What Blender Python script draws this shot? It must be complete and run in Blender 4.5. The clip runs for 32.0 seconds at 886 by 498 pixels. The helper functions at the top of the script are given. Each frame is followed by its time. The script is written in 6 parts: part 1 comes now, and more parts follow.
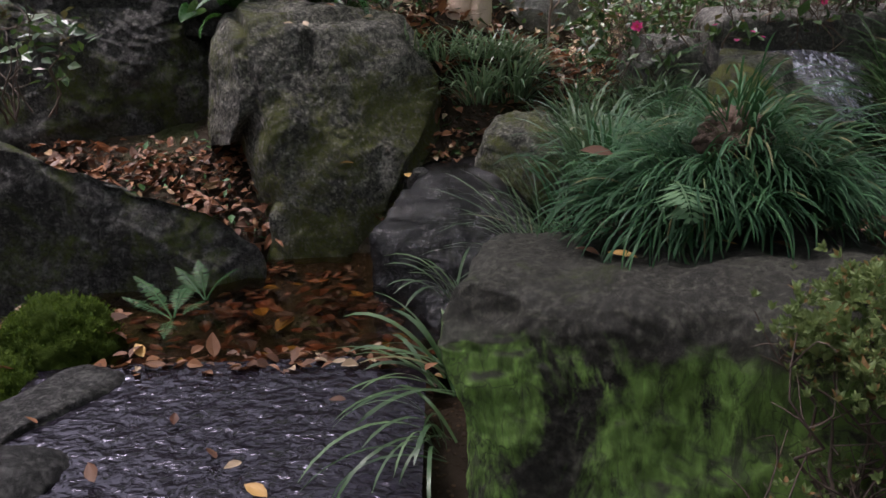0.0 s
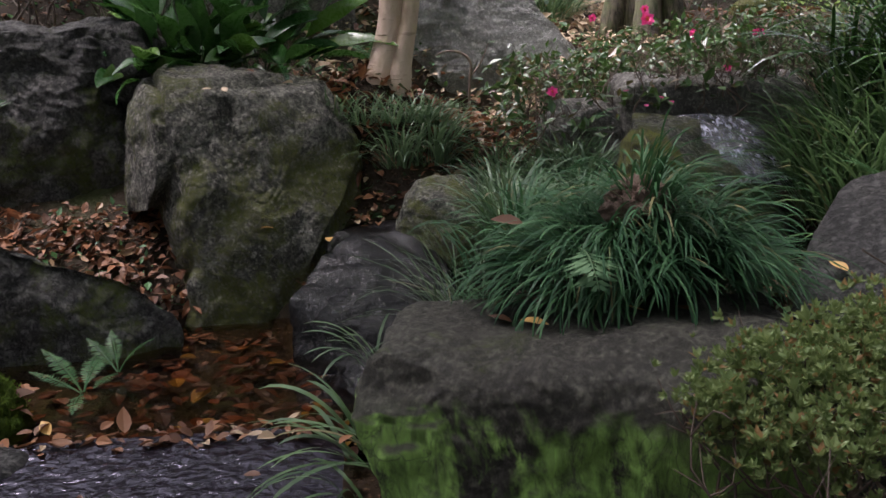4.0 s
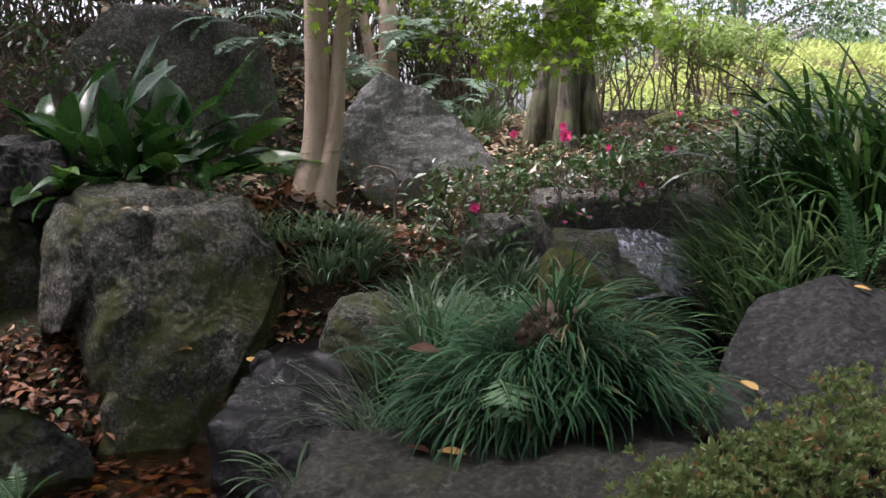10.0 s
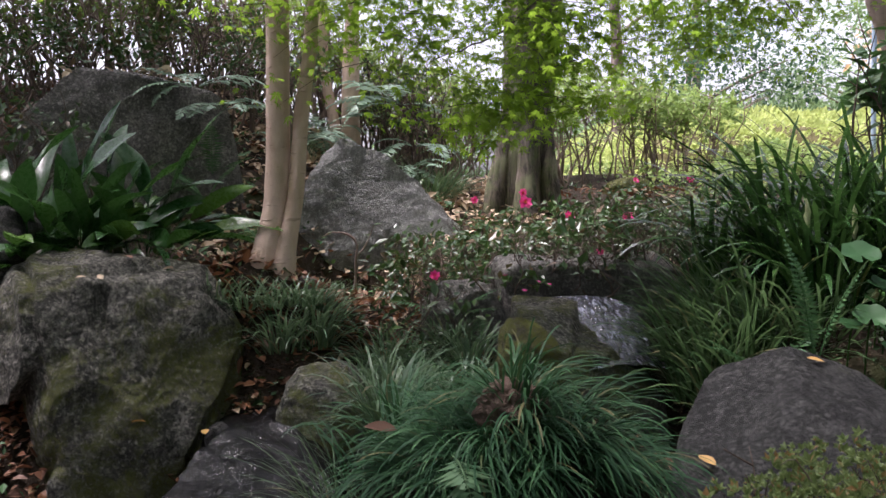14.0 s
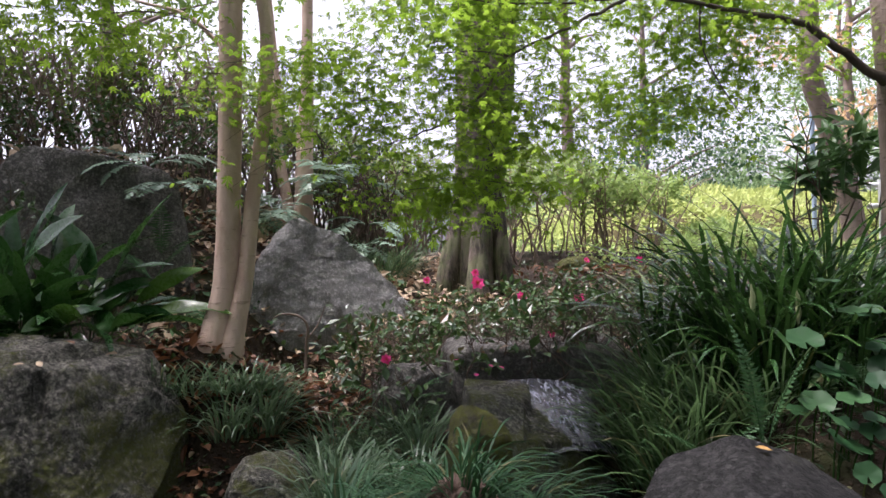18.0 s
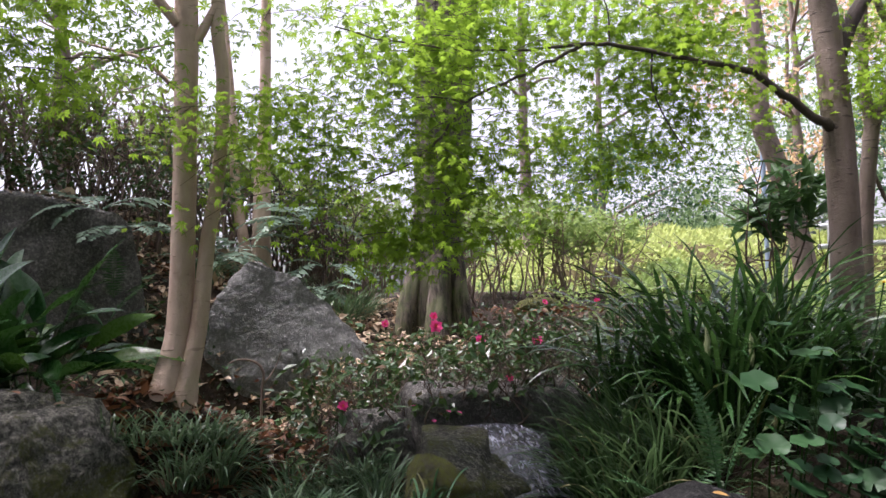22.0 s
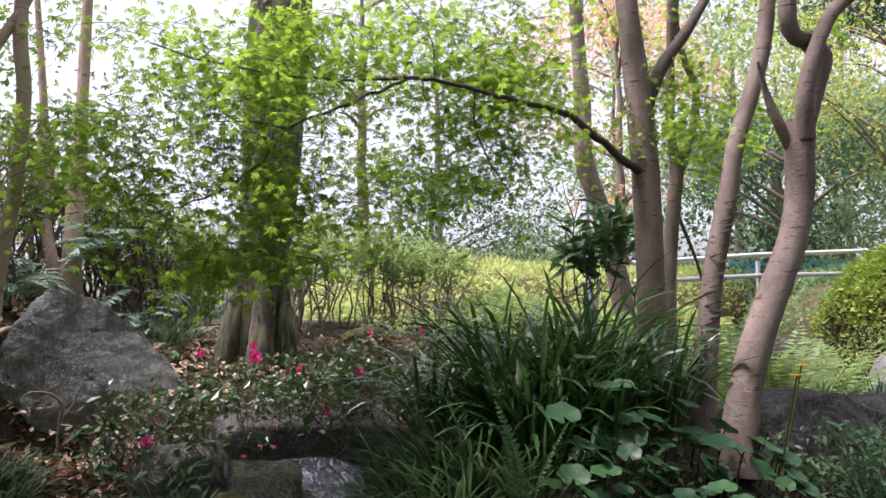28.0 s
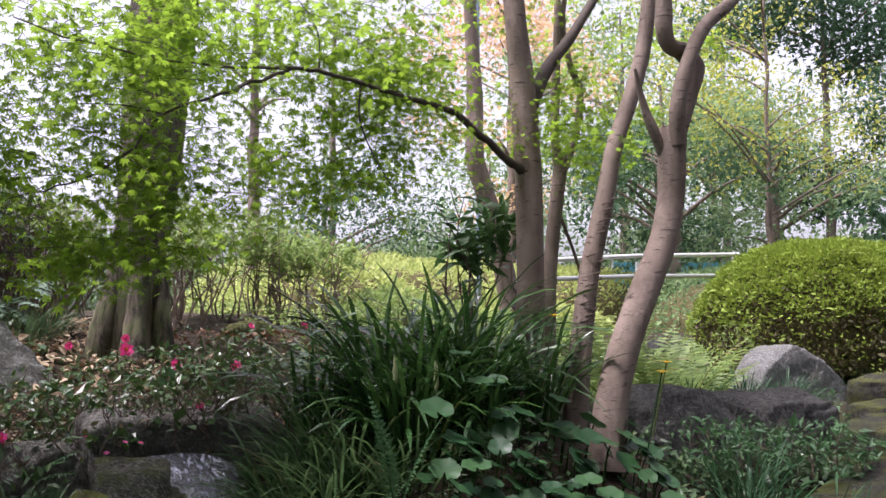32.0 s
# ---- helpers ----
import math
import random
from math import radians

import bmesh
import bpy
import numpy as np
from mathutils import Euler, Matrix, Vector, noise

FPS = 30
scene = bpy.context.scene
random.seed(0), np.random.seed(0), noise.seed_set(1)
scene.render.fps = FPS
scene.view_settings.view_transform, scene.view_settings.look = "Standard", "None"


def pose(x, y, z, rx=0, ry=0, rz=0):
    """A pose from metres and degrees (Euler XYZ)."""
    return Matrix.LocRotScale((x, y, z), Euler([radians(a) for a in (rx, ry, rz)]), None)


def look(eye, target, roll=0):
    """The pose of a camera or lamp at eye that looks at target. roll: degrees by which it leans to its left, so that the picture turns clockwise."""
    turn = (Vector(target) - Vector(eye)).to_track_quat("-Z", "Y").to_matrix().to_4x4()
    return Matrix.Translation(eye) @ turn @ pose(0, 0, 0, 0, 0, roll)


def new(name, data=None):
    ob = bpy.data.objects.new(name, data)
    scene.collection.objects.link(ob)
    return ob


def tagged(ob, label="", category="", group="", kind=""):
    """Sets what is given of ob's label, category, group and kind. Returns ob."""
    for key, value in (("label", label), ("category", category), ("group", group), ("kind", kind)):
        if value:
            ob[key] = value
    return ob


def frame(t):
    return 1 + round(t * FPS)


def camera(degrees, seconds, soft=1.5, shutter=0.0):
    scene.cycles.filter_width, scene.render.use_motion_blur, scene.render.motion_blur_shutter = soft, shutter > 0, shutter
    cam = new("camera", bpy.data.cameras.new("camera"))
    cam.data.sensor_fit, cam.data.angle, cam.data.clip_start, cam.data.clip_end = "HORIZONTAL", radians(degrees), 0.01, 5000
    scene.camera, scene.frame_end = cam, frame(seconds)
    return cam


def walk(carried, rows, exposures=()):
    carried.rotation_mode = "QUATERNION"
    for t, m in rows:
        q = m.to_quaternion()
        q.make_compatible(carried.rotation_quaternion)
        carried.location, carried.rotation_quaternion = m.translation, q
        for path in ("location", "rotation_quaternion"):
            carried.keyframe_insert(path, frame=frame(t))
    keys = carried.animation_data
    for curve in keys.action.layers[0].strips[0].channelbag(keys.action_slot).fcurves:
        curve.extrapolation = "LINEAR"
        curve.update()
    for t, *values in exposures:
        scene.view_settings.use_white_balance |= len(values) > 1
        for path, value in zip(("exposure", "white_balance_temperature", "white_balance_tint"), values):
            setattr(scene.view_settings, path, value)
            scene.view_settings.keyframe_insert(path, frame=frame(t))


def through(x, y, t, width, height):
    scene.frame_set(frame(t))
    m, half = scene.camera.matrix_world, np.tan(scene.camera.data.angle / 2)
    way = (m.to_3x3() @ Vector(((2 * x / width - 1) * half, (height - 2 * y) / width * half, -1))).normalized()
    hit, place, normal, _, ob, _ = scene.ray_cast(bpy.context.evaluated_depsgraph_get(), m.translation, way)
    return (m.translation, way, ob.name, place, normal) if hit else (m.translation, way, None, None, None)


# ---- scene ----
cam = camera(55.1, 32.0)
METRES, EYE, TILT, LEAN, TURN = 0.5, 1.25, -18.0, 2.3, 0.0
ROWS = [
    (0.0, 0.0, 0.0, 0.0, 0.0, 0.0, -0.0),
    (0.5, 0.0142, -0.0023, 0.0104, -0.53, 0.52, 0.13),
    (1.0, 0.0269, -0.0063, 0.0213, -1.08, 1.0, 0.34),
    (1.5, 0.0426, -0.0096, 0.0298, -1.75, 1.43, 0.48),
    (2.0, 0.0578, -0.0114, 0.04, -2.41, 1.84, 0.6),
    (2.5, 0.0708, -0.0156, 0.0506, -2.99, 2.39, 0.79),
    (3.0, 0.0834, -0.0191, 0.0593, -3.5, 2.82, 0.91),
    (3.5, 0.0936, -0.0208, 0.0681, -3.98, 3.13, 0.99),
    (5.5, 0.1317, -0.0314, 0.1154, -5.7, 5.33, 1.37),
    (6.0, 0.1399, -0.0338, 0.1257, -6.15, 5.79, 1.41),
    (6.5, 0.1483, -0.0369, 0.1369, -6.59, 6.3, 1.52),
    (7.0, 0.1559, -0.0424, 0.1498, -6.95, 6.84, 1.69),
    (7.5, 0.1641, -0.0487, 0.1629, -7.28, 7.53, 1.81),
    (8.0, 0.1704, -0.0553, 0.1754, -7.61, 8.13, 1.95),
    (8.5, 0.1779, -0.0585, 0.1852, -7.97, 8.6, 2.04),
    (9.0, 0.1838, -0.0646, 0.1973, -8.27, 9.09, 2.13),
    (9.5, 0.1893, -0.0673, 0.2083, -8.46, 9.57, 2.16),
    (10.0, 0.1948, -0.0689, 0.22, -8.72, 10.18, 2.32),
    (10.5, 0.2001, -0.074, 0.2312, -8.94, 10.66, 2.53),
    (11.0, 0.2048, -0.077, 0.2438, -9.21, 11.13, 2.59),
    (11.5, 0.2086, -0.0861, 0.2557, -9.51, 11.65, 2.73),
    (12.0, 0.2141, -0.0857, 0.2693, -9.88, 12.23, 2.68),
    (12.5, 0.2196, -0.0886, 0.2809, -10.24, 12.81, 2.61),
    (13.0, 0.2238, -0.0919, 0.291, -10.5, 13.06, 2.71),
    (13.5, 0.2263, -0.0953, 0.3019, -10.85, 13.49, 2.55),
    (14.0, 0.2293, -0.0962, 0.3134, -11.12, 13.96, 2.77),
    (14.5, 0.2327, -0.0988, 0.3326, -11.46, 14.44, 3.0),
    (16.5, 0.251, -0.1105, 0.3994, -13.13, 16.85, 3.15),
    (17.0, 0.2538, -0.1138, 0.4106, -13.5, 17.38, 3.21),
    (17.5, 0.26, -0.1172, 0.4231, -13.82, 17.92, 3.36),
    (18.0, 0.2617, -0.1256, 0.4334, -14.07, 18.57, 3.54),
    (18.5, 0.2675, -0.1288, 0.44, -14.32, 18.94, 3.65),
    (19.0, 0.2713, -0.1329, 0.4485, -14.54, 19.34, 3.92),
    (19.5, 0.2764, -0.138, 0.4598, -14.84, 19.88, 4.11),
    (20.0, 0.2798, -0.1408, 0.4673, -15.14, 20.35, 4.22),
    (20.5, 0.2829, -0.143, 0.4752, -15.48, 20.69, 4.32),
    (21.0, 0.2851, -0.1423, 0.4807, -15.8, 20.92, 4.41),
    (21.5, 0.2897, -0.1395, 0.4824, -16.07, 21.03, 4.5),
    (22.0, 0.2946, -0.1369, 0.4893, -16.5, 21.0, 4.66),
    (22.5, 0.3021, -0.1342, 0.4965, -16.89, 21.08, 4.81),
    (23.0, 0.3114, -0.1319, 0.5041, -17.45, 21.36, 4.98),
    (23.5, 0.3249, -0.1294, 0.5106, -18.08, 21.59, 5.19),
    (24.0, 0.3398, -0.1301, 0.5131, -18.83, 21.7, 5.33),
    (24.5, 0.3608, -0.132, 0.5152, -19.91, 21.78, 5.52),
    (25.0, 0.38, -0.1308, 0.5172, -20.87, 21.81, 5.69),
    (25.5, 0.4049, -0.135, 0.519, -22.18, 21.82, 6.0),
    (26.0, 0.4271, -0.141, 0.5211, -23.34, 21.83, 6.38),
    (26.5, 0.4492, -0.1466, 0.5227, -24.34, 21.9, 6.68),
    (28.5, 0.5291, -0.1755, 0.5176, -27.83, 21.7, 7.36),
    (29.0, 0.547, -0.1829, 0.517, -28.6, 21.66, 7.53),
    (29.5, 0.5624, -0.1922, 0.5136, -29.42, 21.58, 7.69),
    (30.0, 0.5805, -0.199, 0.5097, -30.28, 21.43, 7.86),
    (30.5, 0.5997, -0.2051, 0.5059, -31.22, 21.22, 8.05),
    (31.0, 0.6175, -0.2129, 0.5015, -32.26, 20.95, 8.14),
    (31.5, 0.6342, -0.2221, 0.4969, -33.23, 20.71, 8.26),
    (32.0, 0.6483, -0.2317, 0.4928, -34.1, 20.53, 8.48),
]
walk(cam, [(t, pose(0, 0, EYE, TILT, LEAN, TURN) @ pose(METRES * x, METRES * y, METRES * z, 90 + pitch, roll, yaw)) for t, x, y, z, yaw, pitch, roll in ROWS], exposures=[(0.0, 1.50, 6150.0, 26.0), (7.0, 1.54, 6150.0, 26.0), (20.0, 1.46, 6060.0, 28.0), (32.0, 1.30, 6080.0, 28.0)])

# ---- world, sun, exposure ----
SUN_ELEV, SUN_TURN = 71.0, -65.0
world = bpy.data.worlds.new("sky_world")
scene.world = world
world.use_nodes = True
wn, wl = world.node_tree.nodes, world.node_tree.links
sky = wn.new("ShaderNodeTexSky")
sky.sky_type, sky.sun_disc = "NISHITA", False
sky.sun_elevation, sky.sun_rotation = radians(SUN_ELEV), radians(SUN_TURN)
sky.air_density, sky.dust_density = 1.0, 4.0
grey = wn.new("ShaderNodeHueSaturation")
grey.inputs["Saturation"].default_value = 0.2
wl.new(sky.outputs["Color"], grey.inputs["Color"])
wl.new(grey.outputs["Color"], wn["Background"].inputs["Color"])
wn["Background"].inputs["Strength"].default_value = 0.125
sun = new("sun", bpy.data.lights.new("sun", "SUN"))
sun.data.energy, sun.data.angle, sun.data.color = 3.4, radians(20), (1.0, 0.95, 0.86)
sun.matrix_world = look((6 * math.sin(radians(SUN_TURN)), 6 * math.cos(radians(SUN_TURN)), 6 * math.tan(radians(SUN_ELEV))), (0, 0, 0))

# ---- materials ----
rng = np.random.default_rng(7)


class Nodes:
    """A short way to write node materials."""

    def __init__(self, name):
        self.mat = bpy.data.materials.new(name)
        self.mat.use_nodes = True
        self.n, self.l = self.mat.node_tree.nodes, self.mat.node_tree.links
        self.b = self.n["Principled BSDF"]
        self.out = self.n["Material Output"]
        self.co = self.n.new("ShaderNodeTexCoord").outputs["Object"]

    def add(self, kind, ins=None, **kw):
        node = self.n.new(kind)
        if "operation" in kw:
            node.operation = kw["operation"]
        if "feature" in kw:
            node.feature = kw["feature"]
        if "data_type" in kw:
            node.data_type, node.blend_type = kw["data_type"], kw["blend_type"]
        for k, v in (ins or {}).items():
            self.put(node.inputs[k], v)
        return node

    def put(self, socket, v):
        if isinstance(v, bpy.types.NodeSocket):
            self.l.new(v, socket)
        else:
            socket.default_value = v

    def stretch(self, sx, sy, sz):
        return self.add("ShaderNodeMapping", {"Vector": self.co, "Scale": (sx, sy, sz)}).outputs[0]

    def noise(self, scale, detail=5, rough=0.6, co=None, distort=0.0):
        return self.add("ShaderNodeTexNoise", {"Vector": co or self.co, "Scale": scale, "Detail": detail, "Roughness": rough, "Distortion": distort}).outputs["Fac"]

    def voronoi(self, scale, co=None, feature="F1"):
        return self.add("ShaderNodeTexVoronoi", {"Vector": co or self.co, "Scale": scale}, feature=feature).outputs["Distance"]

    def ramp(self, fac, stops):
        node = self.add("ShaderNodeValToRGB", {"Fac": fac})
        e = node.color_ramp.elements
        while len(e) < len(stops):
            e.new(0.5)
        for el, (p, c) in zip(e, stops):
            el.position = p
            el.color = (*c, 1) if isinstance(c, tuple) else (c, c, c, 1)
        return node.outputs["Color"]

    def mix(self, fac, a, b, how="MIX"):
        node = self.add("ShaderNodeMix", data_type="RGBA", blend_type=how)
        self.put(node.inputs[0], fac)
        for i, v in ((6, a), (7, b)):
            self.put(node.inputs[i], (*v, 1) if isinstance(v, tuple) else v)
        return node.outputs[2]

    def math(self, op, a, b=0.0):
        node = self.add("ShaderNodeMath", operation=op)
        self.put(node.inputs[0], a)
        self.put(node.inputs[1], b)
        return node.outputs[0]

    def up(self):
        g = self.add("ShaderNodeNewGeometry")
        return self.add("ShaderNodeSeparateXYZ", {"Vector": g.outputs["Normal"]}).outputs["Z"]

    def island(self):
        return self.add("ShaderNodeNewGeometry").outputs["Random Per Island"]

    def each(self):
        return self.add("ShaderNodeObjectInfo").outputs["Random"]

    def bump(self, height, strength=0.5, dist=0.02, normal=None):
        node = self.add("ShaderNodeBump", {"Height": height, "Strength": strength, "Distance": dist})
        if normal:
            self.put(node.inputs["Normal"], normal)
        self.put(self.b.inputs["Normal"], node.outputs[0])
        return node.outputs[0]

    def done(self, color, rough=0.8, metal=0.0, spec=0.5):
        self.put(self.b.inputs["Base Color"], (*color, 1) if isinstance(color, tuple) else color)
        self.put(self.b.inputs["Roughness"], rough)
        self.put(self.b.inputs["Metallic"], metal)
        self.put(self.b.inputs["Specular IOR Level"], spec)
        return self.mat


def rock_material(name, lo, hi, moss, moss_at, streak=5.0, rough=0.75, algae=None, lichen=0.25, damp=0.0, relief=1.0, deep=1.0):
    """Weathered garden stone: mottled grey, vertical streaks, moss in patches, few cracks. deep: how dark its stains are."""
    m = Nodes(name)

    def stain(k):
        return tuple(c * (1 - (1 - k) * deep) for c in lo)

    big = m.noise(2.4, 7, 0.7, distort=0.8)
    mid = m.noise(11, 7, 0.75, distort=0.4)
    fine = m.noise(55, 6, 0.8)
    run = m.noise(streak, 6, 0.7, co=m.stretch(1.8, 1.8, 0.32), distort=0.5)
    col = m.mix(m.ramp(big, [(0.36, 0.0), (0.64, 1.0)]), tuple(c * 0.75 for c in lo), tuple(c * 1.12 for c in hi))
    col = m.mix(m.ramp(mid, [(0.41, 0.85), (0.52, 0.0)]), col, stain(0.36))
    col = m.mix(m.ramp(run, [(0.40, 0.9), (0.53, 0.0)]), col, stain(0.28))
    col = m.mix(m.math("MULTIPLY", m.ramp(fine, [(0.5, 0.0), (0.66, 1.0)]), 0.65), col, tuple(min(1, c * 1.9) for c in hi))
    thin = m.noise(9, 7, 0.75, co=m.stretch(3.2, 3.2, 0.5), distort=0.7)
    col = m.mix(m.ramp(thin, [(0.40, 0.75), (0.47, 0.0)]), col, stain(0.3))
    col = m.mix(m.ramp(thin, [(0.56, 0.0), (0.64, 0.5)]), col, tuple(min(1, c * 1.5) for c in hi))
    grit = m.noise(42, 2, 0.55, distort=0.6)
    col = m.mix(m.ramp(grit, [(0.36, 0.8), (0.45, 0.0)]), col, stain(0.2))
    col = m.mix(m.ramp(grit, [(0.55, 0.0), (0.66, 0.5)]), col, tuple(min(1, c * 1.9) for c in hi))
    speck = m.noise(85, 2, 0.5, distort=0.4)
    col = m.mix(m.ramp(speck, [(0.62, 0.0), (0.70, 0.35)]), col, tuple(min(1, c * 2.4 + 0.02) for c in hi))
    col = m.mix(m.ramp(speck, [(0.32, 0.6), (0.40, 0.0)]), col, stain(0.2))
    pits = m.ramp(m.noise(85, 5, 0.85, distort=0.5), [(0.40, 0.8), (0.50, 0.0)])
    col = m.mix(pits, col, stain(0.3))
    spots = m.ramp(m.voronoi(30), [(0.12, 1.0), (0.36, 0.0)])
    spots = m.math("MULTIPLY", spots, m.ramp(m.noise(4.5, 5, 0.7), [(0.48, 0.0), (0.6, lichen)]))
    col = m.mix(spots, col, tuple(min(1, c * 2.3 + 0.02) for c in hi))
    if algae:
        patch = m.ramp(m.noise(2.2, 7, 0.72, co=m.stretch(1.5, 1.5, 0.8), distort=0.8), [(0.40, 0.0), (0.46, 1.0)])
        rim = m.add("ShaderNodeSeparateXYZ", {"Vector": m.co}).outputs["Z"]
        rim = m.ramp(m.math("ADD", rim, m.math("MULTIPLY", m.noise(7, 6, 0.7), 0.3)), [(0.47, 1.0), (0.53, 0.0)])
        patch = m.math("MULTIPLY", patch, rim)
        holes = m.ramp(m.noise(13, 8, 0.8, co=m.stretch(1.8, 1.8, 0.45), distort=0.6), [(0.38, 0.15), (0.50, 1.0)])
        side = m.ramp(m.up(), [(0.2, 1.0), (0.5, 0.04)])
        tone = m.ramp(m.noise(20, 4, 0.6, co=m.stretch(1.6, 1.6, 0.6), distort=0.6), [(0.32, tuple(c * 0.4 for c in algae)), (0.52, algae), (0.72, tuple(c * 1.7 for c in algae))])
        col = m.mix(m.math("MULTIPLY", m.math("MULTIPLY", patch, holes), side), col, tone)
    tall = m.add("ShaderNodeSeparateXYZ", {"Vector": m.co}).outputs["Z"]
    grow = m.math("SUBTRACT", m.noise(3.1, 9, 0.76, distort=0.6), m.math("MULTIPLY", tall, damp))
    mo = m.ramp(m.math("ADD", grow, m.math("MULTIPLY", m.up(), 0.04)), [(moss_at, 0.0), (moss_at + 0.08, 1.0)])
    mo = m.math("MULTIPLY", mo, m.ramp(m.noise(60, 5, 0.75), [(0.34, 0.1), (0.56, 1.0)]))
    col = m.mix(mo, col, m.mix(m.noise(40, 5, 0.7), tuple(c * 0.45 for c in moss), tuple(c * 1.6 for c in moss)))
    warp = m.add("ShaderNodeVectorMath", {0: m.co, 1: m.add("ShaderNodeTexNoise", {"Vector": m.co, "Scale": 3.5, "Detail": 4.0}).outputs["Color"]}, operation="ADD").outputs[0]
    crack = m.ramp(m.voronoi(1.5, co=warp, feature="DISTANCE_TO_EDGE"), [(0.0, 0.0), (0.010, 1.0)])
    where = m.ramp(m.noise(2.2, 3), [(0.5, 0.0), (0.6, 0.7)])
    col = m.mix(m.math("MULTIPLY", m.math("SUBTRACT", 1.0, crack), where), col, stain(0.2))
    seam = m.ramp(m.voronoi(4.2, co=m.add("ShaderNodeVectorMath", {0: warp, 1: (1.5, 1.5, 0.6)}, operation="MULTIPLY").outputs[0], feature="DISTANCE_TO_EDGE"), [(0.0, 1.0), (0.022, 0.0)])
    seam = m.math("MULTIPLY", seam, m.ramp(m.noise(4.5, 4, 0.6), [(0.5, 0.0), (0.58, 1.0)]))
    col = m.mix(m.math("MULTIPLY", seam, 0.75), col, stain(0.2))
    h = m.math("ADD", m.math("MULTIPLY", m.noise(8, 10, 0.78, distort=0.3), 1.2), m.math("MULTIPLY", m.noise(48, 6, 0.85), 0.4))
    h = m.math("ADD", h, m.math("MULTIPLY", m.noise(7, 6, 0.7, co=m.stretch(1.0, 1.0, 4.0), distort=0.6), 0.35))
    h = m.math("SUBTRACT", h, m.math("MULTIPLY", seam, 0.25))
    m.bump(m.math("MULTIPLY", m.math("ADD", m.noise(150, 4, 0.8), thin), 0.5), 1.0, 0.03 * relief, m.bump(h, 1.0, 0.11 * relief))
    r = m.math("ADD", rough - 0.16, m.math("MULTIPLY", m.noise(7, 4), 0.28))
    return m.done(col, r, spec=0.5 if rough < 0.5 else 0.28)


def leaf_material(name, dark, light, gloss=0.45, through=0.35, brown=None, brown_at=0.93, sheen=0.35):
    """Leaves: each one its own shade, light passes through."""
    m = Nodes(name)
    stops = [(0.0, dark), (0.6, tuple((a + b) / 2 for a, b in zip(dark, light))), (0.9, light)]
    if brown:
        stops += [(brown_at, light), (brown_at + 0.02, brown)]
    i = m.math("FRACT", m.math("ADD", m.island(), m.each()))
    col = m.ramp(i, stops)
    col = m.mix(m.math("MULTIPLY", m.noise(30, 4), 0.5), col, tuple(c * 0.65 for c in dark))
    m.done(col, m.math("ADD", gloss - 0.1, m.math("MULTIPLY", m.noise(50, 3), 0.2)), spec=sheen)
    t = m.add("ShaderNodeBsdfTranslucent", {"Color": m.mix(0.5, col, light)})
    mixer = m.add("ShaderNodeMixShader", {0: through, 1: m.b.outputs[0], 2: t.outputs[0]})
    m.l.new(mixer.outputs[0], m.out.inputs["Surface"])
    return m.mat


def bark_material(name, lo, hi, rings=0.0, fissure=0.0, moss=0.0):
    m = Nodes(name)
    tall = m.stretch(1, 1, 0.28)
    col = m.mix(m.ramp(m.noise(9, 6, 0.65, co=tall, distort=0.5), [(0.32, 0.0), (0.68, 1.0)]), lo, hi)
    col = m.mix(m.math("MULTIPLY", m.ramp(m.noise(3, 4), [(0.45, 0.0), (0.7, 1.0)]), 0.5), col, tuple(min(1, c * 1.35) for c in hi))
    h = m.noise(40, 6, 0.7)
    if rings:
        lent = m.ramp(m.noise(26, 3, 0.5, co=m.stretch(0.45, 0.45, 2.2)), [(0.62, 0.0), (0.69, 1.0)])
        col = m.mix(m.math("MULTIPLY", lent, rings), col, tuple(c * 0.3 for c in lo))
        h = m.math("ADD", h, m.math("MULTIPLY", lent, 0.6))
    if fissure:
        f = m.ramp(m.noise(13, 8, 0.7, co=m.stretch(1, 1, 0.16), distort=1.0), [(0.4, 0.0), (0.56, 1.0)])
        col = m.mix(f, tuple(c * 0.3 for c in lo), col)
        h = m.math("ADD", m.math("MULTIPLY", f, 1.6), h)
    if moss:
        mm = m.ramp(m.noise(4, 6, 0.7), [(0.46, 0.0), (0.62, moss)])
        col = m.mix(mm, col, (0.14, 0.185, 0.06))
    m.bump(h, 0.6, 0.02)
    return m.done(col, 0.75, spec=0.3)


ROCK = rock_material("boulder_stone", (0.122, 0.12, 0.10), (0.265, 0.255, 0.215), (0.095, 0.106, 0.02), 0.46, damp=0.13, relief=0.9)
ROCK_LEFT = rock_material("stained_stone", (0.062, 0.06, 0.056), (0.155, 0.15, 0.14), (0.075, 0.095, 0.016), 0.505, relief=1.4)
ROCK_PALE = rock_material("pale_stone", (0.24, 0.24, 0.228), (0.31, 0.31, 0.295), (0.09, 0.10, 0.05), 0.64, deep=0.42)
ROCK_DARK = rock_material("dark_stone", (0.044, 0.043, 0.041), (0.11, 0.108, 0.10), (0.045, 0.06, 0.02), 0.62)
ROCK_BACK = rock_material("bank_stone", (0.14, 0.133, 0.12), (0.25, 0.238, 0.215), (0.06, 0.07, 0.025), 0.60, deep=0.6)
ROCK_SLAB = rock_material("slab_stone", (0.022, 0.0225, 0.0215), (0.066, 0.065, 0.061), (0.06, 0.07, 0.025), 0.66, lichen=0.5, relief=1.6)
ROCK_ALGAE = rock_material("algae_stone", (0.052, 0.05, 0.041), (0.088, 0.086, 0.068), (0.06, 0.08, 0.02), 0.60, deep=0.6, algae=(0.26, 0.45, 0.11))
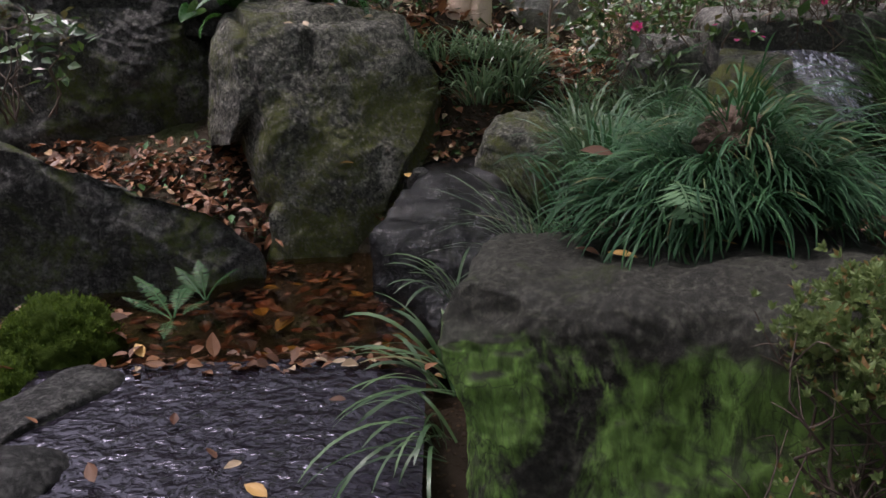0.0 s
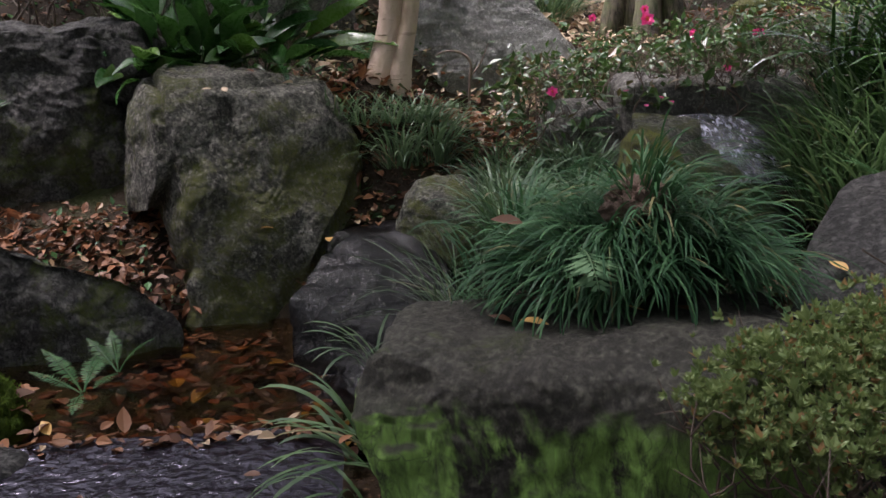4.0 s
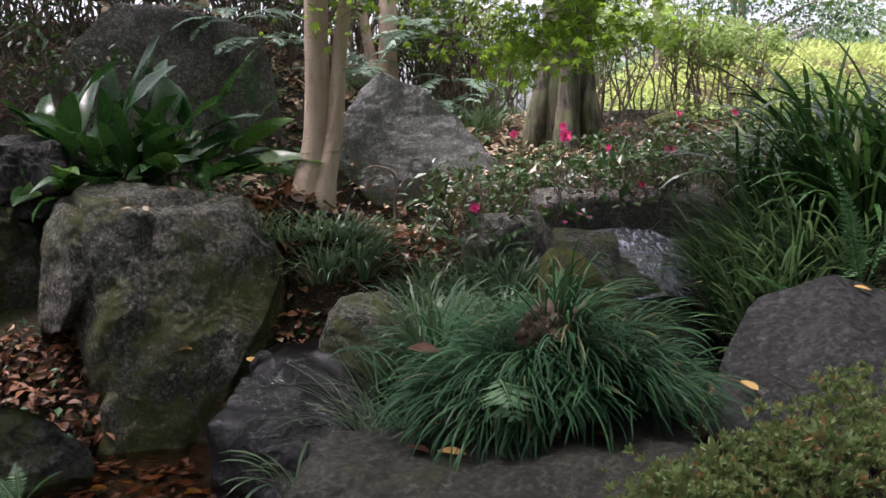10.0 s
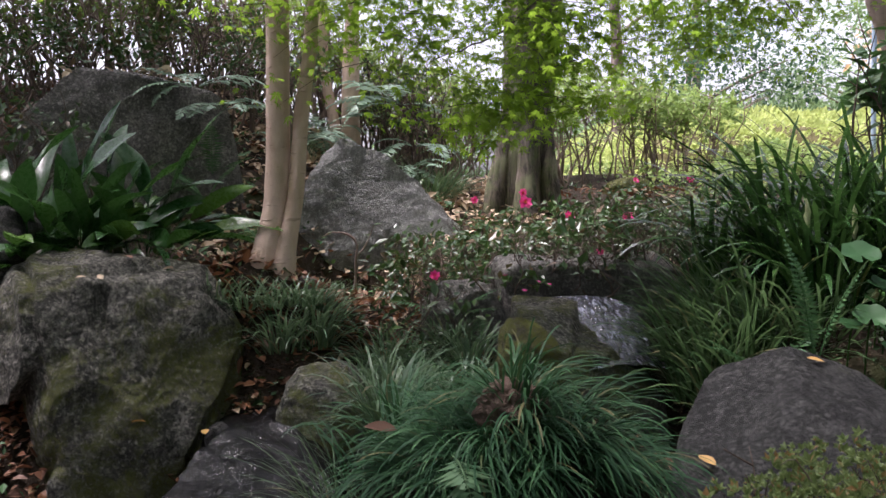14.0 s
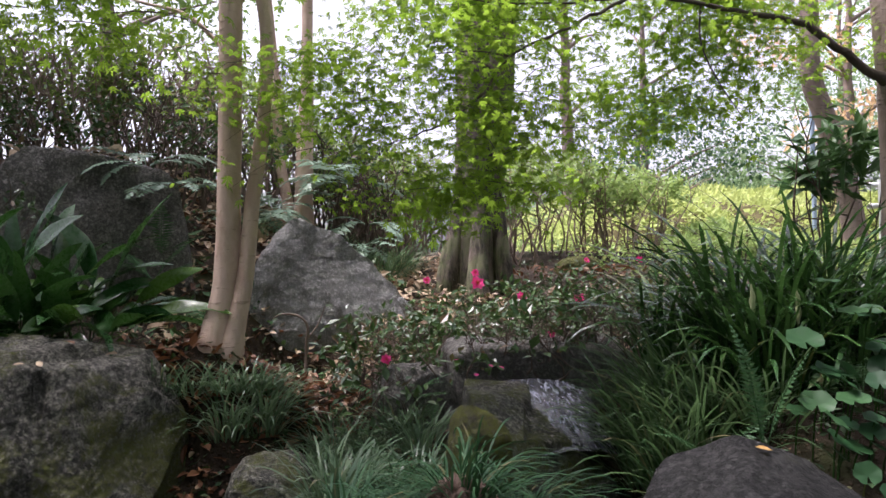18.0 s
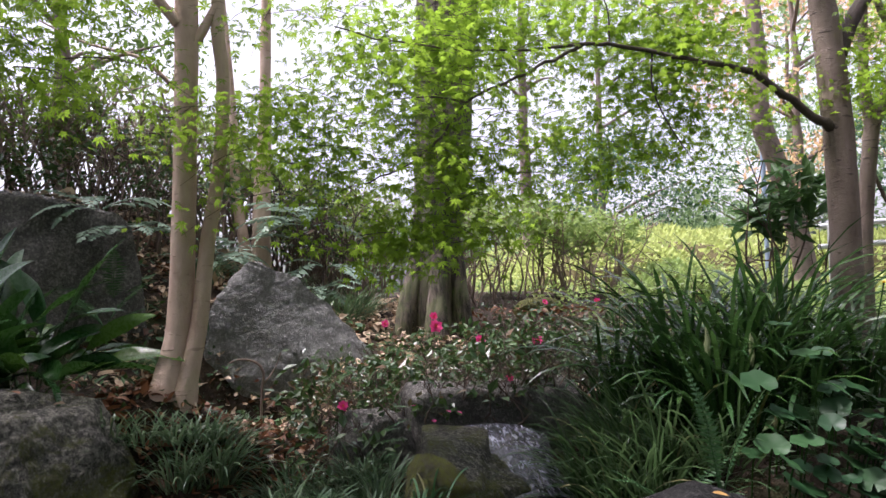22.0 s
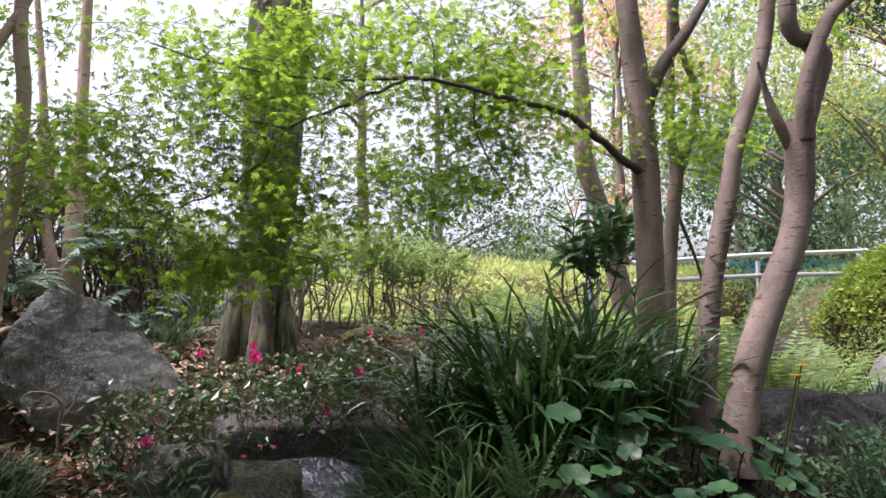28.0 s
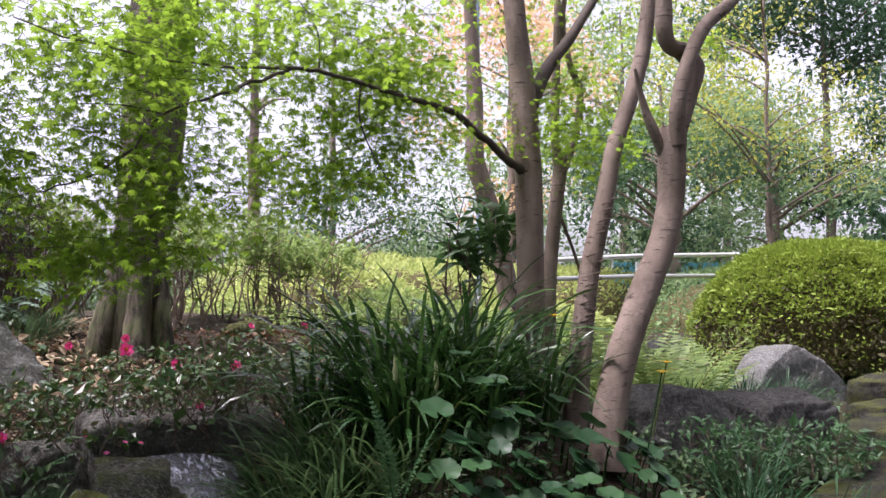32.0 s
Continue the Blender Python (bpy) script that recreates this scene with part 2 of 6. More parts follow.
ROCK_WET = rock_material("wet_stone", (0.011, 0.010, 0.010), (0.024, 0.022, 0.022), (0.03, 0.04, 0.012), 0.69, rough=0.24, lichen=0.0, relief=1.1)
ROCK_STEP = rock_material("step_stone", (0.036, 0.034, 0.028), (0.085, 0.082, 0.068), (0.10, 0.11, 0.018), 0.52)
ROCK_MOSS = rock_material("mossy_stone", (0.06, 0.06, 0.045), (0.12, 0.11, 0.085), (0.11, 0.12, 0.018), 0.39)


def moss_material():
    m = Nodes("moss")
    col = m.mix(m.noise(22, 6, 0.7), (0.02, 0.045, 0.006), (0.11, 0.165, 0.02))
    m.bump(m.math("ADD", m.noise(110, 5, 0.85), m.noise(30, 5, 0.8)), 1.0, 0.06)
    return m.done(col, 0.95, spec=0.1)


def soil_material():
    m = Nodes("leaf_mould")
    col = m.mix(m.ramp(m.noise(5, 8, 0.7), [(0.35, 0.0), (0.65, 1.0)]), (0.020, 0.014, 0.009), (0.055, 0.040, 0.027))
    chips = m.ramp(m.voronoi(42), [(0.15, 1.0), (0.4, 0.0)])
    col = m.mix(m.math("MULTIPLY", chips, m.ramp(m.noise(9, 4), [(0.45, 0.0), (0.62, 0.8)])), col, (0.16, 0.10, 0.06))
    col = m.mix(m.ramp(m.noise(1.3, 6, 0.7), [(0.52, 0.0), (0.66, 0.7)]), col, (0.045, 0.06, 0.018))
    m.bump(m.math("ADD", m.noise(30, 8, 0.75), m.math("MULTIPLY", chips, 0.5)), 0.9, 0.03)
    return m.done(col, 0.92, spec=0.2)


def water_material():
    m = Nodes("pool_water")
    m.bump(m.math("ADD", m.noise(7, 3, 0.5), m.math("MULTIPLY", m.noise(28, 2), 0.15)), 0.12, 0.02)
    m.done((0.42, 0.26, 0.13), 0.02)
    m.put(m.b.inputs["Transmission Weight"], 1.0)
    m.put(m.b.inputs["IOR"], 1.33)
    return m.mat


def film_material():
    """Wet stone under a thin running sheet of water."""
    m = Nodes("running_water")
    col = m.mix(m.noise(5, 6, 0.7), (0.006, 0.005, 0.008), (0.016, 0.014, 0.018))
    w = m.noise(24, 2, 0.5, co=m.stretch(0.75, 1.15, 1.0), distort=0.7)
    w2 = m.noise(8, 2, 0.5, distort=0.6)
    m.bump(m.math("ADD", w, m.math("MULTIPLY", w2, 0.6)), 1.0, 0.011)
    m.done(col, 0.13, spec=0.3)
    # bluish cast of the reflected sky, put into the specular colour
    m.put(m.b.inputs["Specular Tint"], (0.78, 0.74, 1.0, 1.0))
    return m.mat


def plain(name, lo, hi, rough=0.6, scale=20, metal=0.0, bump=0.2):
    m = Nodes(name)
    m.bump(m.noise(scale * 2, 5), bump, 0.01)
    return m.done(m.mix(m.noise(scale, 5), lo, hi), rough, metal)


def chute_material():
    """Fast shallow water over dark stone, with thin threads of foam and painted sky glints along its run."""
    m = Nodes("sliding_water")
    run = m.noise(30, 4, 0.65, co=m.stretch(1.6, 0.35, 1.0), distort=0.8)
    foam_glint = m.math("MULTIPLY", m.ramp(run, [(0.50, 0.0), (0.66, 1.0)]), m.ramp(m.noise(6, 3), [(0.40, 0.1), (0.6, 1.0)]))
    # bluish white stands in for the sky's reflection as well as foam
    col = m.mix(foam_glint, (0.05, 0.051, 0.065), (0.62, 0.63, 0.78))
    m.bump(m.noise(40, 3, 0.6, co=m.stretch(1.2, 0.5, 1.0), distort=0.8), 0.9, 0.025, m.bump(m.noise(9, 3, 0.5, co=m.stretch(1.3, 0.6, 1.0)), 0.7, 0.06))
    m.done(col, 0.12, spec=1.0)
    m.put(m.b.inputs["Coat Weight"], 0.6)
    m.put(m.b.inputs["Coat Roughness"], 0.05)
    return m.mat


MOSS, SOIL, WATER, FILM, CHUTE = moss_material(), soil_material(), water_material(), film_material(), chute_material()
BARK_MYRTLE = bark_material("smooth_tan_bark", (0.42, 0.295, 0.22), (0.60, 0.46, 0.365), rings=0.35)
BARK_MAPLE = bark_material("maple_bark", (0.13, 0.095, 0.076), (0.24, 0.185, 0.155), rings=0.7)
BARK_BIG = bark_material("fissured_bark", (0.085, 0.066, 0.05), (0.20, 0.165, 0.13), fissure=1.0, moss=0.5)
BARK_FAR = bark_material("far_bark", (0.12, 0.09, 0.075), (0.24, 0.19, 0.16))
TWIG_PALE = bark_material("pale_twig_bark", (0.13, 0.09, 0.07), (0.26, 0.20, 0.165))
TWIG = bark_material("twig_bark", (0.05, 0.035, 0.027), (0.12, 0.088, 0.068))
BRANCH = bark_material("branch_bark", (0.05, 0.037, 0.03), (0.10, 0.078, 0.065))
L_MAPLE = leaf_material("maple_leaf", (0.155, 0.275, 0.026), (0.26, 0.40, 0.038), 0.5, 0.84)
L_BANK = leaf_material("bank_hedge_leaf", (0.075, 0.125, 0.03), (0.20, 0.28, 0.07), 0.45, 0.5, (0.20, 0.13, 0.06), 0.92)
L_CANOPY = leaf_material("canopy_leaf", (0.07, 0.14, 0.035), (0.19, 0.30, 0.07), 0.5, 0.45)
L_ORANGE = leaf_material("autumn_leaf", (0.55, 0.35, 0.17), (0.76, 0.54, 0.32), 0.6, 0.5)
L_GRASS = leaf_material("sedge_blade", (0.016, 0.064, 0.026), (0.058, 0.145, 0.055), 0.55, 0.22, (0.20, 0.16, 0.07), 0.97, sheen=0.22)
L_LILY = leaf_material("lily_turf_blade", (0.034, 0.075, 0.03), (0.13, 0.21, 0.09), 0.35, 0.2, (0.20, 0.17, 0.08), 0.96)
L_REED = leaf_material("reed_blade", (0.026, 0.075, 0.026), (0.11, 0.18, 0.068), 0.36, 0.38, (0.24, 0.2, 0.1), 0.96)
L_TURF = leaf_material("turf_blade", (0.045, 0.10, 0.046), (0.17, 0.25, 0.13), 0.32, 0.25, (0.24, 0.2, 0.1), 0.96)
L_STRAP = leaf_material("strap_leaf", (0.014, 0.052, 0.015), (0.06, 0.135, 0.03), 0.25, 0.2, (0.17, 0.17, 0.05), 0.96, sheen=0.6)
L_ASPID = leaf_material("broad_glossy_leaf", (0.013, 0.052, 0.015), (0.047, 0.125, 0.022), 0.28, 0.2, (0.075, 0.155, 0.02), 0.86, sheen=0.4)
L_SHRUB = leaf_material("long_shrub_leaf", (0.03, 0.085, 0.028), (0.085, 0.17, 0.05), 0.45, 0.3)
L_ROUND = leaf_material("round_leaf", (0.013, 0.052, 0.018), (0.042, 0.108, 0.036), 0.45, 0.18, sheen=0.28)
L_FERN = leaf_material("fern_frond", (0.038, 0.11, 0.042), (0.10, 0.20, 0.075), 0.5, 0.3)
L_FERN_PALE = leaf_material("pale_fern_frond", (0.16, 0.25, 0.17), (0.30, 0.41, 0.30), 0.35, 0.25)
L_FERN_SOFT = leaf_material("soft_fern_frond", (0.08, 0.17, 0.085), (0.16, 0.27, 0.135), 0.6, 0.3, sheen=0.2)
L_CAMELLIA = leaf_material("camellia_leaf", (0.02, 0.055, 0.017), (0.07, 0.13, 0.028), 0.35, 0.2, (0.16, 0.09, 0.05), 0.8, sheen=0.45)
L_AZALEA = leaf_material("azalea_leaf", (0.10, 0.155, 0.05), (0.24, 0.30, 0.11), 0.5, 0.35, (0.30, 0.14, 0.06), 0.88)
L_HEDGE = leaf_material("hedge_leaf", (0.14, 0.23, 0.06), (0.36, 0.48, 0.15), 0.45, 0.45, (0.22, 0.16, 0.06), 0.95)
# yellow-green azalea leaves, with open sunlight put into the raised colour
L_LAWN = leaf_material("sunlit_azalea_leaf", (0.36, 0.45, 0.15), (0.50, 0.57, 0.19), 0.5, 0.45)
L_DOME = leaf_material("clipped_leaf", (0.17, 0.25, 0.03), (0.30, 0.40, 0.06), 0.7, 0.3)
L_INNER_SHADED = leaf_material("shaded_inner_leaf", (0.05, 0.045, 0.016), (0.13, 0.115, 0.04), 0.6, 0.2, (0.14, 0.10, 0.055), 0.6)
L_DARKTREE = leaf_material("evergreen_leaf", (0.04, 0.10, 0.055), (0.11, 0.20, 0.10), 0.45, 0.4)
# far leaves: haze and glare of the distance are put into the pale green
L_FARTREE = leaf_material("hazy_far_leaf", (0.13, 0.23, 0.10), (0.30, 0.43, 0.20), 0.5, 0.5)
L_GOLDEN = leaf_material("yellowing_maple_leaf", (0.26, 0.34, 0.05), (0.50, 0.50, 0.12), 0.5, 0.6)
L_DEAD = leaf_material("fallen_leaf", (0.075, 0.03, 0.014), (0.28, 0.125, 0.055), 0.6, 0.15, (0.42, 0.31, 0.2), 0.9)
L_DROWNED = leaf_material("drowned_leaf", (0.02, 0.006, 0.002), (0.12, 0.032, 0.007), 0.5, 0.05, (0.22, 0.13, 0.015), 0.93)
L_WETLEAF = leaf_material("damp_fallen_leaf", (0.07, 0.028, 0.014), (0.30, 0.13, 0.06), 0.55, 0.1, (0.34, 0.22, 0.12), 0.92)
L_PALE = leaf_material("pale_fallen_leaf", (0.36, 0.26, 0.16), (0.58, 0.46, 0.33), 0.6, 0.15)
L_YELLOW = leaf_material("yellow_fallen_leaf", (0.42, 0.22, 0.05), (0.58, 0.40, 0.16), 0.55, 0.15)
MOSS_TIP = leaf_material("moss_tip", (0.03, 0.06, 0.008), (0.11, 0.165, 0.02), 0.8, 0.3, sheen=0.1)
PINK = leaf_material("pink_petal", (0.68, 0.03, 0.22), (0.9, 0.12, 0.38), 0.5, 0.35)
YELLOW = leaf_material("yellow_petal", (0.75, 0.45, 0.02), (0.85, 0.62, 0.05), 0.5, 0.3)
SPIKE = plain("seed_spike", (0.20, 0.24, 0.10), (0.32, 0.34, 0.18), 0.8, 60)
STEEL = plain("rail_steel", (0.62, 0.62, 0.62), (0.75, 0.75, 0.74), 0.35, 30, 0.3)
POLE = plain("painted_pole", (0.20, 0.27, 0.36), (0.26, 0.33, 0.42), 0.5, 6)
PALE_WALL = plain("pale_wall", (0.72, 0.74, 0.75), (0.82, 0.83, 0.84), 0.8, 2)
BLUE_SHEET = plain("blue_sheet", (0.10, 0.42, 0.66), (0.16, 0.5, 0.72), 0.6, 3)
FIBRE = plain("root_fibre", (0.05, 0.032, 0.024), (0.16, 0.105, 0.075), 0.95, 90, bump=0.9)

# ---- building helpers ----
EMPTY = np.zeros((0, 3))


def thing(name, at, label="", category="", group="", kind=""):
    """An empty at a thing's base, under which its parts hang."""
    ob = new(name)
    ob.location = at
    ob.empty_display_size = 0.1
    return tagged(ob, label, category, group, kind)


def base_of(ob):
    v = Vector((0, 0, 0))
    while ob:
        v += ob.location
        ob = ob.parent
    return np.array(v)


def part(name, geo, mat, parent=None, label="", smooth=True, at=None):
    """One mesh object from (vertices, faces) in world metres, under a thing or a part."""
    V, F = geo
    V = np.asarray(V, float)
    F = np.asarray(F, np.int64)
    home = np.array(at, float) if at is not None else (V.min(0) + V.max(0)) / 2
    if parent is not None:
        off = base_of(parent)
    else:
        off = np.zeros(3)
    me = bpy.data.meshes.new(name)
    k = F.shape[1]
    me.vertices.add(len(V))
    me.vertices.foreach_set("co", (V - home).ravel())
    me.loops.add(F.size)
    me.loops.foreach_set("vertex_index", F.ravel())
    me.polygons.add(len(F))
    me.polygons.foreach_set("loop_start", np.arange(len(F)) * k)
    me.polygons.foreach_set("use_smooth", np.full(len(F), smooth))
    me.update(calc_edges=True)
    me.validate()
    me.materials.append(mat)
    ob = new(name, me)
    ob.location = home - off
    if parent is not None:
        ob.parent = parent
    if label:
        ob["label"] = label
    return ob


def join(*geos):
    V, F, n = [], [], 0
    for v, f in geos:
        if len(v):
            V.append(v)
            F.append(np.asarray(f) + n)
            n += len(v)
    return np.concatenate(V), np.concatenate(F)


def turns(yaw, pitch, roll):
    """Rotation matrices: y ahead, z up; pitch lifts the y axis, roll turns round it."""
    cy, sy, cp, sp, cr, sr = np.cos(yaw), np.sin(yaw), np.cos(pitch), np.sin(pitch), np.cos(roll), np.sin(roll)
    o, i = np.zeros_like(cy), np.ones_like(cy)
    Z = np.stack([np.stack([cy, -sy, o], -1), np.stack([sy, cy, o], -1), np.stack([o, o, i], -1)], -2)
    X = np.stack([np.stack([i, o, o], -1), np.stack([o, cp, -sp], -1), np.stack([o, sp, cp], -1)], -2)
    Y = np.stack([np.stack([cr, o, sr], -1), np.stack([o, i, o], -1), np.stack([-sr, o, cr], -1)], -2)
    return Z @ X @ Y


def spread(template, places, rot, size):
    """Copies of a small mesh in one array."""
    tv, tf = template
    V = np.einsum("nij,kj->nki", rot, tv) * np.reshape(size, (-1, 1, 1)) + places[:, None]
    F = tf[None] + (np.arange(len(places)) * len(tv))[:, None, None]
    return V.reshape(-1, 3), F.reshape(-1, tf.shape[1])


def oval(w=0.5, fold=0.08, bend=0.0):
    """An oval leaf 1 long, along y, folded along its rib."""
    v = np.array([(0, 0, 0), (-w / 2, 0.42, fold), (0, 0.45, 0), (w / 2, 0.42, fold), (0, 1, -bend)], float)
    return v, np.array([(0, 2, 1), (0, 3, 2), (1, 2, 4), (2, 3, 4)])


def broad(w=0.45, fold=0.06, bend=0.15):
    """A fuller leaf with a rounded outline."""
    ys = [0.0, 0.15, 0.4, 0.65, 0.86, 1.0]
    ws = [0.02, 0.6, 1.0, 0.85, 0.42, 0.02]
    v, f = [], []
    for y, k in zip(ys, ws):
        z = -bend * y * y
        v += [(-w / 2 * k, y, z + fold * k), (0, y, z), (w / 2 * k, y, z + fold * k)]
    for i in range(len(ys) - 1):
        a = i * 3
        for j in (0, 1):
            f += [(a + j, a + j + 1, a + j + 4), (a + j, a + j + 4, a + j + 3)]
    return np.array(v), np.array(f)


def maple():
    """A seven-fingered maple leaf, about 1 long, with slender pointed fingers."""
    v, f = [(0, 0.0, 0)], []
    for a, r in ((-128, 0.36), (-84, 0.66), (-42, 0.9), (0, 1.0), (42, 0.9), (84, 0.66), (128, 0.36)):
        a = radians(a)
        d, s = np.array([math.sin(a), math.cos(a)]), np.array([math.cos(a), -math.sin(a)])
        n = len(v)
        v += [(*(d * r * 0.48 - s * 0.125), 0.02), (*(d * r), -0.1), (*(d * r * 0.48 + s * 0.125), 0.02)]
        f += [(0, n + 2, n), (n, n + 2, n + 1)]
    return np.array(v), np.array(f)


OVAL, OVAL_THIN, BROAD, MAPLE = oval(), oval(0.34, 0.06, 0.1), broad(), maple()


def tube(points, radii, sides=8, rough=0.0, cap=True):
    """A round limb through the points."""
    P = np.array(points, float)
    R = np.broadcast_to(np.array(radii, float), (len(P),))
    t = np.gradient(P, axis=0)
    t /= np.linalg.norm(t, axis=1)[:, None] + 1e-9
    ref = np.array([0.0, 1, 0]) if abs(t[:, 1]).mean() < 0.8 else np.array([1.0, 0, 0])
    a = np.cross(t, ref)
    a /= np.linalg.norm(a, axis=1)[:, None] + 1e-9
    b = np.cross(t, a)
    ang = np.arange(sides) * 2 * np.pi / sides
    k = R[:, None] * (1 + rough * rng.normal(size=(len(P), sides)))
    V = P[:, None] + k[..., None] * (np.cos(ang)[None, :, None] * a[:, None] + np.sin(ang)[None, :, None] * b[:, None])
    V = V.reshape(-1, 3)
    i = np.arange(len(P) - 1)[:, None] * sides
    j = np.arange(sides)[None]
    j2 = (j + 1) % sides
    F = np.stack([i + j, i + j2, i + sides + j2, i + sides + j], -1).reshape(-1, 4)
    F = np.concatenate([F[:, [0, 1, 2]], F[:, [0, 2, 3]]])
    return V, F


def smooth_line(points, n=16):
    """A curve through a few points, with a radius as fourth number where given."""
    P = np.array(points, float)
    Q = np.vstack([2 * P[0] - P[1], P, 2 * P[-1] - P[-2]])
    out = []
    for u in np.linspace(0, len(P) - 1, n):
        i = min(int(u), len(P) - 2)
        s = u - i
        a, b, c, d = Q[i], Q[i + 1], Q[i + 2], Q[i + 3]
        out.append(0.5 * (2 * b + (c - a) * s + (2 * a - 5 * b + 4 * c - d) * s**2 + (3 * b - a - 3 * c + d) * s**3))
    return np.array(out)


def limb(points, n=20, sides=10, rough=0.03, wobble=0.0):
    L = smooth_line(points, n)
    L[1:, :3] += rng.normal(size=(len(L) - 1, 3)) * wobble
    return tube(L[:, :3], np.maximum(L[:, 3], 0.001), sides, rough)


def blades(roots, yaw, length, width, lean, droop, segs=5, crease=0.0):
    """Grass blades: arcs that rise at `lean` from the vertical and bend over by `droop` (radians)."""
    n = len(roots)
    s = np.linspace(0, 1, segs + 1)
    ang = lean[:, None] + droop[:, None] * s[None] ** 1.4
    step = (length / segs)[:, None]
    h = np.concatenate([np.zeros((n, 1)), np.cumsum(np.sin(ang[:, :-1]) * step, 1)], 1)
    z = np.concatenate([np.zeros((n, 1)), np.cumsum(np.cos(ang[:, :-1]) * step, 1)], 1)
    d = np.stack([np.sin(yaw), np.cos(yaw), np.zeros(n)], -1)
    side = np.stack([np.cos(yaw), -np.sin(yaw), np.zeros(n)], -1)
    mid = roots[:, None] + d[:, None] * h[..., None] + np.array([0, 0, 1.0]) * z[..., None]
    w = width[:, None] * np.array([*(0.75 + 0.25 * np.sin(np.pi * s[:-1])), 0.06])[None] / 2
    twist = rng.normal(size=n) * 0.5
    up = np.array([0, 0, 1.0])
    sd = side[:, None] * np.cos(twist * 1.0)[:, None, None] + up * (np.sin(twist)[:, None] * s[None])[..., None] * 0.6
    V = np.stack([mid - sd * w[..., None], mid + sd * w[..., None]], 2).reshape(n, -1, 3)
    i = np.arange(segs) * 2
    f = np.concatenate([np.stack([i, i + 1, i + 3], -1), np.stack([i, i + 3, i + 2], -1)])
    F = f[None] + (np.arange(n) * (segs + 1) * 2)[:, None, None]
    return V.reshape(-1, 3), F.reshape(-1, 3)


def frond(at, yaw, length, lean, droop, pairs=16, wide=0.28, gap=0.8):
    """A fern frond: an arching rib with pairs of leaflets."""
    s = np.linspace(0, 1, pairs + 4)
    ang = lean + droop * s**1.3
    step = length / len(s)
    h = np.cumsum(np.sin(ang) * step)
    z = np.cumsum(np.cos(ang) * step)
    d = np.array([math.sin(yaw), math.cos(yaw), 0])
    side = np.array([math.cos(yaw), -math.sin(yaw), 0])
    P = np.array(at) + d * h[:, None] + np.array([0, 0, 1]) * z[:, None]
    rib = tube(P, np.linspace(0.0035, 0.0008, len(P)) * max(1, length / 0.4), 4)
    leaf_v, leaf_f = [], []
    for k in range(3, len(s) - 1):
        q = (k - 3) / (len(s) - 4)
        size = wide * length * (math.sin(math.pi * min(1, 0.18 + 0.82 * (1 - q))) ** 0.7 if q < 0.5 else (1 - q) * 1.75 + 0.05) * (0.95 + 0.1 * rng.random())
        size = min(size, wide * length)
        t = d * math.sin(ang[k]) + np.array([0, 0, 1]) * math.cos(ang[k])
        for sg in (-1, 1):
            out = side * sg + t * 0.35 + np.array([0, 0, -0.18 + 0.1 * rng.normal()])
            out = out / np.linalg.norm(out) * size
            w = t * step * gap * 0.42
            n = len(leaf_v)
            leaf_v += [P[k], P[k] + out * 0.35 - w, P[k] + out * 0.35 + w, P[k] + out]
            leaf_f += [(n, n + 1, n + 2), (n + 1, n + 3, n + 2)]
    return join(rib, (np.array(leaf_v), np.array(leaf_f)))


def hull_skin(V, corners, sharp):
    """Points of a cube drawn out onto the convex block round a few corners, with slightly rounded edges."""
    P = np.array(corners, float)
    c = P.mean(0)
    N, D = [], []
    for i in range(len(P)):
        for j in range(i + 1, len(P)):
            for k in range(j + 1, len(P)):
                n = np.cross(P[j] - P[i], P[k] - P[i])
                size = np.linalg.norm(n)
                if size < 1e-7:
                    continue
                n = n / size
                s = (P - P[i]) @ n
                if s.max() > 1e-6:
                    n = -n
                if (s.max() > 1e-6 and s.min() < -1e-6) or any(m @ n > 0.9995 for m in N):
                    continue
                N.append(n)
                D.append(n @ (P[i] - c))
    d = V * np.ptp(P, axis=0) / 2
    d /= np.linalg.norm(d, axis=1)[:, None]
    k = np.clip(d @ np.array(N).T / np.array(D), 0, None)
    return c + d / ((k**sharp).sum(1) ** (1 / sharp))[:, None]


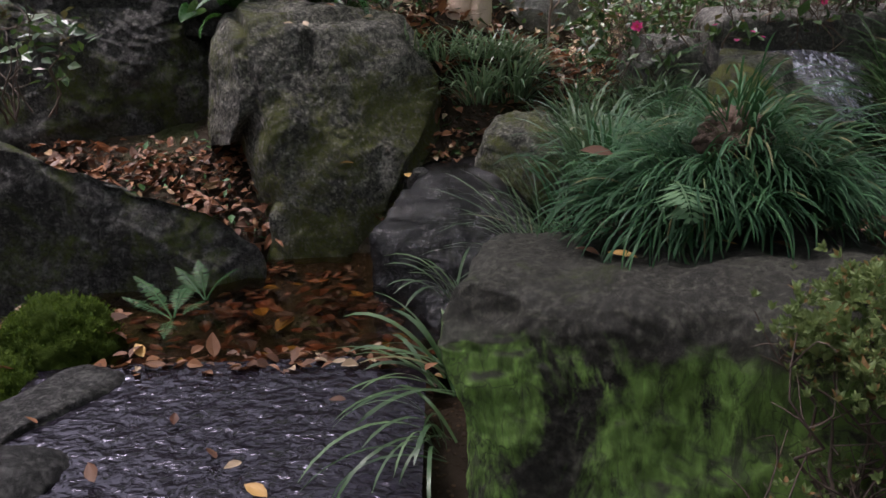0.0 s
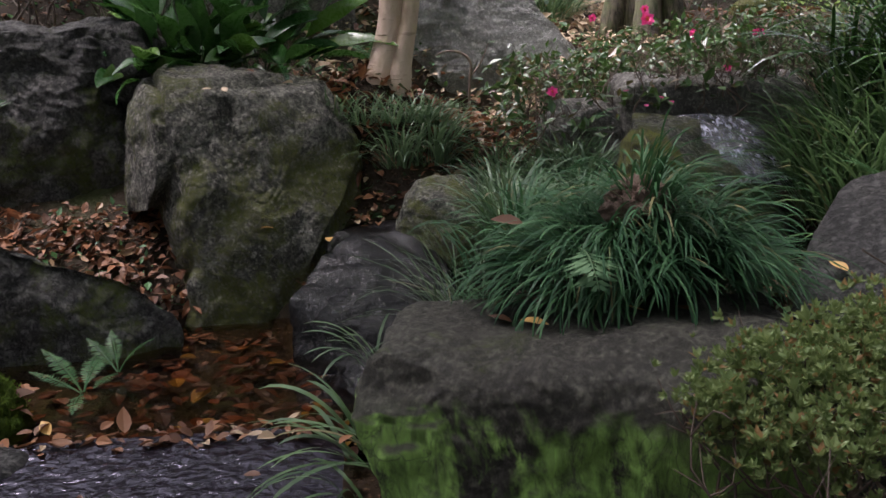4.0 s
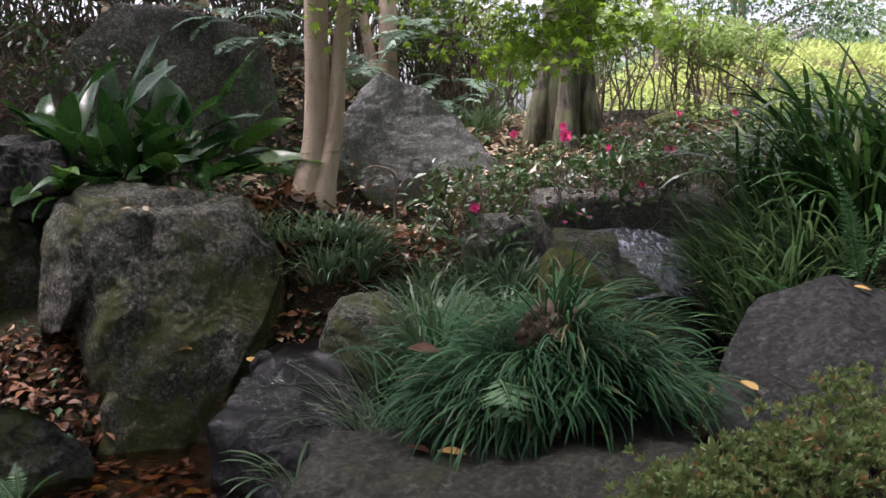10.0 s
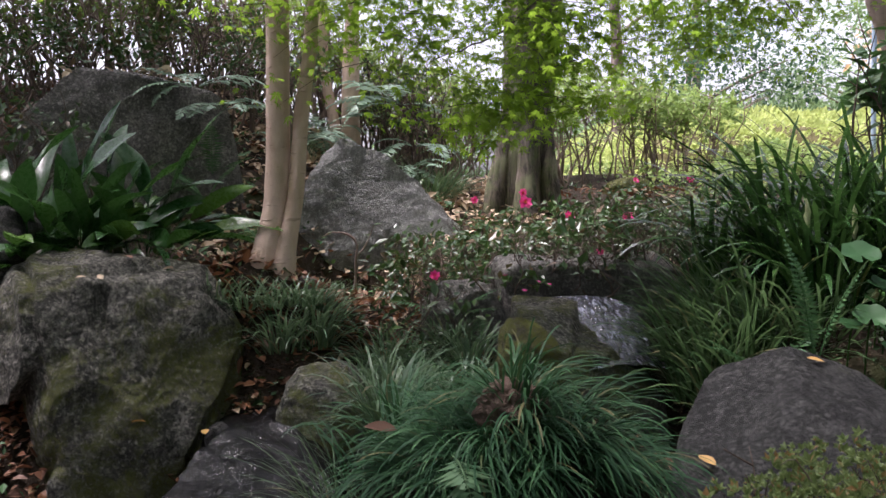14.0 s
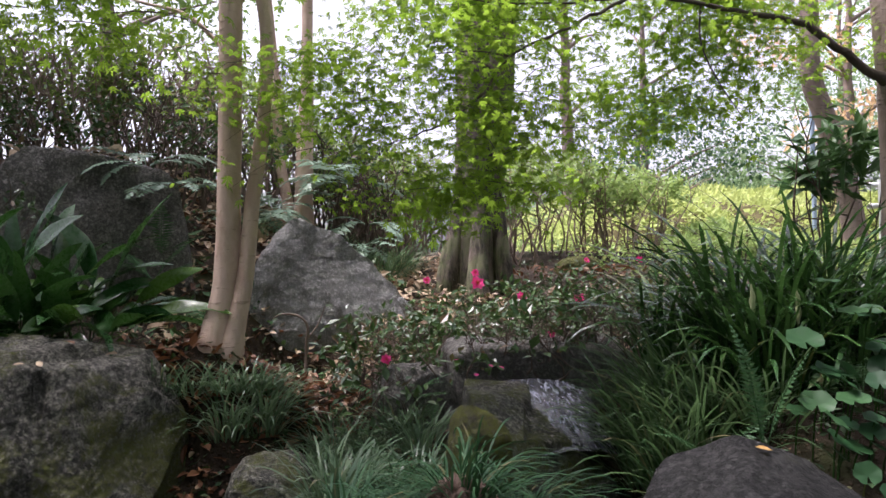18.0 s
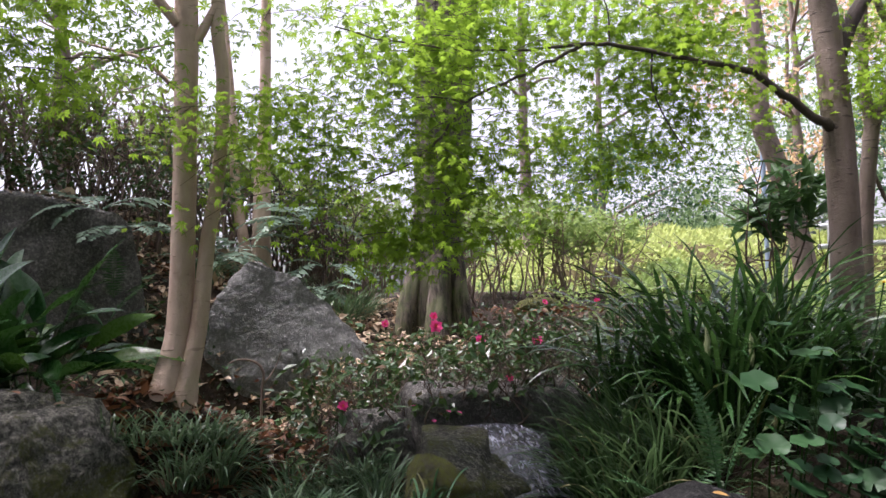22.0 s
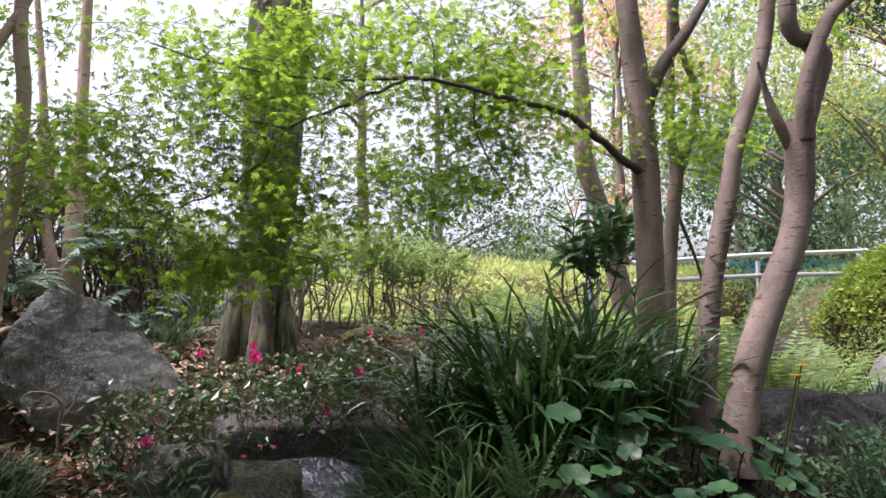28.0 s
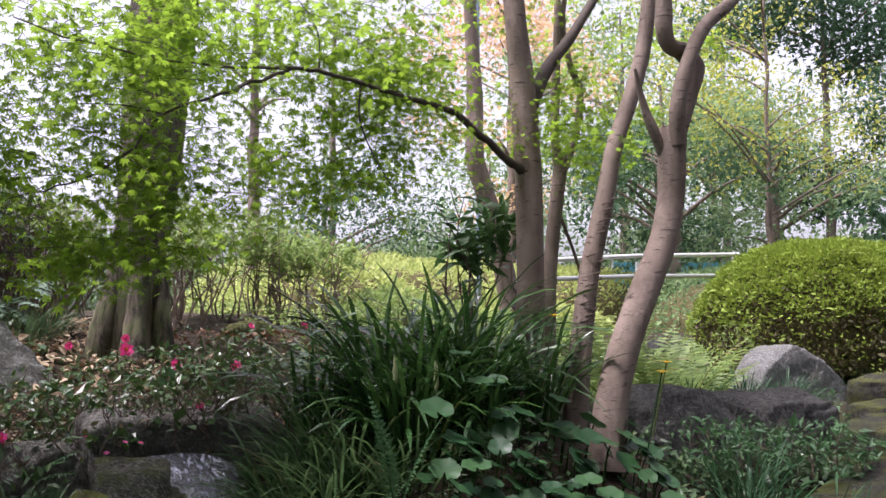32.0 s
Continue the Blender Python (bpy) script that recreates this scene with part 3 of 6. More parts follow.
def rock_geo(corners, res=28, square=6.0, rough=0.05, grain=2.2, cuts=9, seed=1, chop=0.12, dents=(), planes=(), facet=0.05, facets=16, hull=0.0):
    """A boulder: a rounded box drawn between eight corners (bottom four, then top four, each front-left, front-right, back-right, back-left),
    or the block round any corners where hull gives the sharpness of its edges; split along planes, chipped and roughened."""
    g = np.random.default_rng(seed)
    lin = np.linspace(-1, 1, res)
    lin = np.sign(lin) * np.abs(lin) ** 0.8
    a, b = np.meshgrid(lin, lin, indexing="ij")
    V, F, n = [], [], 0
    idx = np.arange(res * res).reshape(res, res)
    quad = np.stack([idx[:-1, :-1], idx[1:, :-1], idx[1:, 1:], idx[:-1, 1:]], -1).reshape(-1, 4)
    for ax in range(3):
        for sg in (-1, 1):
            p = np.empty((res, res, 3))
            p[..., ax], p[..., (ax + 1) % 3], p[..., (ax + 2) % 3] = sg, a, b
            V.append(p.reshape(-1, 3))
            F.append((quad if sg > 0 else quad[:, ::-1]) + n)
            n += res * res
    V, F = np.concatenate(V), np.concatenate(F)
    key = np.round(V * 1e4).astype(np.int64)
    _, first, inv = np.unique(key, axis=0, return_index=True, return_inverse=True)
    V, F = V[first], inv.ravel()[F]
    if hull:
        W = hull_skin(V, corners, hull)
    else:
        V = V / (np.abs(V) ** square).sum(1, keepdims=True) ** (1 / square)
        V = V * (1.03 / np.abs(V).max(0))
        C = np.array(corners, float)
        u, v, w = ((V + 1) / 2).T
        lower = C[0] * ((1 - u) * (1 - v))[:, None] + C[1] * (u * (1 - v))[:, None] + C[2] * (u * v)[:, None] + C[3] * ((1 - u) * v)[:, None]
        upper = C[4] * ((1 - u) * (1 - v))[:, None] + C[5] * (u * (1 - v))[:, None] + C[6] * (u * v)[:, None] + C[7] * ((1 - u) * v)[:, None]
        W = lower * (1 - w)[:, None] + upper * w[:, None]
    mid, size = W.mean(0), np.ptp(W, axis=0).mean() / 2
    for nx, ny, nz, px, py, pz in planes:
        d = np.array([nx, ny, nz])
        d /= np.linalg.norm(d)
        W = W - d * np.maximum((W - (px, py, pz)) @ d, 0)[:, None]
    for _ in range(cuts):
        d = g.normal(size=3)
        d /= np.linalg.norm(d)
        k = (W - mid) @ d
        W = W - d * (np.maximum(k - (k.max() - size * chop * g.uniform(0.3, 1.7)), 0) * 0.95)[:, None]
    out = (W - mid) / (np.linalg.norm(W - mid, axis=1)[:, None] + 1e-6)
    for x, y, z, rx, ry, rz, deep in dents:
        q = np.sqrt((((W - (x, y, z)) / (rx, ry, rz)) ** 2).sum(1))
        q = q + np.array([0.55 * noise.fractal(Vector(v) * 9.0, 0.8, 2.0, 3) for v in W])
        W = W - out * (deep * np.clip(4.0 * (1 - q), 0, 1))[:, None]
    fn = np.cross(W[F[:, 2]] - W[F[:, 0]], W[F[:, 3]] - W[F[:, 1]])
    N = np.zeros_like(W)
    for c in range(4):
        np.add.at(N, F[:, c], fn)
    N /= np.linalg.norm(N, axis=1)[:, None] + 1e-9
    for s in g.integers(0, len(W), facets):
        d = N[s] + g.normal(size=3) * 0.16
        d /= np.linalg.norm(d)
        W = W - d * (np.clip((W - W[s]) @ d + facet * size * g.uniform(-0.6, 0.6), 0, 0.13 * size) * 0.95)[:, None]
    out = 0.5 * (W - mid) / (np.linalg.norm(W - mid, axis=1)[:, None] + 1e-6) + 0.5 * N
    shift = Vector(g.uniform(-50, 50, 3))
    tilt = g.uniform(-0.5, 0.5, 2)
    k = np.empty(len(W))
    for i, p in enumerate(W):
        q = Vector(p)
        low = noise.fractal(q * grain + shift, 0.9, 2.1, 6)
        ridge = 1 - abs(noise.noise(q * grain * 2.3 + shift)) * 2.2
        layer = noise.noise(Vector((q.x * 1.6, q.y * 1.6, (q.z + tilt[0] * q.x + tilt[1] * q.y) * 11)) + shift)
        ledge = noise.noise(Vector((q.x, q.y, q.z + tilt[0] * q.x)) * grain * 1.5 - shift) * 4.5
        ledge = (math.floor(ledge) + min(1.0, (ledge % 1) * 5)) / 4.5
        k[i] = 0.9 * ledge + 0.75 * low + 0.28 * ridge + 0.22 * layer + 0.2 * noise.noise(q * 17 + shift) + 0.13 * noise.noise(q * 37 + shift) + 0.06 * noise.noise(q * 80 + shift)
    return W + out * (rough * k)[:, None], np.concatenate([F[:, [0, 1, 2]], F[:, [0, 2, 3]]])


def rock(name, corners, mat, label, res=28, category="rock", group="", **kw):
    ob = part(name, rock_geo(corners, res, **kw), mat)
    return tagged(ob, label, category, group)


def box_corners(cx, cy, z0, z1, lx, ly, turn=0.0, top=0.8, lean=(0.0, 0.0)):
    """Eight corners of a block that narrows to its top."""
    c, s = math.cos(radians(turn)), math.sin(radians(turn))
    out = []
    for z, k, dx, dy in ((z0, 1.0, 0, 0), (z1, top, lean[0], lean[1])):
        for a, b in ((-1, -1), (1, -1), (1, 1), (-1, 1)):
            x, y = a * lx / 2 * k, b * ly / 2 * k
            out.append((cx + x * c - y * s + dx, cy + x * s + y * c + dy, z))
    return out


def steps(v, knots):
    xs, ys = zip(*knots)
    return np.interp(v, xs, ys)


def bell(x, y, cx, cy, rx, ry):
    return np.exp(-((x - cx) / rx) ** 2 - ((y - cy) / ry) ** 2)


def ground_z(x, y):
    """The lie of the land: a stream bed in front, a bank behind it, terraces to the sides."""
    x, y = np.asarray(x, float), np.asarray(y, float)
    z = steps(y, [(-60, -0.2), (1.2, -0.25), (2.2, -0.12), (2.9, 0.0), (3.4, 0.14), (3.9, 0.42), (4.15, 0.56), (4.5, 0.76), (5.4, 0.86), (6.3, 1.25), (8, 1.48), (14, 1.55), (60, 1.9), (400, 3.0)])
    right = steps(x, [(1.7, 0.0), (2.4, 1.0)])
    z = z + right * steps(y, [(1.0, 0.05), (2.6, 0.5), (3.3, 0.65), (4.0, 0.42), (4.6, 0.1), (5.5, 0.0)])
    far = steps(x, [(4.2, 0.0), (6.5, 1.0)])
    z = z - far * steps(y, [(2.0, 0.0), (2.8, 0.1), (4.0, 0.25), (6, 0.15), (9, 0.3), (20, 0.3), (60, 0.0)])
    left = steps(x, [(-0.2, 1.0), (1.4, 0.0)]) * steps(y, [(4.6, 0.0), (5.4, 0.22), (6.2, 0.5), (7.5, 0.85), (9, 1.0), (60, 1.0)])
    z = z + left
    z = z - 0.25 * bell(x, y, 1.75, 3.55, 0.45, 0.55)
    z = z + 0.12 * bell(x, y, 0.35, 2.75, 0.25, 0.3) + 0.40 * bell(x, y, 0.05, 4.33, 0.36, 0.28) - 0.22 * bell(x, y, -0.55, 3.05, 0.7, 0.55) + 0.22 * bell(x, y, 3.0, 2.95, 0.7, 0.4) - 0.10 * bell(x, y, 0.8, 5.1, 0.5, 0.5) - 0.30 * bell(x, y, 0.62, 5.55, 0.45, 0.3) - 0.22 * bell(x, y, 0.45, 5.35, 0.3, 0.3) + 0.25 * bell(x, y, -0.7, 4.7, 0.5, 0.4)
    return z

# ---- ground, water ----
def uneven(lo, hi, fine_lo, fine_hi, fine, coarse):
    a = np.arange(fine_lo, fine_hi, fine)
    up = fine_hi + (hi - fine_hi) * np.linspace(0, 1, coarse) ** 2.5
    dn = fine_lo + (lo - fine_lo) * np.linspace(1, 0, coarse) ** 2.5
    return np.concatenate([dn[:-1], a, up])


def sheet(xs, ys, height):
    X, Y = np.meshgrid(xs, ys, indexing="xy")
    V = np.stack([X, Y, height(X, Y)], -1).reshape(-1, 3)
    i = np.arange(len(xs) * len(ys)).reshape(len(ys), len(xs))
    F = np.stack([i[:-1, :-1], i[:-1, 1:], i[1:, 1:], i[1:, :-1]], -1).reshape(-1, 4)
    return V, F


def rough_ground(X, Y):
    z = ground_z(X, Y)
    k = np.array([noise.fractal(Vector((x * 2.0, y * 2.0, 3.0)), 0.9, 2.0, 4) if abs(x) < 12 and -1 < y < 14 else 0.0 for x, y in zip(X.ravel(), Y.ravel())])
    return z + 0.035 * k.reshape(X.shape)


ground = part("ground", sheet(uneven(-400, 400, -3, 9, 0.06, 14), uneven(-400, 400, 0.8, 9, 0.06, 14), rough_ground), SOIL, at=(0, 0, 0))
tagged(ground, "dark leaf-strewn garden soil rising in a bank", "ground", kind="structure")

WATER_Z = 0.105
pool = part("pool_water", sheet(np.linspace(-1.6, 0.15, 40), np.linspace(2.36, 3.62, 30), lambda X, Y: np.full(X.shape, WATER_Z)), WATER, at=(-0.7, 3.0, WATER_Z))
tagged(pool, "still shallow brown pool over fallen leaves", "water", kind="structure")
pool.visible_shadow = False


def film_height(X, Y):
    z = WATER_Z + 0.008 - 0.05 * np.clip(2.42 - Y, 0, 2) - 0.12 * np.clip(X + 0.36, 0, 1) ** 1.3 * 2
    k = np.array([noise.fractal(Vector((x * 16, y * 26, 1.0)), 0.8, 2.0, 3) for x, y in zip(X.ravel(), Y.ravel())])
    return z + 0.0045 * k.reshape(X.shape)


spill = part("spill_water", sheet(np.linspace(-1.32, -0.1, 130), np.linspace(1.3, 2.44, 130), film_height), FILM, at=(-0.7, 1.9, WATER_Z))
tagged(spill, "thin rippling sheet of water over dark stone", "water", kind="structure")
rock("spill_slab", [(-1.35, 1.2, -0.3), (-0.12, 1.25, -0.3), (-0.12, 2.5, -0.3), (-1.45, 2.5, -0.3), (-1.35, 1.2, -0.04), (-0.16, 1.2, -0.10), (-0.18, 2.46, 0.02), (-1.4, 2.46, 0.03)], ROCK_WET, "flat dark wet stone slab under running water", 24, square=10, rough=0.012, cuts=2, seed=3, chop=0.05, facet=0.01)
rock("pool_lip", box_corners(-0.62, 2.42, -0.1, 0.112, 0.85, 0.09, -6, 0.9), ROCK_WET, "low wet stone lip at the pool's edge", 14, rough=0.015, cuts=2, seed=4, chop=0.05, facet=0.01)

# ---- rocks round the pool ----
rock("front_boulder", [(0.04, 1.72, -0.35), (0.95, 1.42, -0.35), (1.15, 2.2, -0.35), (0.2, 2.3, -0.35), (-0.04, 1.79, 0.535), (0.92, 1.45, 0.57), (1.12, 2.12, 0.64), (0.10, 2.2, 0.615)], ROCK_ALGAE, "large flat-topped boulder with bright green algae on its side", 96, square=9, rough=0.03, grain=3.2, cuts=6, seed=11, chop=0.04, facet=0.03)
BODY = rock_geo([(-0.98, 4.0, 1.14), (-0.95, 4.3, 1.18), (-0.26, 4.3, 1.10), (-0.20, 3.98, 1.08), (-0.55, 3.77, 1.08), (-0.86, 3.80, 1.10), (-0.10, 3.9, 0.93), (0.03, 3.86, 0.75), (0.08, 3.8, 0.47), (0.1, 4.4, 0.6),
     (-1.08, 4.15, 0.5), (-1.0, 3.86, 0.42), (-0.83, 3.63, 0.78), (-0.66, 3.555, 0.52), (-0.42, 3.58, 0.5), (-0.18, 3.57, 0.30), (-0.36, 3.43, -0.1), (-0.80, 3.43, -0.1), (-0.80, 3.48, 0.22), (-0.98, 4.3, -0.1), (-0.1, 4.3, -0.1)], 116, hull=70.0, rough=0.026, grain=3.2, cuts=0, seed=5,
     dents=[(-0.58, 3.75, 0.96, 0.035, 0.3, 0.10, 0.05), (-0.26, 3.55, 0.24, 0.06, 0.3, 0.1, 0.05)], facet=0.05, facets=34)
SHOULDER = rock_geo([(-1.03, 3.94, 1.14), (-0.98, 4.3, 1.15), (-0.95, 3.74, 1.085), (-0.80, 3.72, 0.985), (-0.74, 3.75, 0.97), (-0.86, 3.62, 0.76), (-0.95, 3.62, 0.62), (-1.19, 3.85, 0.52), (-1.2, 4.4, 0.5), (-0.8, 4.2, 0.5), (-0.99, 3.76, 0.57), (-0.6, 3.9, 0.95)], 64, hull=70.0, rough=0.02, grain=3.5, cuts=0, seed=6, facet=0.04, facets=20)
FOOT = rock_geo([(-0.79, 3.47, 0.30), (-0.70, 3.45, 0.36), (-0.58, 3.46, 0.33), (-0.48, 3.46, 0.22), (-0.42, 3.41, -0.1), (-0.79, 3.40, -0.1), (-0.72, 3.7, 0.36), (-0.8, 3.7, -0.1), (-0.45, 3.7, -0.1)], 44, hull=22.0, rough=0.02, grain=5, cuts=0, seed=7, facet=0.04, facets=12)
tagged(part("tall_boulder", join(BODY, SHOULDER, FOOT), ROCK), "tall grey boulder with moss streaks beside the pool", "rock")
rock("left_wall_rock", [(-2.7, 3.98, -0.1), (-1.1, 4.08, -0.1), (-1.0, 4.9, -0.1), (-2.7, 4.9, -0.1), (-2.75, 4.1, 1.4), (-1.07, 4.22, 1.16), (-1.0, 4.9, 1.2), (-2.7, 4.9, 1.4)], ROCK_LEFT, "broad dark rock face with green moss stains", 96, square=9, rough=0.05, grain=2.8, cuts=3, seed=21, chop=0.05, facets=26, facet=0.05)
rock("upper_left_rock", box_corners(-1.78, 4.5, 0.9, 1.42, 1.5, 0.68, 3, 0.95), ROCK_DARK, "dark angular rock lying on the rock face", 56, square=12, rough=0.05, grain=3.5, seed=22, facets=24, facet=0.06)
rock("low_left_rock", [(-2.3, 2.95, -0.15), (-0.95, 3.05, -0.15), (-0.72, 3.32, -0.15), (-2.3, 3.6, -0.15), (-2.25, 3.02, 1.16), (-0.97, 3.12, 0.42), (-0.75, 3.26, 0.25), (-2.2, 3.42, 1.2)], ROCK_LEFT, "sloping grey rock along the edge of the pool", 84, square=10, rough=0.036, grain=3.0, cuts=2, seed=24, chop=0.04, facets=24, facet=0.05)
rock("moss_mound", box_corners(-1.33, 2.6, -0.08, 0.265, 0.42, 0.4, 10, 0.75), MOSS, "low cushion of bright green moss on a stone", 56, "moss", rough=0.022, grain=14, cuts=0, square=2.4, seed=31, facet=0.0)
rock("moss_mound", box_corners(-1.5, 2.42, -0.1, 0.17, 0.5, 0.42, 0, 0.75), MOSS, "dark moss cushion beside the stream", 48, "moss", rough=0.022, grain=14, cuts=0, square=2.4, seed=32, facet=0.0)
for mound_ob in [o for o in scene.objects if o.name.startswith("moss_mound")]:
    P = np.array([v.co for v in mound_ob.data.vertices if v.co.z > -0.12]) + np.array(mound_ob.location)
    P = P[rng.integers(0, len(P), 9000)] + rng.normal(size=(9000, 3)) * 0.005
    rot = turns(rng.uniform(0, 2 * np.pi, 9000), rng.uniform(0.3, 1.5, 9000), rng.normal(size=9000) * 0.4)
    part("moss_tips", spread(oval(0.4, 0.05), P, rot, 0.011 * np.exp(rng.normal(size=9000) * 0.3)), MOSS_TIP, mound_ob, smooth=False)["kind"] = "stuff"
rock("stream_stone", box_corners(-1.2, 2.22, -0.12, 0.115, 0.28, 0.52, -28, 0.8), ROCK_DARK, "flat grey stone at the edge of the stream", 20, rough=0.02, cuts=4, seed=33, facet=0.01)
rock("stream_stone", box_corners(-1.2, 1.86, -0.25, 0.13, 0.5, 0.36, -4, 0.85), ROCK_SLAB, "smooth pale-edged stone in the stream", 26, rough=0.015, cuts=3, square=3.5, seed=34, facet=0.01)
rock("wet_step_rock", [(-0.32, 3.12, 0.33), (-0.13, 3.5, 0.46), (0.28, 3.55, 0.48), (0.38, 3.0, 0.29), (0.05, 2.95, 0.25), (-0.30, 3.05, 0.19), (0.0, 2.85, 0.1), (0.4, 2.85, 0.1), (0.5, 3.6, -0.1), (-0.3, 3.7, -0.1), (-0.3, 3.0, -0.1), (0.45, 2.85, -0.1)], ROCK_WET, "wet black rock with water trickling over it", 80, hull=45.0, rough=0.016, grain=7.0, cuts=0, seed=41, facet=0.03, facets=18)
rock("wet_step_rock", box_corners(0.05, 2.78, -0.1, 0.19, 0.42, 0.3, 14, 0.8), ROCK_WET, "low wet rock where the stream enters the pool", 30, rough=0.035, grain=4.5, seed=42)
rock("upper_step_rock", box_corners(0.15, 3.8, 0.1, 0.42, 0.75, 0.4, 8, 0.9), ROCK_WET, "flat wet rock above the small cascade", 24, rough=0.03, seed=43)
rock("pebble", box_corners(-0.13, 3.62, 0.33, 0.45, 0.14, 0.1, 20, 0.7), ROCK_DARK, "small dark pebble wedged against the boulder", 12, "stone", rough=0.01, square=2.5, seed=44, facet=0.01)
rock("flat_rock", [(0.06, 3.42, 0.3), (0.5, 3.38, 0.3), (0.55, 3.75, 0.3), (0.1, 3.75, 0.3), (0.1, 3.44, 0.55), (0.46, 3.42, 0.56), (0.46, 3.68, 0.70), (0.2, 3.7, 0.70)], ROCK, "smooth grey-green rock behind the grass", 30, square=4, rough=0.03, cuts=5, seed=45, chop=0.1)
rock("side_slab", [(1.15, 2.12, 0.58), (1.52, 2.5, 0.80), (1.78, 2.62, 0.87), (2.08, 2.62, 0.86), (2.34, 2.5, 0.68), (2.45, 2.2, 0.48), (1.75, 1.85, 0.60), (1.28, 1.9, 0.50), (1.6, 2.78, 0.72), (1.08, 2.1, -0.1), (1.5, 1.65, -0.1), (2.55, 2.0, -0.1), (2.45, 2.78, -0.1), (1.45, 2.8, -0.1)], ROCK_SLAB, "large smooth grey rock with a slanting top", 80, hull=26.0, rough=0.022, grain=1.8, cuts=0, seed=51, facet=0.02, facets=14)
rock("mossy_rock", [(0.97, 3.04, 0.86), (1.03, 3.07, 0.925), (1.11, 3.05, 0.895), (1.19, 3.02, 0.79), (1.22, 3.02, 0.3), (0.93, 3.0, 0.3), (0.95, 3.3, 0.3), (1.22, 3.3, 0.3), (0.99, 3.26, 0.88), (1.17, 3.24, 0.8)], ROCK_MOSS, "small rock covered in yellow-green moss", 44, hull=14.0, rough=0.02, grain=5, cuts=0, seed=52)
rock("chute_rock", [(1.18, 3.55, 0.80), (1.22, 3.75, 0.895), (1.3, 4.1, 0.87), (1.55, 4.12, 0.80), (2.0, 4.12, 0.76), (1.95, 3.55, 0.54), (1.4, 3.5, 0.56), (1.25, 3.5, 0.66), (1.2, 3.45, 0.1), (1.95, 3.45, 0.1), (2.0, 4.2, 0.1), (1.2, 4.2, 0.1)], ROCK, "grey rock over which the water slides", 64, hull=40.0, rough=0.01, cuts=0, seed=53, facet=0.02, facets=8)


def chute_height(X, Y):
    z = 0.622 + 0.42 * (Y - 3.6) - 0.05 * (X - 1.6) - 0.6 * (X - 1.66) ** 2
    k = np.array([noise.fractal(Vector((x * 14, y * 8, 4.0)), 0.8, 2.0, 3) for x, y in zip(X.ravel(), Y.ravel())])
    return z + 0.007 * k.reshape(X.shape)


cv, cf = sheet(np.linspace(1.36, 1.98, 90), np.linspace(3.54, 4.12, 100), chute_height)
mid = cv[cf].mean(1)
edge = np.array([noise.fractal(Vector((x * 7, y * 7, 9.0)), 0.8, 2.0, 3) for x, y, z in mid])
inside = np.abs(mid[:, 0] - 1.66 - 0.12 * (mid[:, 1] - 3.6)) < 0.20 + 0.05 * edge
chute = part("chute_water", (cv, cf[inside]), CHUTE)
tagged(chute, "bright sheet of water sliding down a rock", "water", kind="structure")
rock("ledge_stone", [(1.3, 4.2, 0.5), (2.35, 4.1, 0.5), (2.4, 4.6, 0.5), (1.3, 4.6, 0.5), (1.32, 4.24, 0.99), (2.25, 4.15, 0.97), (2.35, 4.55, 1.0), (1.3, 4.55, 1.02)], ROCK_BACK, "dark upright stone ledge above the water", 36, square=14, rough=0.014, cuts=2, seed=54, chop=0.03, facet=0.01, facets=4)
rock("ledge_stone", box_corners(1.08, 4.38, 0.4, 0.88, 0.46, 0.4, 10, 0.85), ROCK_BACK, "dark stone beside the ledge", 22, rough=0.04, seed=55, facet=0.03)
rock("pointed_rock", [(0.64, 5.86, 1.87), (0.70, 5.86, 1.86), (0.56, 5.78, 1.74), (0.36, 5.72, 1.53), (0.27, 5.66, 1.135), (0.34, 5.6, 1.06), (0.72, 5.5, 0.80), (0.80, 5.48, 1.0), (0.949, 5.78, 1.62), (1.2, 5.78, 1.48), (1.40, 5.74, 1.33), (1.52, 5.5, 0.9), (0.72, 6.2, 1.6), (1.35, 6.2, 1.3), (0.3, 6.2, 1.2), (1.5, 6.2, 0.5), (0.7, 6.1, 0.5)], ROCK_PALE, "pale grey pointed rock behind the tree", 84, hull=50.0, rough=0.03, grain=2.4, cuts=0, seed=61, facet=0.04, facets=26,
     dents=[(0.72, 5.6, 1.58, 0.22, 0.3, 0.03, 0.05), (0.95, 5.55, 1.3, 0.04, 0.3, 0.2, 0.03)])
rock("back_rock", [(-1.17, 5.74, 2.25), (-1.05, 5.66, 2.16), (-0.36, 5.8, 2.15), (-0.14, 5.8, 1.98), (0.0, 5.8, 1.45), (0.0, 5.6, 1.0), (-1.36, 5.66, 2.0), (-1.55, 5.45, 1.0), (-1.7, 6.3, 1.0), (-0.1, 6.3, 1.0), (-0.3, 6.3, 2.1), (-1.3, 6.3, 2.2)], ROCK_BACK, "big dark rock on the bank with leaves on top", 64, hull=60.0, rough=0.035, cuts=0, seed=62, facets=12)
rock("small_stone", box_corners(3.15, 6.9, 1.2, 1.44, 0.5, 0.3, 0, 0.8), ROCK_MOSS, "small rounded stone under the shrubs", 14, rough=0.02, square=3, seed=63)

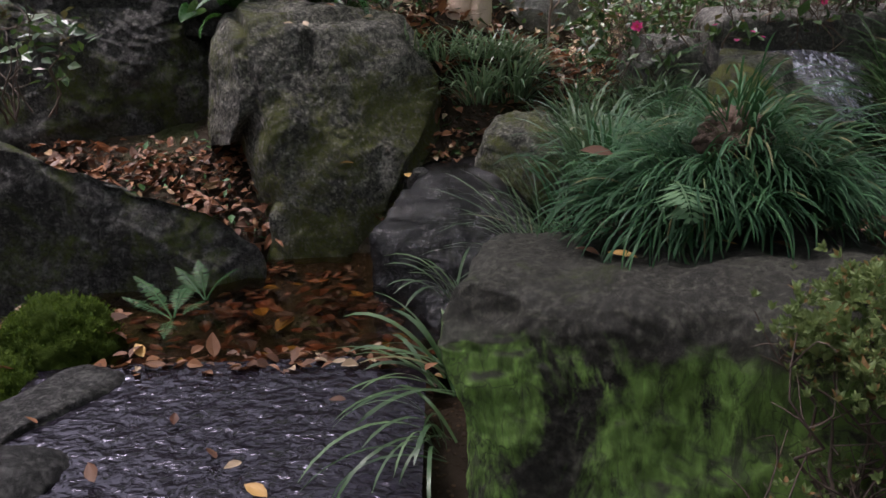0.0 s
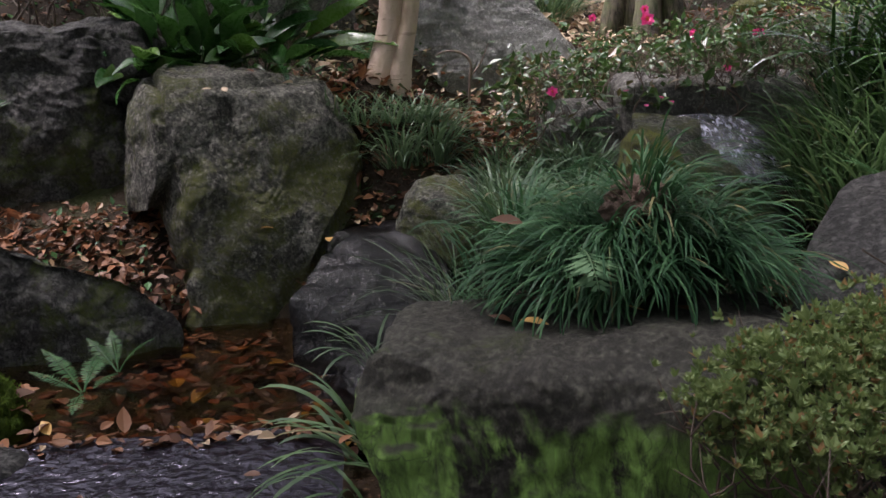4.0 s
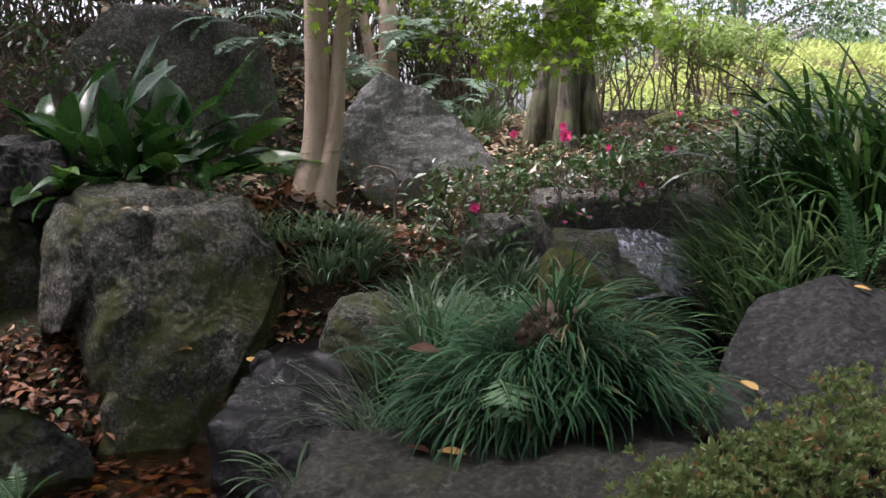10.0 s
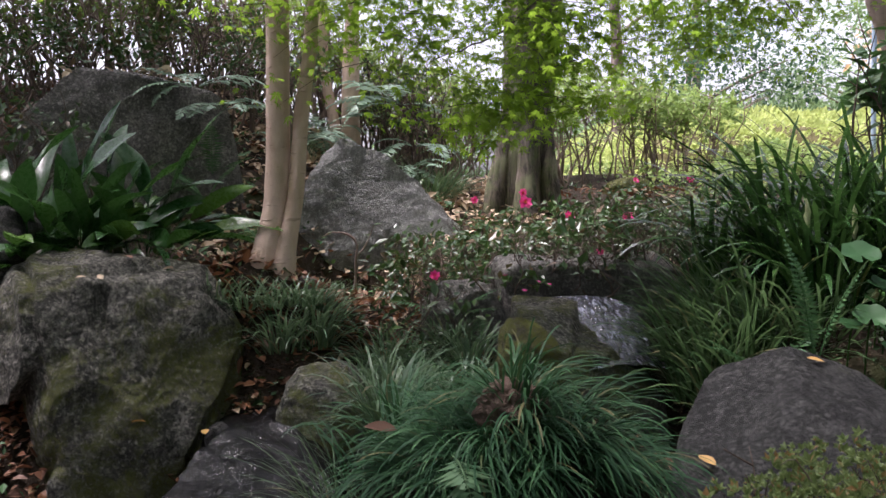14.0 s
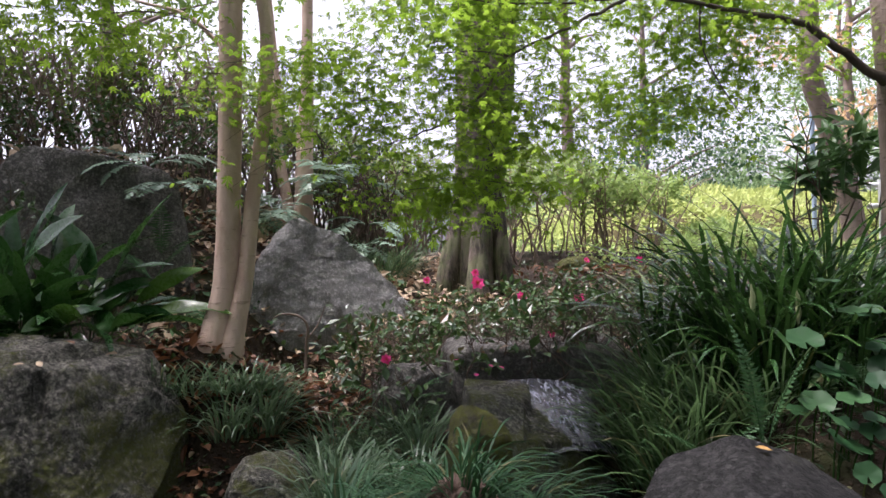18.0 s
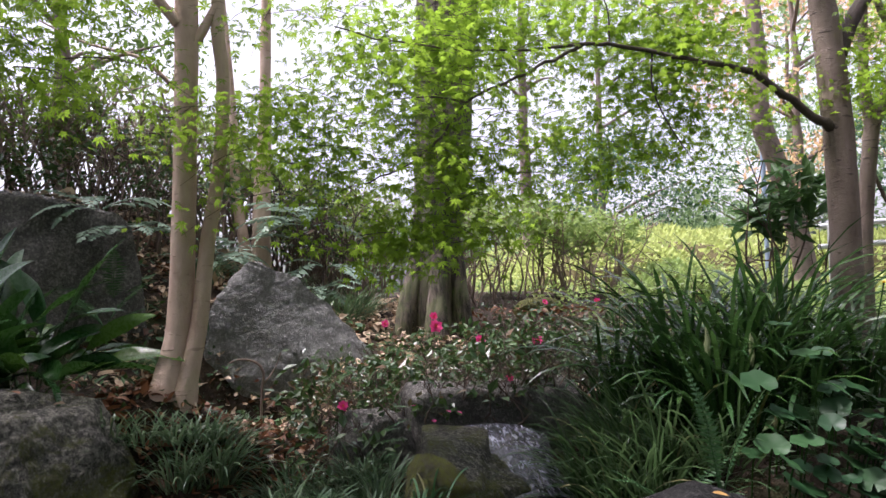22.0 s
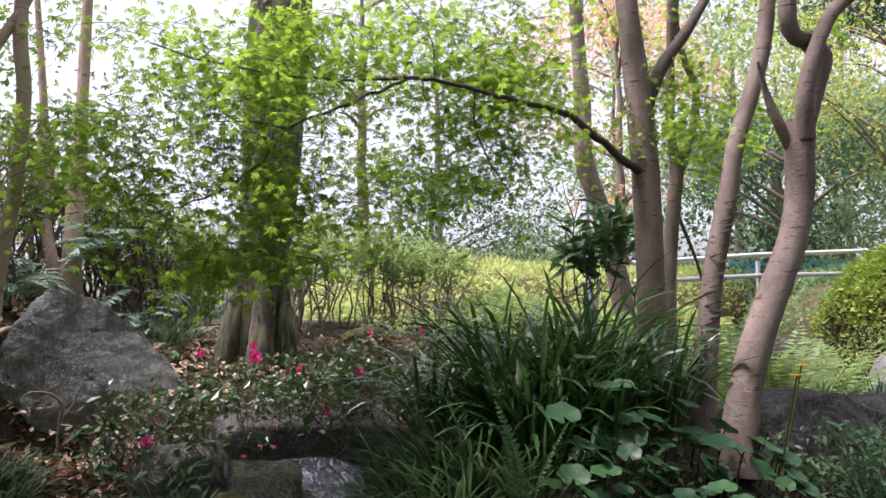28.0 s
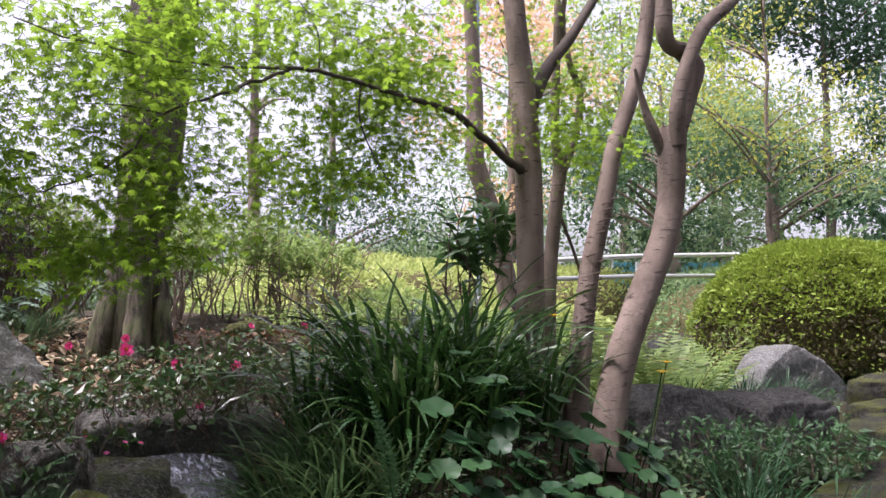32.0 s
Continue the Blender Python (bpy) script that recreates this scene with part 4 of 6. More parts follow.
# ---- rocks and steps on the far side ----
rock("right_rock", [(3.98, 3.25, 1.0), (4.25, 3.3, 1.06), (4.78, 3.32, 1.05), (4.95, 3.28, 0.9), (5.05, 3.1, 0.2), (3.92, 3.05, 0.2), (3.9, 3.9, 0.2), (5.1, 3.9, 0.2), (4.1, 3.75, 1.02), (4.85, 3.75, 1.04), (4.05, 3.1, 0.75), (4.6, 3.02, 0.6)], ROCK_DARK, "dark flat-topped rock beside the steps", 56, hull=24.0, rough=0.03, cuts=0, seed=71, facets=14)
rock("right_rock", [(4.98, 3.3, 0.97), (5.4, 3.22, 0.98), (6.05, 3.32, 0.95), (6.1, 3.75, 0.96), (5.0, 3.75, 0.99), (5.0, 3.05, 0.2), (5.95, 3.1, 0.2), (6.3, 3.8, 0.2), (5.0, 3.8, 0.2), (5.2, 3.08, 0.7)], ROCK_DARK, "flat dark rock above the mossy steps", 52, hull=30.0, rough=0.025, cuts=0, seed=72, facets=12)
rock("leaning_rock", [(6.75, 4.42, 0.95), (7.05, 4.5, 1.14), (7.36, 4.52, 1.25), (7.6, 4.5, 1.2), (8.3, 4.4, 0.76), (8.4, 4.3, 0.5), (6.7, 4.3, 0.5), (7.0, 5.1, 0.5), (8.4, 5.0, 0.5), (7.2, 4.9, 1.2), (7.8, 4.85, 1.1)], ROCK_PALE, "grey rounded rock among grass by the steps", 40, hull=16.0, rough=0.03, cuts=0, seed=73, facets=10)
rock("shade_rock", box_corners(7.2, 5.9, 0.8, 1.22, 0.7, 0.5, 20, 0.8), ROCK_DARK, "dark low rock in the shade of the shrubs", 20, rough=0.04, seed=74)
for k, (x, y, z, w) in enumerate([(5.35, 2.5, 0.62, 1.7), (6.35, 2.88, 0.79, 1.5), (7.1, 3.25, 0.90, 1.5), (7.75, 3.6, 0.98, 1.5)]):
    rock("stone_step", box_corners(x, y, z - 0.4, z, w, 0.72, 14, 0.97), ROCK_STEP, "rough stone step with yellow-green moss", 30, "step", "garden steps", square=18, rough=0.018, cuts=3, seed=80 + k, chop=0.05, facet=0.01, facets=5)

# ---- trees ----
def ball(n, c, r, hollow=0.0):
    """Random places in an ellipsoid; hollow pushes them to its skin."""
    d = rng.normal(size=(n, 3))
    d /= np.linalg.norm(d, axis=1)[:, None]
    k = rng.random(n) ** (1 / 3)
    k = hollow + (1 - hollow) * k
    return np.array(c) + d * k[:, None] * np.array(r)


def leaf_cloud(template, places, size, spread_size=0.3, flat=0.5, pitch=-0.2):
    n = len(places)
    rot = turns(rng.uniform(0, 2 * np.pi, n), pitch + rng.normal(size=n) * flat, rng.normal(size=n) * flat)
    return spread(template, places, rot, size * np.exp(rng.normal(size=n) * spread_size))


def sprays(c, r, n_sprays, leaves, size, reach, template=None, flat=0.45, tilt=-0.25, toward=None):
    """Leafy twigs: short side shoots with leaves in loose flat fans. Returns twigs and leaves."""
    tw, places, yaws = [], [], []
    heads = ball(n_sprays, c, r, 0.2)
    for h in heads:
        a = rng.uniform(0, 2 * np.pi) if toward is None else toward + rng.normal() * 0.7
        d = np.array([math.cos(a), math.sin(a), tilt + 0.15 * rng.normal()])
        L = reach * rng.uniform(0.6, 1.3)
        mid = h + d * L * 0.5 + np.array([0, 0, 0.06 * L])
        tip = h + d * L - np.array([0, 0, 0.1 * L])
        line = smooth_line([h, mid, tip], 5)
        tw.append(tube(line, np.linspace(0.0026, 0.0009, 5), 3))
        s = rng.random(leaves)
        p = h + d * L * s[:, None] + rng.normal(size=(leaves, 3)) * np.array([0.34, 0.34, 0.2]) * L * 0.75
        places.append(p)
    P = np.concatenate(places)
    return join(*tw), leaf_cloud(template or MAPLE, P, size, 0.22, flat, -0.6)


# twin smooth-barked tree
myrtle = thing("crape_myrtle", (0.13, 4.36, 0.9), "slender twin-stemmed tree with smooth tan bark", "tree")
part("trunk", limb([(-0.06, 4.4, 0.5, 0.2), (0.065, 4.37, 1.0, 0.098), (0.10, 4.37, 1.15, 0.072), (0.150, 4.38, 1.4, 0.062), (0.178, 4.38, 2.0, 0.058), (0.194, 4.38, 2.6, 0.058), (0.2, 4.38, 2.95, 0.058), (0.2, 4.4, 3.4, 0.05), (0.16, 4.45, 4.4, 0.04), (0.2, 4.5, 5.6, 0.02)], 44, 16, 0.012), BARK_MYRTLE, myrtle)
part("trunk", limb([(0.02, 4.4, 0.5, 0.16), (0.155, 4.34, 1.0, 0.075), (0.19, 4.33, 1.15, 0.05), (0.243, 4.34, 1.4, 0.042), (0.288, 4.36, 1.8, 0.037), (0.345, 4.37, 2.15, 0.034), (0.372, 4.37, 2.6, 0.034), (0.35, 4.37, 2.95, 0.033), (0.4, 4.4, 3.8, 0.026), (0.5, 4.4, 4.9, 0.012)], 40, 14, 0.012), BARK_MYRTLE, myrtle)
part("branch", limb([(0.16, 4.36, 2.88, 0.03), (0.06, 4.36, 3.0, 0.026), (-0.05, 4.38, 3.15, 0.022), (-0.3, 4.45, 3.3, 0.015), (-0.7, 4.5, 3.6, 0.008)], 14, 8), BARK_MYRTLE, myrtle)
part("branch", limb([(0.22, 4.36, 2.75, 0.028), (0.30, 4.36, 2.9, 0.024), (0.42, 4.37, 3.15, 0.02), (0.6, 4.4, 3.7, 0.01)], 12, 8), BARK_MYRTLE, myrtle)
part("branch", limb([(0.15, 4.40, 2.55, 0.012), (-0.02, 4.45, 2.72, 0.010), (-0.3, 4.6, 2.83, 0.007), (-0.6, 4.7, 3.0, 0.004)], 12, 6), BARK_MYRTLE, myrtle)
tw, lv = sprays((-1.1, 4.3, 4.8), (1.2, 1.4, 0.6), 80, 26, 0.065, 0.45)
part("crown", lv, L_MAPLE, myrtle, smooth=False)["kind"] = "stuff"
part("twigs", tw, TWIG, myrtle)["kind"] = "stuff"

second = thing("crape_myrtle", (0.78, 7.4, 1.75), "pale-barked tree with two close stems on the bank", "tree")
part("trunk", limb([(0.80, 7.4, 1.6, 0.11), (0.815, 7.4, 1.95, 0.082), (0.84, 7.4, 2.5, 0.072), (0.87, 7.4, 3.1, 0.055), (0.89, 7.4, 3.9, 0.045), (0.95, 7.4, 5.5, 0.03)], 24, 12, 0.03), BARK_MYRTLE, second)
part("trunk", limb([(0.72, 7.45, 1.6, 0.07), (0.68, 7.45, 2.0, 0.05), (0.62, 7.5, 2.45, 0.042), (0.6, 7.5, 3.2, 0.035), (0.5, 7.6, 4.6, 0.02)], 20, 9, 0.03), BARK_MYRTLE, second)
tw, lv = sprays((0.8, 7.6, 5.3), (1.4, 1.2, 0.9), 36, 20, 0.075, 0.5)
part("crown", lv, L_CANOPY, second, smooth=False)["kind"] = "stuff"

# large old tree with flared roots
big = thing("old_tree", (2.05, 6.4, 1.25), "thick old tree with fissured mossy bark", "tree")
part("trunk", limb([(2.0, 6.42, 1.05, 0.25), (2.01, 6.4, 1.45, 0.21), (2.07, 6.4, 1.9, 0.19), (2.13, 6.4, 2.35, 0.21), (2.19, 6.42, 3.2, 0.24), (2.24, 6.45, 3.8, 0.25), (2.3, 6.5, 4.6, 0.22), (2.3, 6.5, 6.5, 0.12)], 60, 28, 0.018), BARK_BIG, big)
part("root", limb([(1.76, 6.26, 1.0, 0.09), (1.80, 6.28, 1.38, 0.08), (1.90, 6.33, 1.75, 0.07), (1.95, 6.35, 2.2, 0.05)], 16, 12, 0.03), BARK_BIG, big)
part("root", limb([(2.27, 6.25, 1.0, 0.09), (2.22, 6.25, 1.4, 0.075), (2.2, 6.3, 1.8, 0.07), (2.2, 6.35, 2.1, 0.04)], 16, 12, 0.03), BARK_BIG, big)
part("root", limb([(1.98, 6.1, 1.1, 0.10), (2.0, 6.16, 1.4, 0.08), (2.04, 6.24, 1.8, 0.05)], 14, 10, 0.03), BARK_BIG, big)
for x, y, z, r in ((1.4, 6.2, 5.2, 1.2), (3.0, 6.6, 5.5, 1.3), (2.3, 7.2, 6.4, 1.4)):
    part("limb", limb([(2.28, 6.47, 4.3, 0.09), ((2.28 + x) / 2, (6.47 + y) / 2, z - 0.5, 0.06), (x, y, z, 0.03)], 10, 8), BARK_BIG, big)
    tw, lv = sprays((x, y, z), (r, r, r * 0.5), 9, 22, 0.07, 0.5)
    part("crown", lv, L_CANOPY, big, smooth=False)["kind"] = "stuff"

# maple with several stems and a long low branch
maple_tree = thing("maple_tree", (3.72, 3.9, 1.1), "grey-barked maple with a long branch reaching over the stream", "tree")
part("trunk", limb([(3.73, 3.9, 0.95, 0.108), (3.73, 3.9, 1.3, 0.088), (3.735, 3.9, 1.9, 0.084), (3.74, 3.92, 2.4, 0.084), (3.73, 3.95, 2.9, 0.080), (3.68, 3.95, 3.3, 0.068), (3.66, 4.0, 4.0, 0.056), (3.6, 4.0, 5.2, 0.032)], 44, 16, 0.015), BARK_MAPLE, maple_tree)
part("branch", limb([(3.78, 3.93, 2.82, 0.05), (3.93, 3.93, 3.08, 0.042), (4.12, 3.93, 3.3, 0.036), (4.35, 3.95, 3.6, 0.03), (4.8, 4.0, 4.2, 0.018)], 18, 9), BRANCH, maple_tree)
part("branch", limb([(3.72, 3.90, 2.36, 0.036), (3.52, 3.9, 2.46, 0.025), (3.30, 3.9, 2.60, 0.022), (3.12, 3.9, 2.68, 0.019), (2.75, 3.9, 2.72, 0.0135), (2.35, 3.9, 2.77, 0.0115), (2.12, 3.9, 2.76, 0.010), (1.7, 3.9, 2.70, 0.006), (1.2, 3.88, 2.70, 0.0045), (0.85, 3.86, 2.75, 0.003)], 44, 8, 0.03, 0.004), BRANCH, maple_tree)
part("branch", limb([(2.14, 3.9, 2.76, 0.0105), (1.95, 3.88, 2.66, 0.009), (1.7, 3.85, 2.53, 0.0075), (1.48, 3.82, 2.42, 0.006), (1.3, 3.8, 2.2, 0.006), (1.05, 3.78, 2.05, 0.004), (0.85, 3.76, 1.98, 0.002)], 28, 6, 0.03, 0.004), BRANCH, maple_tree)
part("branch", limb([(1.47, 3.83, 2.42, 0.006), (1.3, 3.8, 2.43, 0.004), (1.1, 3.8, 2.41, 0.002)], 10, 5), BRANCH, maple_tree)
part("branch", limb([(2.55, 3.9, 2.75, 0.007), (2.53, 3.88, 2.55, 0.005), (2.6, 3.85, 2.35, 0.004), (2.75, 3.85, 2.15, 0.002)], 12, 5), BRANCH, maple_tree)
part("branch", limb([(2.3, 3.9, 2.77, 0.006), (2.28, 3.9, 3.0, 0.004), (2.1, 3.9, 3.2, 0.002)], 10, 5), BRANCH, maple_tree)

stem2 = thing("maple_tree", (4.4, 4.4, 1.2), "thin grey maple stem with crooked forks", "tree")
part("trunk", limb([(4.33, 4.4, 1.0, 0.059), (4.34, 4.4, 1.7, 0.052), (4.40, 4.4, 2.2, 0.050), (4.45, 4.4, 2.52, 0.049), (4.41, 4.4, 2.75, 0.035), (4.42, 4.4, 3.1, 0.032), (4.45, 4.4, 3.8, 0.025), (4.5, 4.5, 5.0, 0.014)], 32, 12, 0.02), BARK_MAPLE, stem2)
part("branch", limb([(4.45, 4.38, 2.5, 0.035), (4.56, 4.38, 2.72, 0.032), (4.62, 4.38, 2.9, 0.028), (4.64, 4.38, 3.15, 0.027), (4.55, 4.38, 3.3, 0.024), (4.5, 4.4, 3.7, 0.021), (4.7, 4.4, 4.4, 0.014)], 24, 10, 0.02), BARK_MAPLE, stem2)
part("branch", limb([(4.5, 4.45, 2.2, 0.015), (4.7, 4.5, 1.9, 0.012), (4.85, 4.55, 1.6, 0.014)], 10, 6), BARK_MAPLE, stem2)

stem3 = thing("maple_tree", (3.7, 3.45, 1.0), "slanting maple stem covered in old vine roots", "tree")
part("trunk", limb([(3.66, 3.46, 0.85, 0.074), (3.74, 3.48, 1.3, 0.065), (3.84, 3.5, 1.75, 0.059), (3.98, 3.5, 2.2, 0.056), (4.06, 3.5, 2.5, 0.052), (4.22, 3.5, 2.85, 0.050), (4.33, 3.5, 3.15, 0.049), (4.40, 3.5, 3.55, 0.044), (4.5, 3.5, 4.6, 0.026)], 36, 14, 0.018), BARK_MAPLE, stem3)
for i in range(34):
    z = 1.05 + i * 0.034
    x = np.interp(z, [0.85, 1.3, 1.75, 2.2], [3.66, 3.74, 3.84, 3.98])
    a = rng.uniform(-2.6, -0.5)
    c, s = math.cos(a), math.sin(a)
    part("vine_rootlet", tube([(x + 0.066 * math.cos(a - 0.5), 3.49 + 0.066 * math.sin(a - 0.5), z), (x + 0.074 * c, 3.49 + 0.074 * s, z + 0.01), (x + 0.065 * math.cos(a + 0.5), 3.49 + 0.065 * math.sin(a + 0.5), z + 0.02)], [0.004, 0.006, 0.003], 5), TWIG, stem3)

stem4 = thing("maple_tree", (3.4, 2.95, 0.95), "curving smooth grey maple trunk with a swollen fork", "tree")
part("trunk", limb([(3.38, 2.93, 0.75, 0.106), (3.42, 2.95, 1.02, 0.085), (3.52, 2.95, 1.32, 0.078), (3.68, 2.95, 1.62, 0.076), (3.82, 2.95, 1.86, 0.072), (3.90, 2.95, 2.1, 0.072), (3.92, 2.95, 2.36, 0.075), (3.93, 2.95, 2.5, 0.072)], 40, 18, 0.012), BARK_MAPLE, stem4)
part("branch", limb([(3.93, 2.95, 2.42, 0.060), (4.02, 2.95, 2.6, 0.051), (4.09, 2.95, 2.76, 0.054), (4.12, 2.95, 2.87, 0.058), (4.05, 2.97, 2.95, 0.051), (3.95, 2.97, 2.96, 0.043), (3.9, 2.97, 3.05, 0.047), (3.9, 2.97, 3.3, 0.043), (3.85, 3.0, 4.4, 0.025)], 34, 14, 0.02), BARK_MAPLE, stem4)
part("branch", limb([(3.91, 2.9, 2.4, 0.047), (3.89, 2.88, 2.6, 0.043), (3.97, 2.87, 2.85, 0.041), (4.12, 2.87, 3.08, 0.039), (4.4, 2.88, 3.3, 0.036), (4.9, 2.9, 3.8, 0.021)], 26, 12, 0.015), BARK_MAPLE, stem4)
part("branch", limb([(3.88, 2.97, 2.35, 0.03), (3.8, 2.98, 2.5, 0.028), (3.76, 3.0, 2.62, 0.02), (3.7, 3.0, 2.8, 0.008)], 10, 8), BARK_MAPLE, stem4)

stem5 = thing("far_maple", (5.9, 8.0, 1.4), "crooked grey tree trunk beside a blue pole", "tree")
part("trunk", limb([(7.1, 8.1, 1.2, 0.14), (6.95, 8.1, 2.0, 0.13), (6.72, 8.1, 2.8, 0.12), (6.5, 8.1, 3.4, 0.115), (6.5, 8.1, 4.1, 0.10), (6.42, 8.1, 5.5, 0.07)], 26, 12, 0.03), BARK_MAPLE, stem5)

# leaves of the maple, hung along its branches
LEAFY = [
    (1.48, 3.7, 2.75, 0.24, 0.15, 0.3, 18), (1.42, 3.65, 2.35, 0.26, 0.15, 0.25, 20), (1.5, 3.6, 2.05, 0.26, 0.15, 0.2, 16), (1.3, 3.6, 1.82, 0.3, 0.15, 0.12, 10),
    (0.75, 3.8, 2.15, 0.28, 0.3, 0.34, 15), (1.0, 3.75, 1.82, 0.38, 0.25, 0.16, 10), (1.0, 3.85, 2.35, 0.5, 0.35, 0.36, 20), (1.3, 3.8, 2.05, 0.3, 0.2, 0.3, 7), (0.9, 3.7, 2.02, 0.38, 0.2, 0.24, 9), (1.2, 3.75, 1.84, 0.32, 0.2, 0.18, 5),
    (1.2, 3.9, 2.75, 0.4, 0.35, 0.26, 26), (0.62, 3.85, 2.45, 0.2, 0.25, 0.1, 5),
]
LEAFY_HIGH = [
    (1.6, 4.0, 2.85, 0.5, 0.45, 0.25, 26), (2.3, 4.0, 3.0, 0.75, 0.5, 0.3, 54), (2.85, 4.0, 2.75, 0.38, 0.35, 0.45, 48), (2.5, 4.05, 2.4, 0.42, 0.3, 0.36, 46), (3.35, 4.3, 2.75, 0.35, 0.3, 0.3, 22),
    (3.1, 4.0, 3.2, 0.5, 0.4, 0.3, 20), (0.7, 3.95, 2.85, 0.3, 0.4, 0.15, 5), (-0.42, 2.95, 2.36, 0.28, 0.25, 0.12, 20), (-0.42, 3.0, 2.6, 0.3, 0.3, 0.1, 12), (0.24, 3.95, 2.34, 0.12, 0.2, 0.08, 5), (0.38, 4.0, 2.42, 0.14, 0.2, 0.09, 6), (3.8, 3.65, 2.75, 0.35, 0.25, 0.25, 12), (4.5, 4.0, 2.9, 0.5, 0.4, 0.4, 36),
    (2.9, 4.4, 3.9, 1.5, 0.9, 0.45, 46), (4.9, 4.2, 3.8, 1.2, 0.9, 0.4, 36),
]
for cx, cy, cz, rx, ry, rz, n in LEAFY + LEAFY_HIGH:
    tw, lv = sprays((cx, cy + 0.18, cz), (rx, ry * 0.6, rz), int(n * 1.1), 34, 0.033, 0.36)
    part("foliage", lv, L_MAPLE, maple_tree, smooth=False)["kind"] = "stuff"
    part("twigs", tw, BRANCH, maple_tree)["kind"] = "stuff"

# unseen high crowns added to the same trees overhead, to shade the near ground
def shade_crown(owner, c, r, n, size, mat):
    part("crown", leaf_cloud(OVAL, ball(n, c, r, 0.0), size, 0.25, 0.6, -0.2), mat, owner, smooth=False)["kind"] = "stuff"


shade_crown(myrtle, (-1.9, 2.7, 5.4), (2.5, 2.2, 0.7), 6500, 0.11, L_CANOPY)
shade_crown(maple_tree, (2.4, 1.9, 5.6), (2.4, 2.0, 0.7), 2400, 0.11, L_CANOPY)
shade_crown(myrtle, (-2.4, 6.6, 5.8), (1.7, 1.4, 0.6), 5500, 0.11, L_CANOPY)
shade_crown(stem4, (0.3, 0.8, 5.8), (2.8, 1.8, 0.6), 4000, 0.11, L_CANOPY)

# ---- shrubs, hedges and distance ----
def shrub_stems(c, r, n, height, thick=0.012, wild=0.25):
    out = []
    for _ in range(n):
        a, k = rng.uniform(0, 2 * np.pi), math.sqrt(rng.random())
        x, y = c[0] + r[0] * 0.75 * k * math.cos(a), c[1] + r[1] * 0.75 * k * math.sin(a)
        p = np.array([x, y, c[2]])
        line = [p]
        h = height * rng.uniform(0.7, 1.05)
        for s in range(4):
            p = p + np.array([rng.normal() * wild * h / 4, rng.normal() * wild * h / 4, h / 4])
            line.append(p)
        L = smooth_line(line, 9)
        own = [tube(L, np.linspace(thick, thick * 0.25, 9), 5)]
        for _ in range(4):
            i = rng.integers(3, 8)
            d = np.array([rng.normal(), rng.normal(), rng.uniform(0.4, 1.4)])
            d *= h * 0.3 / np.linalg.norm(d)
            own.append(tube(smooth_line([L[i], L[i] + d * 0.5 + rng.normal(size=3) * 0.02, L[i] + d], 5), np.linspace(thick * 0.5, thick * 0.15, 5), 4))
        out.append(join(*own))
    return out


def shrub(name, at, r, height, leaves, size, mat, label, category="shrub", stems=14, lift=0.35, template=None, hollow=0.3, thick=0.012, stem_mat=None, group="", clumps=40, wild=0.25):
    """A shrub: woody stems and leaves gathered in uneven clumps."""
    ob = thing(name, at, label, category, group)
    for stem in shrub_stems(at, r, stems, height * 0.95, thick, wild):
        part("stem", stem, stem_mat or TWIG, ob)
    c = (at[0], at[1], at[2] + height * (lift + (1 - lift) / 2))
    heads = ball(clumps, c, (r[0], r[1], height * (1 - lift) / 2), hollow)
    own = heads[rng.integers(0, clumps, leaves)]
    P = own + rng.normal(size=(leaves, 3)) * np.array([r[0], r[1], height * 0.5]) * 0.13
    part("leaves", leaf_cloud(template or OVAL, P, size, 0.25, 0.6, 0.1), mat, ob, smooth=False)["kind"] = "stuff"
    return ob


# hedge on the bank to the left: bare twigs below, leaves above
for k, (x, y) in enumerate([(-3.6, 7.6), (-2.7, 7.4), (-1.9, 7.5), (-1.1, 7.4), (-0.35, 7.5), (0.25, 7.9), (0.95, 8.3), (1.6, 8.6)]):
    shrub("twiggy_hedge", (x, y, float(ground_z(x, y)) - 0.05), (0.62, 0.55), 1.14 + 0.1 * (k % 2), 1900, 0.062, L_HEDGE if k > 4 else L_BANK, "tall hedge of bare brown twigs with green leaves above", "hedge", 48, 0.32, wild=0.4, thick=0.013, stem_mat=TWIG_PALE, group="hedge on the bank")
for x, y, h in [(-2.2, 6.6, 1.0), (-1.2, 6.5, 0.9), (0.15, 6.7, 0.85), (-0.35, 6.5, 0.95), (1.35, 7.4, 1.1), (1.2, 8.0, 1.3)]:
    shrub("bank_shrub", (x, y, float(ground_z(x, y)) - 0.05), (0.45, 0.35), h, 500, 0.055, L_CAMELLIA, "thin shrub of brown twigs on the bank", "shrub", 18, 0.4, wild=0.35)
for x, y, z, h in [(-1.5, 5.1, 1.25, 0.8), (-1.95, 5.0, 1.3, 0.9), (-1.2, 5.15, 1.25, 0.7), (-1.6, 5.7, 1.7, 0.7), (-2.1, 5.8, 1.75, 0.7)]:
    shrub("bare_shrub", (x, y, z), (0.38, 0.2), h, 260, 0.05, L_CAMELLIA, "bare brown twigs beside the dark rock", "shrub", 11, 0.35, wild=0.8, thick=0.007)
